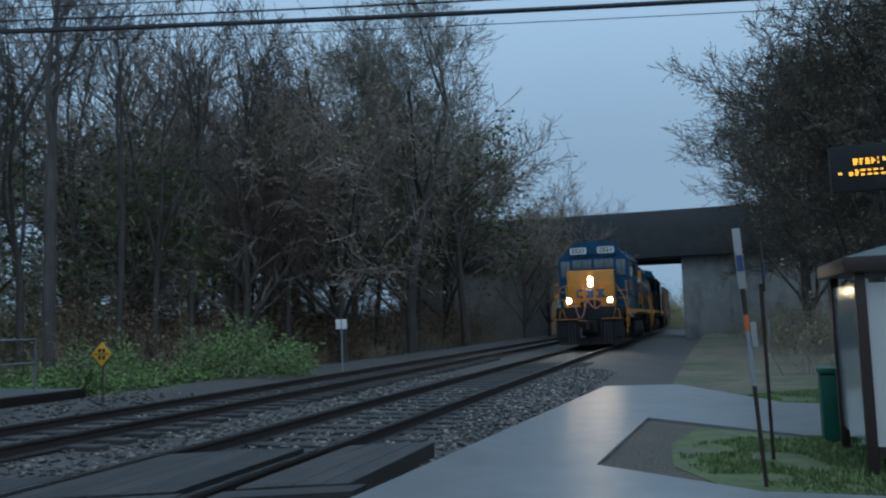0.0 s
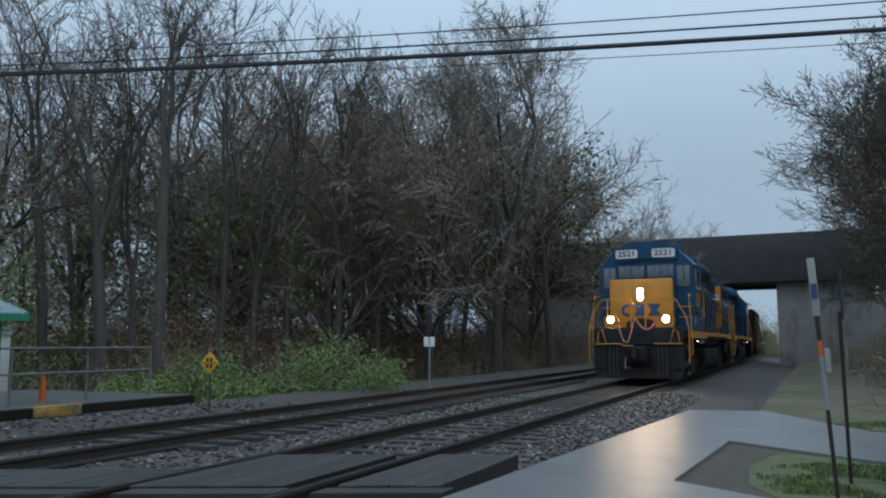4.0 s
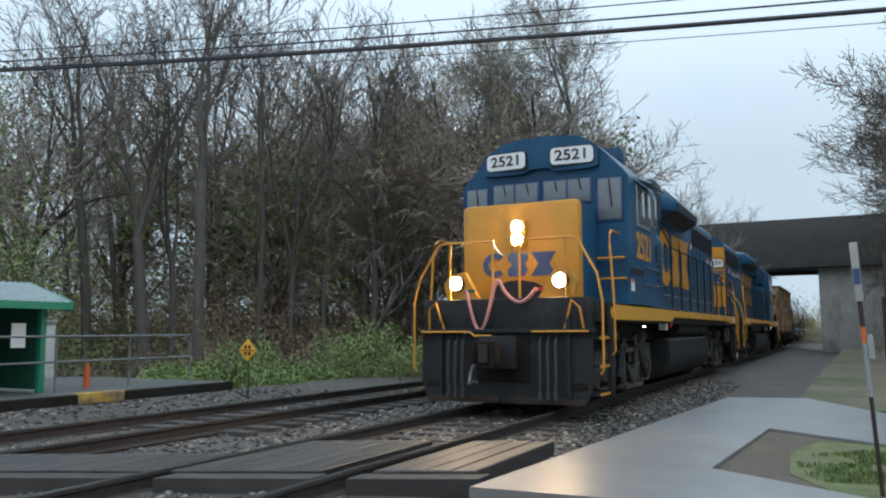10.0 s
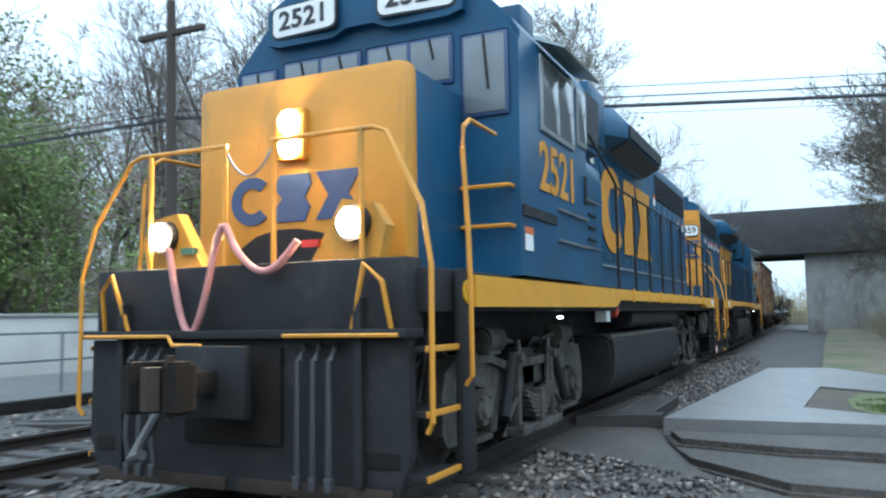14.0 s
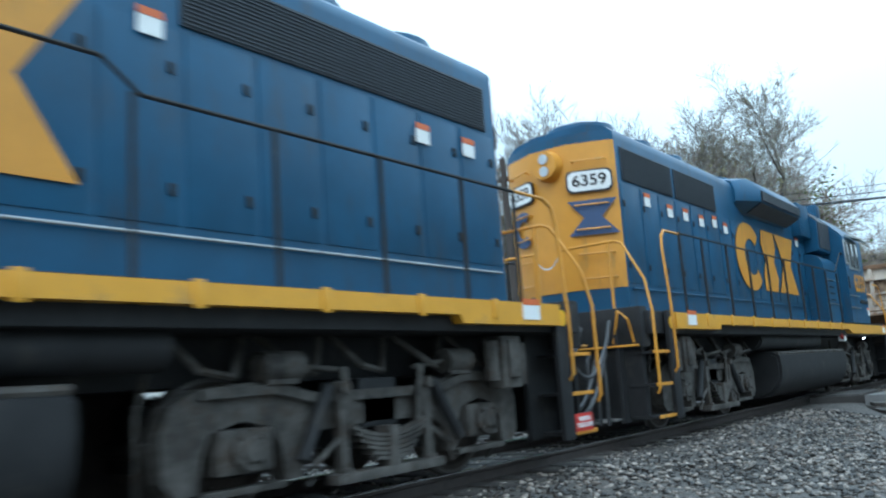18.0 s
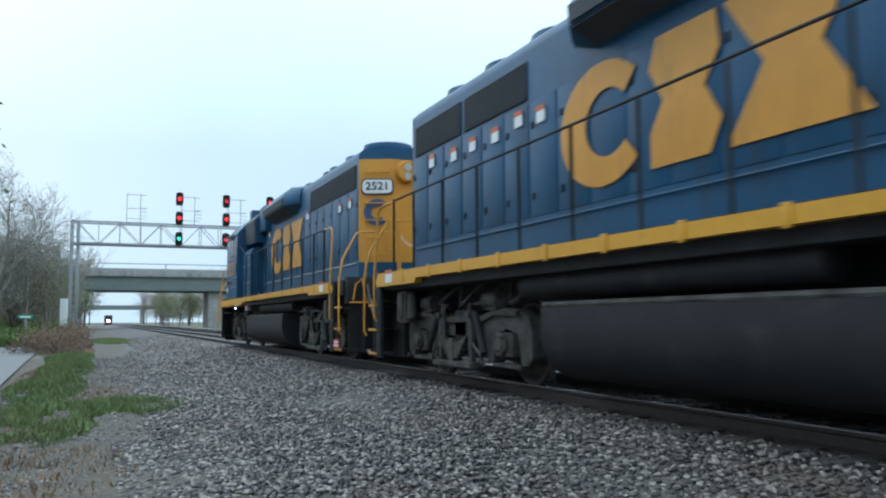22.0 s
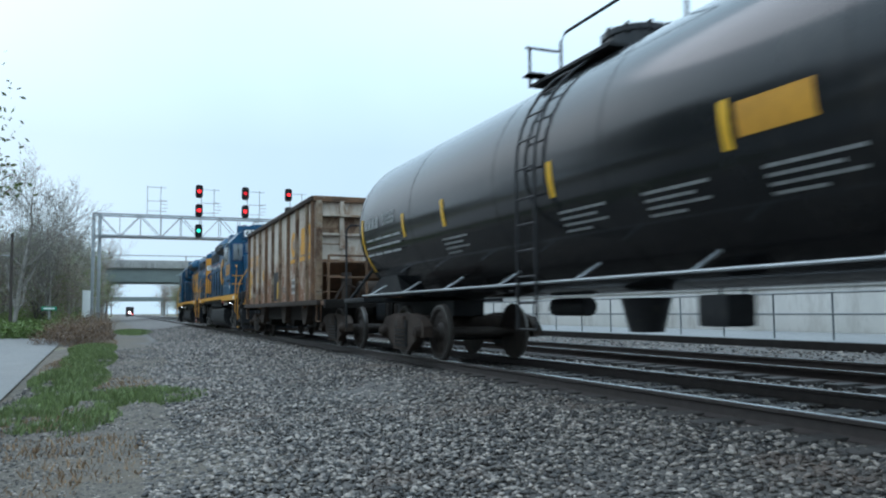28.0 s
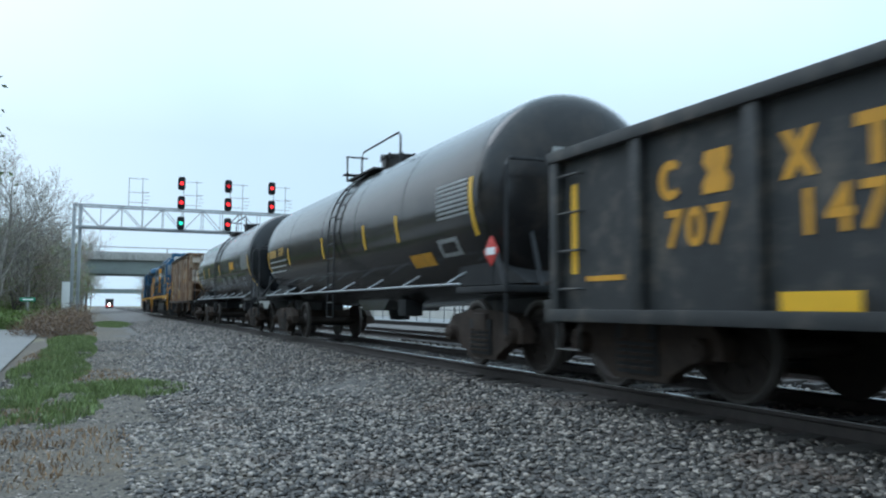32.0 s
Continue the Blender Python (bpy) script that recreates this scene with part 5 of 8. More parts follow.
# ---- hopper car ----
def hopper():
    e = empty("hopper_car", pose(0, 0, 0), "rust-streaked white open hopper car behind the engines", "rail car")
    Y0, Y1 = 1.5, 11.75          # ends of the body
    for sx in (-1, 1):
        near = sx > 0
        right = 1 if near else -1
        xa, xb = sorted((sx * 1.4, sx * 1.46))
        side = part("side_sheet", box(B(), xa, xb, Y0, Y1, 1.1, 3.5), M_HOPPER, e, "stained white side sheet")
        for k in range(10):
            y = min(1.6 + 1.18 * k, Y1 - .09) if near else max(13.25 - 1.6 - 1.18 * k, Y0 + .09)
            bm = B()
            prism(bm, [(sx * 1.46, y - .09), (sx * 1.535, y - .055), (sx * 1.535, y + .055), (sx * 1.46, y + .09)], "z", 1.08, 3.5)
            part("rib", bm, M_HOPRIB if k % 3 else M_RUST, side, "rusty side rib")
        part("top_chord", box(B(), *sorted((sx * 1.36, sx * 1.56)), Y0 - .02, Y1 + .02, 3.5, 3.62, .02), M_DARKRUST, e, "dark rusty top rail")
        part("side_sill", box(B(), *sorted((sx * 1.36, sx * 1.55)), Y0 - .6, Y1 + .6, .98, 1.1, .01), M_DARKRUST, e, "dark rusty bottom sill")
        for k, (dy, z) in enumerate(((9.27, 2.62), (10.45, 2.62), (11.38, 2.62))):
            y = dy if near else 13.25 - dy
            bm = B()
            x = sx * 1.465
            xa, xb = sorted((x, x + sx * .006))
            if k == 0:
                prism(bm, [(y + right * r_ * math.cos(a) * .9, z + r_ * 1.1 * math.sin(a)) for r_, a in [(.31, radians(50 + q * 260 / 14)) for q in range(15)] + [(.15, radians(310 - q * 260 / 14)) for q in range(15)]], "x", xa, xb)
            elif k == 1:
                prism(bm, [(y + right * a, z + b) for a, b in ((-.25, -.34), (.18, -.34), (.26, -.16), (.17, .0), (.25, .16), (.22, .34), (-.17, .34), (-.26, .18), (-.17, .02), (-.26, -.14))], "x", xa, xb)
            else:
                prism(bm, [(y + right * a, z + b) for a, b in ((-.3, -.34), (.3, -.34), (.14, 0), (.28, .35), (-.28, .35), (-.14, 0))], "x", xa, xb)
            bm.normal_update()
            bmesh.ops.triangulate(bm, faces=bm.faces)
            part("emblem", bm, M_HOPYEL, side, "faded yellow emblem shape")
            part("underline", box(B(), xa, xb, y - .36, y + .36, z - .5, z - .39), M_HOPYEL, side, "yellow bar")
        for y0, y1, z0, z1 in ((Y0 + .22, Y0 + .32, 1.3, 2.3), (Y1 - .28, Y1 - .18, 1.25, 2.35)):
            part("reflector_strip", box(B(), *sorted((sx * 1.462, sx * 1.47)), y0, y1, z0, z1), M_TYEL, side, "yellow reflector strip")
        # owner's mark as plain shapes, and the car number
        for k, yy in enumerate((1.96, 2.36, 3.2, 3.6)):
            yc_ = yy if near else 13.25 - yy
            mark(side, sx, yc_, 2.57, .3, .34, sx * 1.465, M_HOPYEL, k)
        for text, yy, z in (("29", 2.2, 1.97), ("12", 3.5, 1.97), ("01", 4.6, 1.99)):
            letters(text, .46, M_HOPYEL, side_text(sx * 1.466, yy if near else 13.25 - yy, z, sx < 0), side, "number", "faded yellow stencilled car number", squeeze=.95, space=1.25, bold=.022)
        plate(side, (sx * 1.466, 6.9 if near else 6.35, 1.58), (.01, .96, .84), (0, 0, 0), M_BLACK, "patch", "black square patch")
        part("reflector_strip", box(B(), *sorted((sx * 1.54, sx * 1.548)), 7.38, 7.47, 1.2, 1.68), M_TYEL, side, "yellow reflector strip")
        pn = plate(side, (sx * 1.466, 9.4 if near else 3.85, 1.5), (.01, .62, .4), (0, 0, 0), M_WALL, "data_panel", "pale stencil panel with dark lines")
        for z in (1.6, 1.42):
            part("panel_line", box(B(), *sorted((sx * 1.472, sx * 1.475)), (9.12 if near else 3.57), (9.68 if near else 4.13), z - .05, z + .05), M_GREYINK, pn, "dark stencilled line")
        for z, y0, y1 in ((1.55, 3.05, 3.5), (1.47, 3.05, 3.4), (1.55, 4.3, 4.75), (1.46, 4.35, 4.7), (1.48, 7.75, 8.5), (1.4, 7.8, 8.45), (1.6, 5.4, 5.7)):
            part("data_line", box(B(), *sorted((sx * 1.463, sx * 1.467)), *sorted((y0, y1) if near else (13.25 - y0, 13.25 - y1)), z - .02, z + .02), M_GREYINK, side, "faded dark stencilled line")
    # sloped ends, platforms, brake gear
    for d, ye in ((-1, Y0), (1, Y1)):
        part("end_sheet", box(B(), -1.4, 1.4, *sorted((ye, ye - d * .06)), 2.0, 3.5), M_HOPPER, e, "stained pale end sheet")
        part("end_recess", box(B(), -1.28, 1.28, *sorted((ye, ye + d * .03)), 2.72, 3.12), M_HOPRIB, e, "rust-brown recessed band across the end")
        part("end_rim", box(B(), -1.3, 1.3, *sorted((ye, ye + d * .16)), 3.12, 3.17, .008), M_HOPPER, e, "pale stiffening rim")
        part("end_rim", box(B(), -1.3, 1.3, *sorted((ye, ye + d * .1)), 2.66, 2.72, .008), M_HOPPER, e, "pale stiffening rim")
        bm = B()
        prism(bm, [(ye - d * .02, 2.1), (ye - d * 1.7, 1.0), (ye - d * 1.65, .92), (ye + d * .02, 2.02)], "x", -1.38, 1.38)
        part("slope_sheet", bm, M_RUST, e, "rusty sloped end sheet")
        part("end_chord", box(B(), -1.5, 1.5, *sorted((ye, ye + d * .09)), 3.48, 3.62, .02), M_RUST, e)
        for sx in (-1, 1):
            part("corner_post", box(B(), *sorted((sx * 1.3, sx * 1.45)), *sorted((ye + d * .0, ye + d * .14)), 1.1, 3.5, .01), M_HOPRIB, e, "stained corner post")
            part("end_post", box(B(), *sorted((sx * .75, sx * .86)), *sorted((ye + d * .0, ye + d * .1)), 2.35, 3.5, .01), M_HOPPER, e)
            for k in range(5):
                z = 1.3 + k * .38
                part("ladder_rung", pipe(B(), [(sx * 1.44, ye + d * .15, z), (sx * 1.44, ye + d * .2, z), (sx * .9, ye + d * .2, z), (sx * .9, ye + d * .1, z)], .014, 5), M_RUST, e, "rusty ladder rung")
            bm = B()
            pipe(bm, [(sx * 1.45, ye + d * .2, 1.1), (sx * 1.45, ye + d * .2, .6), (sx * 1.45, ye + d * .62, .6), (sx * 1.45, ye + d * .62, 1.0)], .02, 6)
            part("stirrup", bm, M_RUST, e)
        part("end_platform", box(B(), -1.45, 1.45, *sorted((ye, ye + d * 1.2)), .98, 1.08, .01), M_RUST, e, "rusty end platform")
        part("end_sill", box(B(), -1.5, 1.5, *sorted((ye + d * 1.1, ye + d * 1.25)), .9, 1.1, .02), M_NEARBLACK, e)
        for x in (-1.4, -.3, .5, 1.4):
            part("railing_post", rod(B(), (x, ye + d * 1.15, 1.1), (x, ye + d * 1.15, 2.1), .03), M_RUST, e, "rusty railing post")
        bm = B()
        pipe(bm, [(-1.4, ye + d * 1.15, 2.1), (1.4, ye + d * 1.15, 2.1)], .026)
        pipe(bm, [(-1.4, ye + d * 1.15, 1.6), (1.4, ye + d * 1.15, 1.6)], .02)
        part("end_railing", bm, M_RUST, e, "rusty end railing")
        bm = B()
        rod(bm, (-.3, ye + d * .45, 1.35), (.5, ye + d * .45, 1.35), .2, seg=14)
        rod(bm, (.75, ye + d * .3, 1.1), (.75, ye + d * .3, 1.75), .13, seg=12)
        pipe(bm, [(.5, ye + d * .45, 1.35), (.9, ye + d * .6, 1.5), (1.1, ye + d * .6, 1.1)], .03)
        obox(bm, (-.8, ye + d * .5, 1.3), (.35, .4, .35), (0, 12, 0), .03)
        part("brake_gear", bm, M_DARKRUST, e, "dark rusty brake reservoir and valves")
        bm = B()
        c = Vector((.3, ye + d * 1.22, 1.9))
        ringp = [c + Vector((.26 * math.cos(k * math.pi / 8), 0, .26 * math.sin(k * math.pi / 8))) for k in range(17)]
        pipe(bm, ringp, .018, 6)
        for k in range(4):
            rod(bm, c, ringp[k * 4], .012)
        part("hand_brake_wheel", bm, M_RUST, e, "round hand brake wheel")
        coupler(e, .1 if d < 0 else 13.6, d)
        part("draft_sill", box(B(), -.25, .25, *sorted((ye + d * 1.2, ye + d * 1.35)), .7, 1.0), M_BLACK, e)
    part("centre_sill", box(B(), -.3, .3, Y0 - 1.0, Y1 + 1.0, .75, 1.0), M_BLACK, e)
    # discharge bays
    # near-black block filling the space below the side sills
    part("underframe", box(B(), -1.15, 1.15, 2.5, 10.9, .6, .975), M_NEARBLACK, e, "near-black underframe block")
    for y in (3.4, 7.1, 9.9):
        bm = B()
        prism(bm, [(y - .98, 1.0), (y + .98, 1.0), (y + .5, .42), (y - .5, .42)], "x", -1.1, 1.1)
        part("discharge_bay", bm, M_NEARBLACK, e, "dark discharge chute")
        bm = B()
        prism(bm, [(y - .42, .98), (y + .42, .98), (y + .16, .5), (y - .16, .5)], "x", 1.1, 1.3)
        part("chute", bm, M_DARKRUST, e, "rusty discharge chute")
    car_truck(e, 1.05)
    car_truck(e, 12.2)
    return e


HOPPER = hopper()
CARS.append((HOPPER, 36.3, False))


# ---- tank cars ----
def tank_car(length, t0, t1, hatch_y, marks, paint, label, grimy):
    e = empty("tank_car", pose(0, 0, 0), label, "tank car", "black tank cars in the train")
    R, ZC = (1.39, 2.33) if grimy else (1.43, 2.45)
    bm = B()
    seg = 48
    prof = []
    head = [(.4, .02), (.4, .35), (.385, .62), (.35, .8), (.3, .9), (.22, .965), (.12, .992), (0, 1)]
    for a, r in head:
        prof.append((t0 - a, R * r))
    n = 14
    for k in range(1, n):
        prof.append((t0 + (t1 - t0) * k / n, R))
    for a, r in head[::-1]:
        prof.append((t1 + a, R * r))

    def belly(y, s):
        """How far the swollen underside hangs down."""
        return .14 * max(0, 1 - abs((y - (t0 + t1) / 2) / ((t1 - t0) / 2)) ** 2) * max(0, -s) if grimy else 0
    rings = []
    for y, r in prof:
        rings.append([bm.verts.new((r * math.cos(2 * math.pi * k / seg), y, ZC + r * math.sin(2 * math.pi * k / seg) - belly(y, math.sin(2 * math.pi * k / seg)))) for k in range(seg)])
    for a, b in zip(rings, rings[1:]):
        for k in range(seg):
            bm.faces.new((a[k], a[(k + 1) % seg], b[(k + 1) % seg], b[k]))
    bm.faces.new(rings[0])
    bm.faces.new(rings[-1])
    tank = part("tank", bm, paint, e, "glossy black tank barrel with domed ends")
    for y in [t0 + .05, t0 + (t1 - t0) * .2, hatch_y - 1.2, hatch_y + 1.2, t0 + (t1 - t0) * .8, t1 - .05]:
        bm = B()
        a = [[bm.verts.new(((R + .004) * math.cos(2 * math.pi * k / seg), y + dy, ZC + (R + .004) * math.sin(2 * math.pi * k / seg))) for k in range(seg)] for dy in (-.02, .02)]
        for k in range(seg):
            bm.faces.new((a[0][k], a[0][(k + 1) % seg], a[1][(k + 1) % seg], a[1][k]))
        part("weld_seam", bm, paint, tank)

    def curved(y0, y1, a0, a1, material, name, lab, off=.008):
        """A patch on the barrel between two heights, given as angles over the horizon."""
        for sx in (-1, 1):
            bm = B()
            m = 6
            row = []
            for k in range(m + 1):
                a = radians(a0 + (a1 - a0) * k / m)
                row.append([bm.verts.new((sx * (R + off) * math.cos(a), yy, ZC + (R + off) * math.sin(a) - belly(yy, math.sin(a)))) for yy in (y0, y1)])
            for p, q in zip(row, row[1:]):
                bm.faces.new((p[0], p[1], q[1], q[0]))
            part(name, bm, material, tank, lab)
    for y, a0, a1 in marks:
        curved(y - .055, y + .055, a0, a1, M_TYEL, "reflector_strip", "yellow reflector strip")
    # stencils: bars in place of writing
    bars = []
    for k in range(8):
        bars.append((t1 - 1.3, t1 - .25, 7 - k * 2.6, 8.4 - k * 2.6) if grimy else (t1 - 1.5, t1 - .2, 2 - k * 2.6, 3.6 - k * 2.6))
    for y0, y1, a0, a1 in bars:
        curved(y0, y1, a0, a1, M_GREYTXT, "stencil_line", "grey stencilled line")
    if grimy:
        curved(t1 - 2.75, t1 - 1.85, -37, -28, M_HOPYEL, "placard", "yellow notice panel")
        curved(t1 - 1.5, t1 - .8, -33, -22, M_GREYTXT, "stencil_box", "grey stencilled box")
        curved(t1 - 1.4, t1 - .9, -30.5, -24.5, paint, "stencil_box_inner", "", .012)
    else:
        curved(t0 + 10.25, t0 + 11.0, -13, -2, M_HOPYEL, "placard", "yellow notice panel")
        curved(t1 - 1.85, t1 - 1.3, -41, -27, M_GREYTXT, "stencil_box", "grey stencilled box")
        curved(t1 - 1.75, t1 - 1.4, -38, -30, paint, "stencil_box_inner", "", .012)
        for k in range(4):
            for y in (4.0, 7.4, 8.9, 10.4):
                curved(t0 + y, t0 + y + (.9, .7, .85, .5)[k], -24 - k * 3.0, -22.8 - k * 3.0, M_GREYTXT, "stencil_line", "grey stencilled line")
    num = "72109" if grimy else "59355"
    for sx in (-1, 1):
        m = side_text(sx * (R + .006), t0 + 1.75 if sx > 0 else t1 - 1.75, ZC - (.08 if grimy else 0), sx < 0)
        letters(num, .3, M_GOLDTXT if grimy else M_GREYTXT, m, tank, "number", "stencilled car number", squeeze=.8)
        m2 = (t0 + .72) if sx > 0 else (t1 - .72)
        for k in range(4):
            yy = m2 + sx * (k - 1.5) * .22
            part("owner_mark", box(B(), *sorted((sx * (R - .01), sx * (R + .006))), yy - .07, yy + .07, ZC - (.18 if grimy else .1), ZC + (.02 if grimy else .1)), M_GOLDTXT if grimy else M_GREYTXT, tank, "stencilled owner mark as a bar")
        for r_ in range(3):
            for k in range(4):
                yy = t0 + .6 + k * .5 if sx > 0 else t1 - .6 - k * .5
                part("data_line", box(B(), *sorted((sx * (R - .05), sx * (R - .015 - r_ * .012))), yy - .2, yy + .2, ZC - .32 - r_ * .14, ZC - .285 - r_ * .14), M_GREYTXT, tank, "small stencilled line")
    # faded stencils on the tank ends
    for d, ye in ((-1, t0 - .402), (1, t1 + .402)):
        for k, (w, z) in enumerate(((.85, .52), (.6, .38), (.6, .27), (.45, -.55), (.4, -.66))):
            part("stencil_line", box(B(), .05 * d - w / 2, .05 * d + w / 2, *sorted((ye, ye + d * .004)), ZC + z - (.055 if k == 0 else .03), ZC + z + (.055 if k == 0 else .03)), M_GREYTXT, tank, "grey stencilled line")
    # dome platform, hatch, ladder
    bm = B()
    rod(bm, (0, hatch_y, ZC + R - .05), (0, hatch_y, ZC + R + .2), .42, seg=22)
    rod(bm, (0, hatch_y, ZC + R + .2), (0, hatch_y, ZC + R + .27), .45, seg=22)
    part("hatch", bm, paint, tank, "round black manway hatch")
    for k in range(10):
        a = k * math.pi / 5
        bm = B()
        rod(bm, (.43 * math.cos(a), hatch_y + .43 * math.sin(a), ZC + R + .18), (.43 * math.cos(a), hatch_y + .43 * math.sin(a), ZC + R + .3), .03, seg=6)
        part("hatch_bolt", bm, M_BLACK, tank)
    bm = B()
    for sx in (-1, 1):
        box(bm, *sorted((sx * .5, sx * .8)), hatch_y - 1.3, hatch_y + .55, ZC + R - .12, ZC + R - .08)
        box(bm, -.9, .9, hatch_y - 1.3, hatch_y - 1.1, ZC + R - .0, ZC + R + .03)
    part("walkway", bm, M_BLACK, tank, "black grating walkway")
    for sx in (-1, 1):
        bm = B()
        pipe(bm, [(sx * .8, hatch_y - 1.3, ZC + R - .12), (sx * .8, hatch_y - 1.3, ZC + R + .4), (sx * .8, hatch_y - 1.4, ZC + R + .46), (sx * .3, hatch_y - 1.4, ZC + R + .46)], .02, 6)
        pipe(bm, [(sx * .62, hatch_y - .8, ZC + R - .2), (sx * .62, hatch_y - .8, ZC + R + .36), (sx * .62, hatch_y - .68, ZC + R + .45), (sx * .62, hatch_y + 1.5, ZC + R + .45), (sx * .62, hatch_y + 1.62, ZC + R + .36), (sx * .62, hatch_y + 1.62, ZC + R - .2)], .02, 6)
        part("platform_railing", bm, M_BLACK, tank, "black pipe railing round the hatch")
    for sx in (-1, 1):
        bm = B()
        for dy in (-.22, .22):
            pipe(bm, [(sx * (R + .06) * math.cos(radians(a)), hatch_y - .2 + dy, ZC + (R + .06) * math.sin(radians(a))) for a in range(70, -1, -10)] + [(sx * (R + .06), hatch_y - .2 + dy, .6)], .018, 6)
        for a in range(65, -1, -13):
            pipe(bm, [(sx * (R + .06) * math.cos(radians(a)), hatch_y - .42, ZC + (R + .06) * math.sin(radians(a))), (sx * (R + .06) * math.cos(radians(a)), hatch_y + .02, ZC + (R + .06) * math.sin(radians(a)))], .014, 5)
        for k in range(6):
            pipe(bm, [(sx * (R + .06), hatch_y - .42, 2.1 - k * .3), (sx * (R + .06), hatch_y + .02, 2.1 - k * .3)], .014, 5)
        part("ladder", bm, M_BLACK, tank, "black side ladder")
        # side sill rail and end gear
        bm = B()
        rod(bm, (sx * 1.46, t0 + .3, 1.12), (sx * 1.46, t1 - .3, 1.12), .017)
        for k in range(8):
            y = t0 + .8 + k * (t1 - t0 - 1.6) / 7
            rod(bm, (sx * 1.46, y, 1.12), (sx * 1.15, y, 1.3), .016)
        part("side_rail", bm, M_GALV, e, "thin wet side handrail")
        for d, yt in ((-1, t0), (1, t1)):
            bm = B()
            prism(bm, [(yt + d * .75, 1.12), (yt - d * 1.4, 1.12), (yt - d * 1.1, 1.5), (yt - d * .2, 1.5)], "x", *sorted((sx * .5, sx * 1.05)))
            part("saddle", bm, M_BLACK, e, "black tank saddle")
            bm = B()
            pipe(bm, [(sx * 1.4, yt + d * .85, 1.05), (sx * 1.1, yt - d * .1, 1.75)], .035, 6)
            pipe(bm, [(sx * .9, yt + d * .85, 1.05), (sx * .75, yt + d * .3, 1.85)], .03, 6)
            part("brace", bm, M_BLACK, e, "diagonal end brace")
            bm = B()
            pipe(bm, [(sx * 1.45, yt + d * .95, .5), (sx * 1.45, yt + d * .95, 1.2), (sx * 1.45, yt + d * .95, 2.5), (sx * 1.38, yt + d * .9, 2.6), (sx * .2, yt + d * .9, 2.62)], .022, 6)
            part("end_rail", bm, M_BLACK, e, "black bent end handrail")
    for d, yt in ((-1, t0), (1, t1)):
        part("end_platform", box(B(), -1.48, 1.48, *sorted((yt - d * .4, yt + d * 1.0)), 1.0, 1.08, .01), M_BLACK, e)
        part("stub_sill", box(B(), -.3, .3, *sorted((yt - d * 2.0, yt + d * 1.0)), .72, 1.01, .02), M_BLACK, e)
        coupler(e, 0.05 if d < 0 else length - .05, d)
        bm = B()
        rod(bm, (-.5, yt + d * .75, 1.3), (.4, yt + d * .75, 1.3), .16, seg=12)
        pipe(bm, [(.4, yt + d * .75, 1.3), (.8, yt + d * .8, 1.1), (1.0, yt + d * .6, 1.1)], .03)
        part("brake_gear", bm, M_DARKRUST, e)
    bm = B()
    rod(bm, (-.3, hatch_y - 2.6, .86), (-.3, hatch_y - 1.7, .86), .13, seg=14)
    part("brake_reservoir", bm, M_BLACK, e)
    part("brake_valve", obox(B(), (.5, hatch_y + 1.9, .8), (.35, .4, .3), bevel=.03), M_BLACK, e)
    bm = B()
    rod(bm, (0, hatch_y, .55), (0, hatch_y, .95), .2, .3, 14)
    part("outlet_valve", bm, M_BLACK, e)
    if grimy:
        part("sump", prism(B(), [(hatch_y - 1.1, 1.02), (hatch_y + 1.1, 1.02), (hatch_y + .65, .74), (hatch_y - .65, .74)], "x", -.6, .6), paint, tank, "sagging sump under the tank")
    if grimy:
        dm = part("hazard_holder", obox(B(), (1.44, t1 + .55, 1.5), (.015, .27, .27), (45, 0, 0), .004), M_RED, e, "red diamond placard")
        part("placard_band", obox(B(), (1.45, t1 + .55, 1.5), (.006, .24, .09), (0, 0, 0)), M_WHITE, dm, "white band")
        part("placard_bracket", rod(B(), (1.42, t1 + .55, 1.08), (1.42, t1 + .55, 1.36), .015, seg=6), M_BLACK, e)
    car_truck(e, t0 + 1.5 if not grimy else t0 + .95)
    car_truck(e, t1 - .6 if not grimy else t1 - .4)
    return e


# distances along the train, less each car's own front
TANK_A = tank_car(17.0, 1.6, 15.7, 8.75, [(1.75, -37, 5), (4.1, -16, 0), (5.85, -16, 0), (8.99, -16, 0), (11.72, -16, 0), (15.55, -42, 1)], M_TANK, "clean black tank car with yellow marks coupled behind the hopper", False)
CARS.append((TANK_A, 50.25, False))
TANK_B = tank_car(16.55, 1.75, 15.45, 8.95, [(1.85, -24, 0), (4.4, -18, -1), (7.75, -18, -1), (10.7, -18, -1), (12.45, -18, -1), (15.3, -24, 8)], M_TANK2, "grimy black tank car with gold stencils and a swollen belly", True)
CARS.append((TANK_B, 67.3, False))


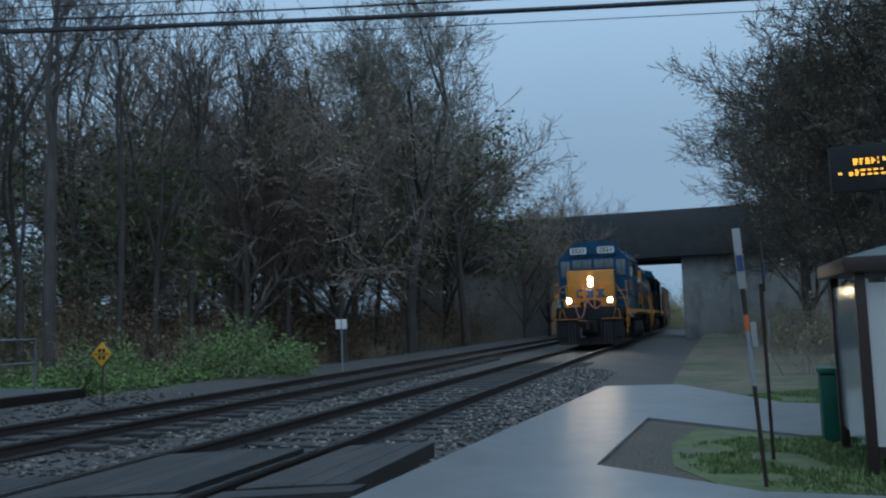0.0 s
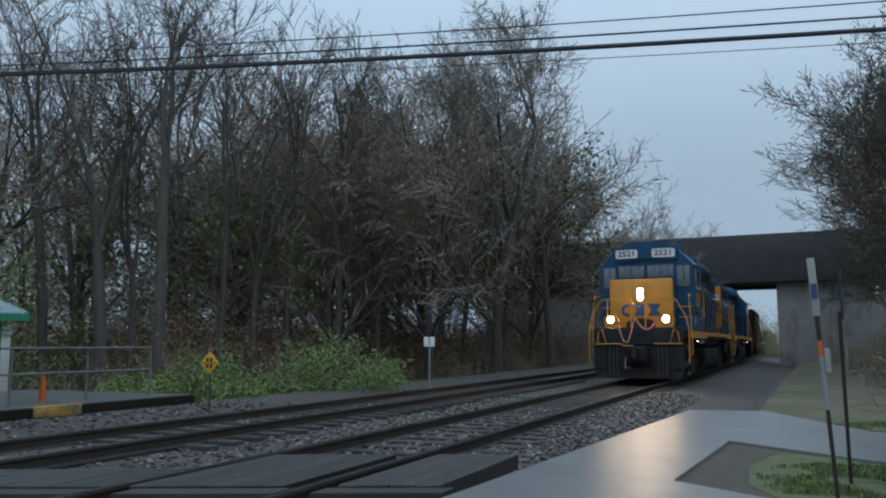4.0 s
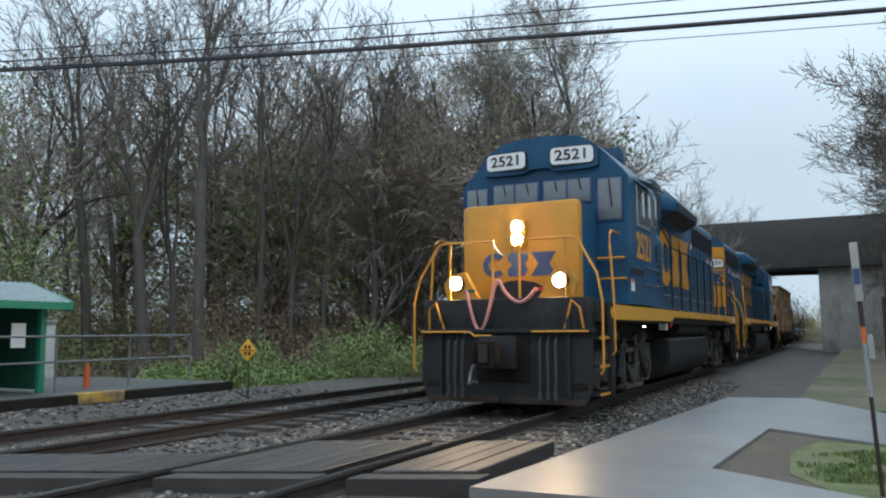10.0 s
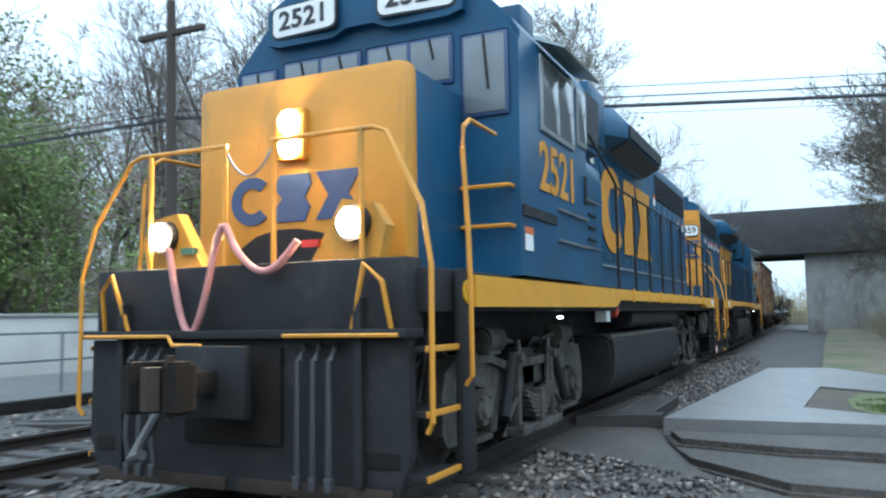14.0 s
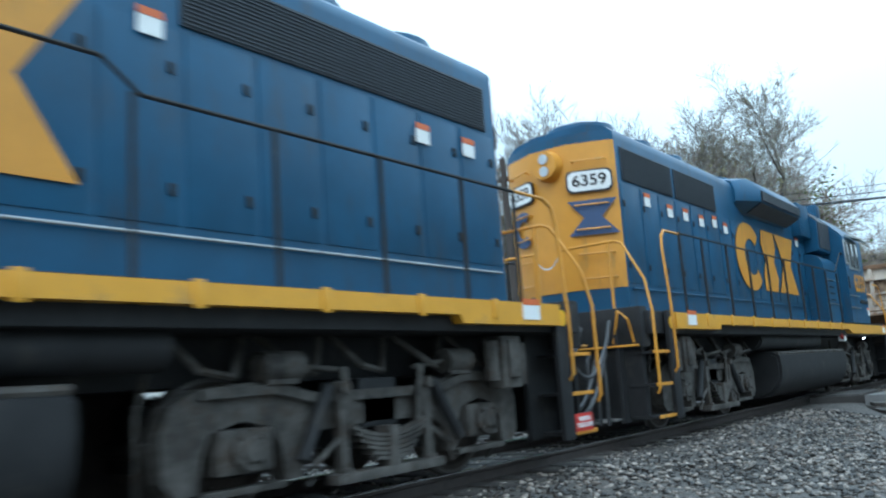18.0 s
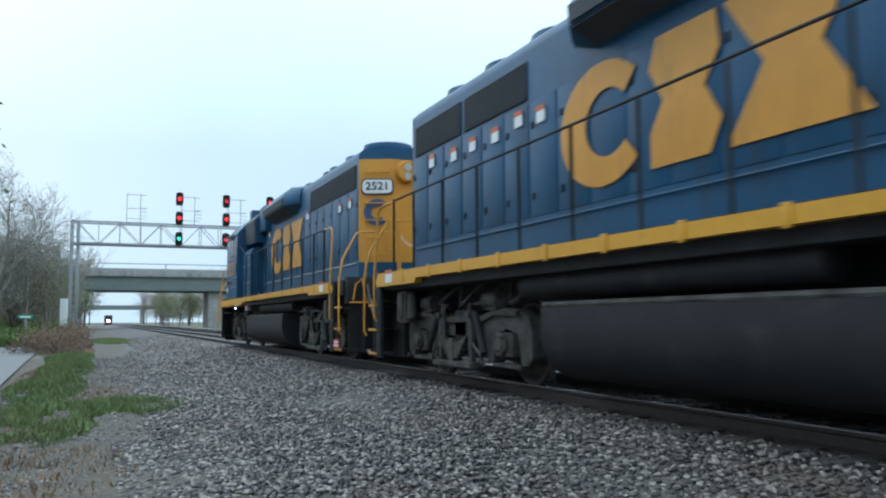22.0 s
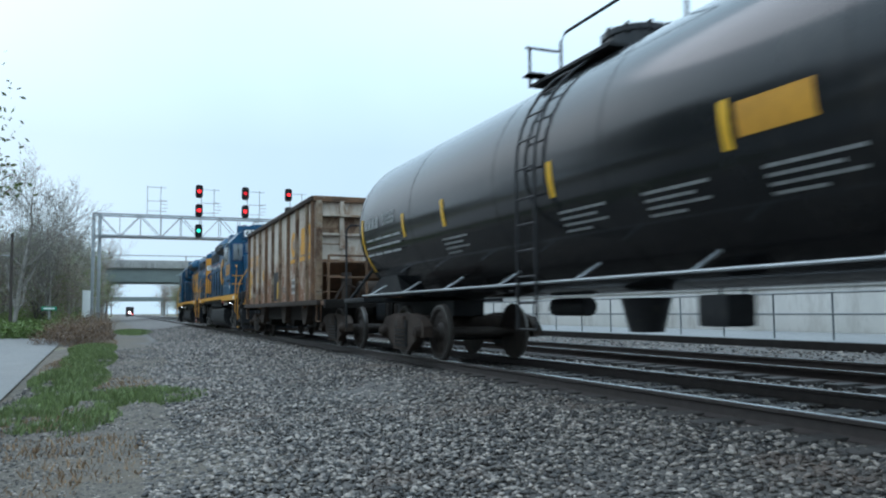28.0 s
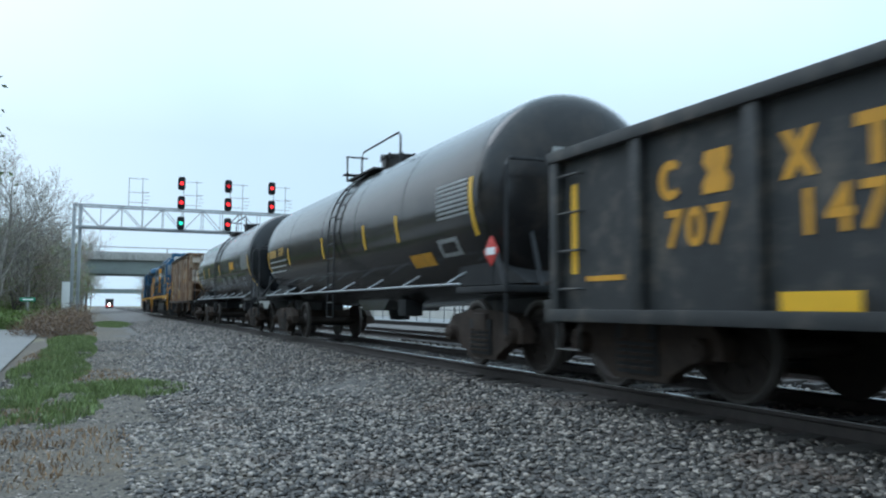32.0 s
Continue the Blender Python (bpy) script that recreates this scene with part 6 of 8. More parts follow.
# ---- gondola ----
def gondola():
    e = empty("gondola_car", pose(0, 0, 0), "sooty black gondola car with yellow stencilled marks", "rail car")
    Y0, Y1 = .9, 16.6
    for sx in (-1, 1):
        side = part("side_sheet", box(B(), *sorted((sx * 1.42, sx * 1.47)), Y0, Y1, .8, 2.3), M_GOND, e, "sooty side sheet")
        for k in range(12):
            y = (.98 + k * 1.345) if sx > 0 else 17.5 - .98 - k * 1.345
            part("rib", box(B(), *sorted((sx * 1.47, sx * 1.56)), y - .07, y + .07, .8, 2.3, .01), M_GOND, side, "black side rib")
        part("top_chord", box(B(), *sorted((sx * 1.38, sx * 1.58)), Y0 - .03, Y1 + .03, 2.3, 2.42, .02), M_GOND, e, "black top rail")
        part("side_sill", box(B(), *sorted((sx * 1.36, sx * 1.57)), Y0, Y1, .68, .8, .01), M_GOND, e)
        part("reflector_strip", box(B(), *sorted((sx * 1.472, sx * 1.478)), 1.2, 1.3, 1.15, 2.05), M_TYEL, side, "yellow reflector strip")
        part("reflector_strip", box(B(), *sorted((sx * 1.562, sx * 1.57)), 3.92, 4.55, .8, .93), M_TYEL, side, "yellow reflector strip")
        part("reflector_strip", box(B(), *sorted((sx * 1.472, sx * 1.478)), 1.45, 2.05, 1.07, 1.12), M_HOPYEL, side, "thin yellow line")
        for k, y in enumerate((2.7, 3.24, 4.02, 4.62)):
            mark(side, sx, y if sx > 0 else 17.5 - y, 1.88, .3, .34, sx * 1.472, M_HOPYEL, k)
        yn = 3.62 if sx > 0 else 17.5 - 3.62
        letters("707", .43, M_HOPYEL, side_text(sx * 1.476, yn - sx * .63, 1.45, sx < 0), side, "number", "yellow stencilled car number", squeeze=.95, space=1.22, bold=.025)
        letters("147", .43, M_HOPYEL, side_text(sx * 1.476, yn + sx * .72, 1.45, sx < 0), side, "number", "yellow stencilled car number", squeeze=.95, space=1.22, bold=.025)
    for d, ye in ((-1, Y0), (1, Y1)):
        part("end_sheet", box(B(), -1.45, 1.45, *sorted((ye, ye - d * .06)), .8, 2.38, .01), M_GOND, e, "sooty end sheet")
        for z in (1.1, 1.55, 2.0):
            part("end_rib", box(B(), -1.45, 1.45, *sorted((ye, ye + d * .09)), z - .05, z + .05, .01), M_GOND, e)
        part("end_sill", box(B(), -1.5, 1.5, *sorted((ye, ye + d * .2)), .66, .9, .01), M_GOND, e)
        coupler(e, .05 if d < 0 else 17.3, d)
        part("stub_sill", box(B(), -.25, .25, *sorted((ye - d * 1.5, ye + d * .5)), .7, .98), M_BLACK, e)
        for sx in (-1, 1):
            for k in range(4):
                part("ladder_rung", pipe(B(), [(sx * 1.48, ye - d * .1, 1.0 + k * .38), (sx * 1.54, ye - d * .12, 1.0 + k * .38), (sx * 1.54, ye - d * .5, 1.0 + k * .38), (sx * 1.48, ye - d * .52, 1.0 + k * .38)], .013, 5), M_GOND, e)
            bm = B()
            pipe(bm, [(sx * 1.52, ye - d * .1, .7), (sx * 1.52, ye - d * .1, .4), (sx * 1.52, ye - d * .5, .4), (sx * 1.52, ye - d * .5, .7)], .018, 5)
            part("stirrup", bm, M_GOND, e)
    part("floor_pan", box(B(), -1.42, 1.42, Y0, Y1, .7, .8), M_GOND, e)
    car_truck(e, 1.75)
    car_truck(e, 15.6)
    return e


GONDOLA = gondola()
CARS.append((GONDOLA, 83.95, False))

# ---- crossing planks ----
def crossing(cx_lo, cx_hi, name):
    e = empty(name, pose(0, 0, 0), "wet wooden plank crossing laid between the rails", "crossing")
    x = cx_lo
    w = .2
    while x + w <= cx_hi + .001:
        near = any(abs(x + w / 2 - (c + s * .7525)) < .12 for c in (0, -3.75) for s in (-1, 1))
        if not near:
            bm = B()
            y0, y1 = 5.25 + .45 * x, (7.3 + .45 * x if x > -.85 else 6.35 + .5 * x)
            dz = random.uniform(-.004, .002)
            vs = [(x, y0, 0), (x + w - .012, y0 + .45 * w, 0), (x + w - .012, y1 + .45 * w, 0), (x, y1, 0)]
            lo = [bm.verts.new((a, b, -.17)) for a, b, c in vs]
            hi = [bm.verts.new((a, b, -.004 + dz)) for a, b, c in vs]
            bm.faces.new(hi)
            bm.faces.new(lo[::-1])
            for q in range(4):
                bm.faces.new((lo[q], lo[(q + 1) % 4], hi[(q + 1) % 4], hi[q]))
            bmesh.ops.bevel(bm, geom=[g for g in bm.edges if all(v.co.z > -.1 for v in g.verts)], offset=.01, segments=1, affect='EDGES')
            part("plank", bm, M_PLANK, e)
        x += w
    # dark strips set before the plank ends, in place of the shade there
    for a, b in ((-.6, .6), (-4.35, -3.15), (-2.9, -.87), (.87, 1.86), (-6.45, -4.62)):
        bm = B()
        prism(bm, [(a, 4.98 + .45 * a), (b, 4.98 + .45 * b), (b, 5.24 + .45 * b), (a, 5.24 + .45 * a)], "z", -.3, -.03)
        part("end_timber", bm, M_TIE, e, "dark strip added for the shade on the plank ends")
    return e


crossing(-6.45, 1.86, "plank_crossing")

# ---- platform shelter ----
sh = empty("platform_shelter", pose(-7.45, 7.5, .19), "small green slatted platform shelter with a metal gable roof", "shelter")
W_, D_, H_ = 1.62, 1.2, 1.55
for x, y in ((0, 0), (-W_, 0), (0, D_), (-W_, D_)):
    part("post", box(B(), x - .05, x + .05, y - .05, y + .05, 0, H_ + .05, .005), M_GREEN, sh, "green timber post")
for k in range(14):
    part("slat", box(B(), -W_ + .06 + k * .12, -W_ + .15 + k * .12, -.04, -.01, .06, 1.2, .004), M_GREEN, sh)
part("top_rail", box(B(), -W_, 0, -.06, .0, 1.2, 1.32, .005), M_GREEN, sh)
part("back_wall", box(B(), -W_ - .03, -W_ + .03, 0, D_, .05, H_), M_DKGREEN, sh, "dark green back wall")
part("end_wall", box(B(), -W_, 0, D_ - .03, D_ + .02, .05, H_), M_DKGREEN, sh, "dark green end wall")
part("bench", box(B(), -W_ + .1, -W_ + .5, .2, D_ - .2, .38, .44, .01), M_DKGREEN, sh)
for sx in (0, 1):
    bm = B()
    x0, x1 = (-W_ / 2, .32) if sx else (-W_ / 2, -W_ - .32)
    prism(bm, [(x0, 1.86), (x1, 1.5), (x1, 1.46), (x0, 1.82)], "y", -.4, D_ + .3)
    rp = part("roof_panel", bm, M_TIN, sh, "corrugated grey-green metal roof")
    for k in range(17):
        y = -.38 + k * (D_ + .66) / 16
        part("rib", pipe(B(), [(x0, y, 1.87), (x1, y, 1.51)], .014, 5), M_TIN, rp)
    for y in (-.42, D_ + .32):
        bm = B()
        prism(bm, [(x0, 1.88), (x1, 1.52), (x1, 1.4), (x0, 1.76)], "y", y - .02, y + .02)
        part("barge_board", bm, M_GREEN, sh, "green barge board")
    part("fascia", box(B(), *sorted((x1 - .02, x1 + .02)), -.42, D_ + .32, 1.38, 1.5), M_GREEN, sh)
part("gable", prism(B(), [(-W_, 1.5), (0, 1.5), (-W_ / 2, 1.82)], "y", -.02, .01), M_DKGREEN, sh, "dark gable")
part("notice", box(B(), -.55, -.35, -.065, -.05, .85, 1.15), M_WHITE, sh, "white notice")
part("notice", box(B(), -.01, .01, D_ - .55, D_ - .3, .75, 1.15), M_WHITE, sh, "white notice")

# ---- poles and wires ----
pole = empty("utility_pole", pose(-7.78, 7.3, .2), "dark wooden utility pole with a crossarm", "utility pole")
part("shaft", rod(B(), (0, 0, 0), (-.12, 0, 7.6), .13, .09, 12), M_POLE, pole)
part("crossarm", box(B(), -.95, .75, -.06, .06, 6.85, 6.97, .01), M_POLE, pole)
for x in (-.85, -.4, .3, .65):
    part("insulator", rod(B(), (x, 0, 6.97), (x, 0, 7.1), .03, .02), M_WHITE, pole)


def wire(a, b, sag, r):
    a, b = Vector(a), Vector(b)
    pts = [a.lerp(b, k / 20) - Vector((0, 0, sag * (1 - (2 * k / 20 - 1) ** 2))) for k in range(21)]
    return thing("overhead_wire", pipe(B(), pts, r, 5), M_WIRE, "thin black overhead cable from the wooden pole", "wire", "overhead cables")


for dz, dy, r, sag in ((0, 0, .022, .25), (.05, .03, .016, .27), (.19, .1, .012, .25), (.38, .15, .008, .25), (-.1, .1, .005, .25)):
    wire((-7.8, 7.4 + dy, 5.35 + dz), (20, 11.0 + dy, 4.1 + dz), sag, r)
    wire((-7.8, 7.4 + dy, 5.35 + dz), (-40, 3.0 + dy, 4.6 + dz), sag, r)
p2_ = empty("utility_pole", pose(20, 11.1, -.4), "dark wooden utility pole with a crossarm", "utility pole")
part("shaft", rod(B(), (0, 0, 0), (0, 0, 7.6), .13, .09, 12), M_POLE, p2_)
part("crossarm", box(B(), -.06, .06, -.9, .9, 6.3, 6.42, .01), M_POLE, p2_)
p3_ = empty("utility_pole", pose(-40, 3, -.4), "dark wooden utility pole with a crossarm", "utility pole")
part("shaft", rod(B(), (0, 0, 0), (0, 0, 7.2), .13, .09, 12), M_POLE, p3_)

# ---- small things by the far track ----
sg = empty("warning_sign", pose(-5.6, 11.75, -.3), "yellow diamond track warning sign on a thin post", "sign")
part("post", rod(B(), (0, 0, 0), (0, 0, .9), .018), M_POLE, sg)
bm = B()
obox(bm, (0, -.03, 1.13), (.3, .012, .3), (0, 45, 0), .004)
part("panel", bm, M_DIAMOND, sg, "yellow diamond panel")
for z in (1.19, 1.07):
    for k in (-1, 1):
        part("mark", box(B(), k * .045 - .03, k * .045 + .03, -.04, -.037, z - .035, z + .035), M_INK, sg, "black mark")
part("dividing_line", box(B(), -.17, .17, -.04, -.037, 1.122, 1.138), M_INK, sg, "black line")
bo = empty("bollard", pose(-7.6, 9.75, .2), "short orange plastic bollard on the platform", "bollard")
part("body", rod(B(), (0, 0, 0), (0, 0, .38), .06, .05, 12), M_ORANGE, bo)
part("cap", rod(B(), (0, 0, .38), (0, 0, .46), .03, .02, 10), M_ORANGE, bo)
ws = empty("track_sign", pose(-4.9, 20.0, -.25), "small white board on a post beside the far track", "sign")
part("post", rod(B(), (0, 0, 0), (0, 0, 1.5), .02), M_GALV, ws)
for k in (-1, 1):
    part("panel", box(B(), k * .09 - .075, k * .09 + .075, -.03, -.02, 1.35, 1.62, .004), M_WHITE, ws, "white panel")

# ---- near side: marker posts, glazed shelter, display, bin ----
for (x, y), lean, turn in (((4.78, 6.55), -3, 0), ((4.92, 7.7), -1, 68)):
    mp_ = empty("marker_post", pose(x, y, -.05, 0, lean, turn), "thin white and orange marker post standing in the grass", "marker post", "posts beside the path")
    part("shaft", rod(B(), (0, 0, 0), (0, 0, .72), .016, seg=10), M_BROWN, mp_, "dark lower shaft")
    part("middle_shaft", rod(B(), (0, 0, .72), (0, 0, 1.12), .016, seg=10), M_GALV if turn == 0 else M_BROWN, mp_, "middle shaft")
    part("band", rod(B(), (0, 0, 1.12), (0, 0, 1.24), .017, seg=10), M_ORANGE if turn == 0 else M_BROWN, mp_, "band")
    part("upper_shaft", rod(B(), (0, 0, 1.24), (0, 0, 1.5), .018, seg=10), M_BROWN, mp_)
    part("panel", box(B(), -.028, .028, -.03, -.022, 1.43, 1.88, .004), M_CONC if turn == 0 else M_BROWN, mp_, "narrow marker panel")
    part("emblem", box(B(), -.022, .022, -.035, -.031, 1.56, 1.68), M_LOGOBLUE, mp_)
    part("reflector", box(B(), .02, .06, -.03, -.022, 1.0, 1.18, .004), M_CONC, mp_)
bs = empty("glazed_shelter", pose(5.56, 7.0, -.02), "dark bronze framed shelter with pale panels beside the path", "shelter")
for x, y in ((0, 0), (0, 1.2), (2.4, 0), (2.4, 1.2), (1.2, 0)):
    part("post", box(B(), x - .035, x + .035, y - .035, y + .035, 0, 1.5, .005), M_BROWN, bs, "dark bronze post")
part("end_panel", box(B(), -.01, .01, .04, 1.16, .2, 1.42), M_PANE, bs, "clear end panel")
part("front_panel", box(B(), .04, 1.16, -.01, .01, .2, 1.42), M_WALL, bs, "pale grey panel")
part("front_panel", box(B(), 1.24, 2.36, -.01, .01, .2, 1.42), M_WALL, bs, "pale grey panel")
part("back_panel", box(B(), .04, 2.36, 1.19, 1.21, .2, 1.42), M_PANE, bs, "clear back panel")
part("cornice", box(B(), -.12, 2.52, -.12, 1.32, 1.5, 1.62, .015), M_BROWN, bs, "dark roof edge")
part("roof", prism(B(), [(-.1, 1.62), (2.5, 1.62), (1.6, 1.85), (.8, 1.85)], "y", -.1, 1.3), M_TIN, bs, "pale domed roof")
part("sill", box(B(), .04, 2.36, -.02, .02, .12, .2), M_BROWN, bs)
ld = empty("display_board", pose(6.70, 14.45, -.1), "black board with amber dot display on a tall post", "display")
part("post", box(B(), .9, 1.02, -.06, .06, 0, 3.2), M_BLACK, ld)
part("case", box(B(), -.15, 2.2, -.1, .1, 3.2, 3.95, .02), M_BLACK, ld, "black display case")
random.seed(5)
for z, x0 in ((3.68, .18), (3.5, -.05)):
    x = x0
    while x < 2.0:
        w = random.choice((.05, .06, .07))
        for j in range(3):
            if random.random() < .8:
                part("light_mark", box(B(), x, x + w * random.choice((.5, .8, 1)), -.107, -.101, z - .048 + j * .035, z - .024 + j * .035), M_LED, ld, "amber glowing mark")
        x += w + random.choice((.025, .025, .03, .1))
bi = empty("litter_bin", pose(5.54, 8.7, -.02), "tall green bin beside the shelter", "bin")
part("body", box(B(), -.1, .1, -.1, .1, 0, .62, .03), M_DKGREEN, bi)
part("lid", box(B(), -.11, .11, -.11, .11, .62, .68, .02), M_DKGREEN, bi)

# ---- signal gantry ----
ga = empty("signal_gantry", pose(0, -80, 0), "galvanised lattice signal bridge with red and green signals", "signal gantry")
for x in (7.3, 7.75):
    part("leg", box(B(), x - .12, x + .12, -.12, .12, -.4, 8.6, .01), M_GALV, ga, "steel leg")
for k in range(14):
    part("rung", rod(B(), (7.42, 0, .2 + k * .6), (7.64, 0, .2 + k * .6), .025, seg=5), M_GALV, ga)
part("base_box", box(B(), 7.85, 8.4, -.3, .3, -.4, 2.6, .02), M_WHITE, ga, "pale relay cabinet")
part("leg", box(B(), -17.2, -16.9, -.12, .12, -.4, 8.6, .01), M_GALV, ga, "steel leg")
for z in (6.85, 8.55):
    for y in (-.7, .7):
        part("chord", box(B(), -17.2, 7.8, y - .06, y + .06, z - .06, z + .06), M_GALV, ga, "steel chord")
n = 16
for k in range(n):
    x0, x1 = 7.4 - k * 24.4 / n, 7.4 - (k + 1) * 24.4 / n
    for y in (-.7, .7):
        part("lattice_bar", rod(B(), (x0, y, 6.85), (x0, y, 8.55), .03, seg=5), M_GALV, ga)
        part("lattice_bar", rod(B(), (x0, y, 6.85) if k % 2 else (x0, y, 8.55), (x1, y, 8.55) if k % 2 else (x1, y, 6.85), .03, seg=5), M_GALV, ga)
part("walk_grid", box(B(), -17.2, 7.4, -.6, .6, 6.92, 6.95), M_GALV, ga)


def signal_head(x, z, lens):
    h = part("signal_head", obox(B(), (x, .95, z), (.55, .12, 1.05), bevel=.2), M_BLACK, ga, "black signal backboard")
    part("lamp_hood", rod(B(), (x, 1.0, z), (x, 1.28, z), .17, .17, 14, caps=False), M_BLACK, h)
    part("lens", rod(B(), (x, 1.02, z), (x, 1.06, z), .15, seg=16), lens, h, "glowing signal lens")


for x, lamps in ((0.0, ((10.6, M_SIGRED), (9.05, M_SIGRED), (7.4, M_SIGGREEN))), (-3.65, ((10.6, M_SIGDIM), (9.1, M_SIGRED), (7.45, M_SIGRED))), (-7.2, ((10.65, M_SIGRED), (9.1, M_SIGRED)))):
    for z, l in lamps:
        signal_head(x, z, l)
for x in (3.4, -.7, -4.35, -7.9):
    bm = B()
    for dx in (-.5, .5):
        rod(bm, (x + dx, .7, 8.5), (x + dx, .7, 10.9), .03, seg=5)
    for z in (8.9, 9.7, 10.8):
        rod(bm, (x - .9, .7, z), (x + .5, .7, z), .025, seg=5)
    for z in (9.1, 9.4, 9.7):
        rod(bm, (x - 1.0, 1.1, z), (x - .5, 1.1, z), .02, seg=5)
    part("ladder_frame", bm, M_GALV, ga, "grey service frame")

# far oncoming lamp low over the other track
fl = empty("distant_train", pose(2.0, -335, -.46), "far approaching train with a bright headlamp", "train")
part("nose", box(B(), -1.4, 1.4, -6, 0, 0, 3.8, .3), M_BLACK, fl)
part("lens", rod(B(), (0, .01, 1.75), (0, .03, 1.75), .35, seg=12), M_FARLAMP, fl, "bright headlamp")
for k in (-1, 1):
    part("lens", rod(B(), (k * .9, .01, 1.1), (k * .9, .03, 1.1), .15, seg=12), M_SIGRED, fl, "reddish lamp")


# pole and small sign beside the side road
rp_ = empty("utility_pole", pose(12.1, -69.5, -.45), "short dark wooden pole among the roadside trees", "utility pole")
part("shaft", rod(B(), (0, 0, 0), (.05, 0, 6.4), .1, .08, 10), M_POLE, rp_)
part("bracket", rod(B(), (0, 0, 4.9), (.6, .1, 5.0), .03, seg=6), M_GALV, rp_)
ss_ = empty("street_sign", pose(10.0, -70.5, -.45), "small pale green road sign on a thin post", "sign")
part("post", rod(B(), (0, 0, 0), (0, 0, 1.7), .03, seg=8), M_GALV, ss_)
part("panel", box(B(), -.45, .45, .03, .045, 1.5, 1.75, .004), M_GREEN, ss_, "green panel")
part("mark", box(B(), -.32, .32, .046, .05, 1.58, 1.67), M_WHITE, ss_, "white writing as a bar")
# ---- vehicles on the highway bridge ----
tk = empty("lorry", pose(58, -162, 10.0), "white box lorry with brown panel on the highway bridge", "lorry")
part("box_body", box(B(), .2, 7.0, -1.2, 1.2, .9, 3.6, .05), M_WHITE, tk, "white box body")
part("side_panel", box(B(), 3.2, 6.8, 1.2, 1.22, 1.1, 3.5), M_RUST, tk, "brown round picture panel as a plain patch")
part("side_stripe", box(B(), .4, 3.0, 1.2, 1.22, 1.2, 1.9), M_LOGOBLUE, tk, "blue swoosh as a plain bar")
part("cab", box(B(), -1.9, .1, -1.15, 1.15, .5, 2.7, .15), M_WHITE, tk, "white cab")
part("window", box(B(), -1.2, -.3, 1.15, 1.17, 1.7, 2.4), M_WINDOW, tk)
for x in (-1.0, 4.6, 5.8):
    part("wheel", rod(B(), (x, -1.15, .48), (x, 1.15, .48), .48, seg=16), M_BLACK, tk)
ca = empty("car", pose(58, -162, 10.0), "grey saloon car on the highway bridge", "car")
part("body", prism(B(), [(-2.2, .3), (2.2, .3), (2.2, .85), (1.3, .95), (.6, 1.45), (-.9, 1.45), (-1.6, .98), (-2.2, .85)], "y", -.85, .85), M_GALV, ca, "silver grey body")
part("side_window", prism(B(), [(-1.3, 1.0), (1.0, 1.0), (.5, 1.38), (-.85, 1.38)], "y", .85, .865), M_WINDOW, ca)
for x in (-1.35, 1.4):
    part("wheel", rod(B(), (x, -.87, .32), (x, .87, .32), .32, seg=16), M_BLACK, ca)


# ---- trees ----
def grow(seed, height, spread, levels, lean=0.0, fork=0.3, droop=0.0, density=1.0, base_r=None):
    """Branch segments (start, end, radius, radius) of a leafless tree, and the tips of its twigs."""
    rng = random.Random(seed)
    segs, tips = [], []

    def branch(p, d, length, r, level):
        n = 5 if level == 0 else 4 if level == 1 else 3
        step = length / n
        for k in range(n):
            t = (k + 1) / n
            d = (d + Vector((rng.gauss(0, 1), rng.gauss(0, 1), rng.gauss(0, .6))) * (.05 if level == 0 else .16) + Vector((0, 0, .07 if level else 0))).normalized()
            q = p + d * step
            r1 = r * (1 - .62 / n) if level else r * (1 - .5 / n)
            segs.append((p, q, r, r1, level))
            p, r = q, r1
            if level < levels:
                count = 0
                if level == 0:
                    count = 0 if t < fork else int(2 * density + rng.random())
                else:
                    count = int(1.55 * density + rng.random())
                for c in range(count):
                    a = rng.uniform(0, 2 * math.pi)
                    side = d.orthogonal().normalized()
                    side.rotate(Matrix.Rotation(a, 3, d))
                    ang = radians(rng.uniform(28, 58) * spread)
                    nd = (d * math.cos(ang) + side * math.sin(ang)).normalized()
                    branch(p, nd, length * rng.uniform(.42, .66) * (1.12 - .45 * t if level == 0 else 1), r * rng.uniform(.42, .6), level + 1)
        if level >= levels - 1:
            tips.append((p, d))
    branch(Vector((0, 0, -.1)), Vector((lean, 0, 1)).normalized(), height * .62, base_r or height * .014, 0)
    return segs, tips


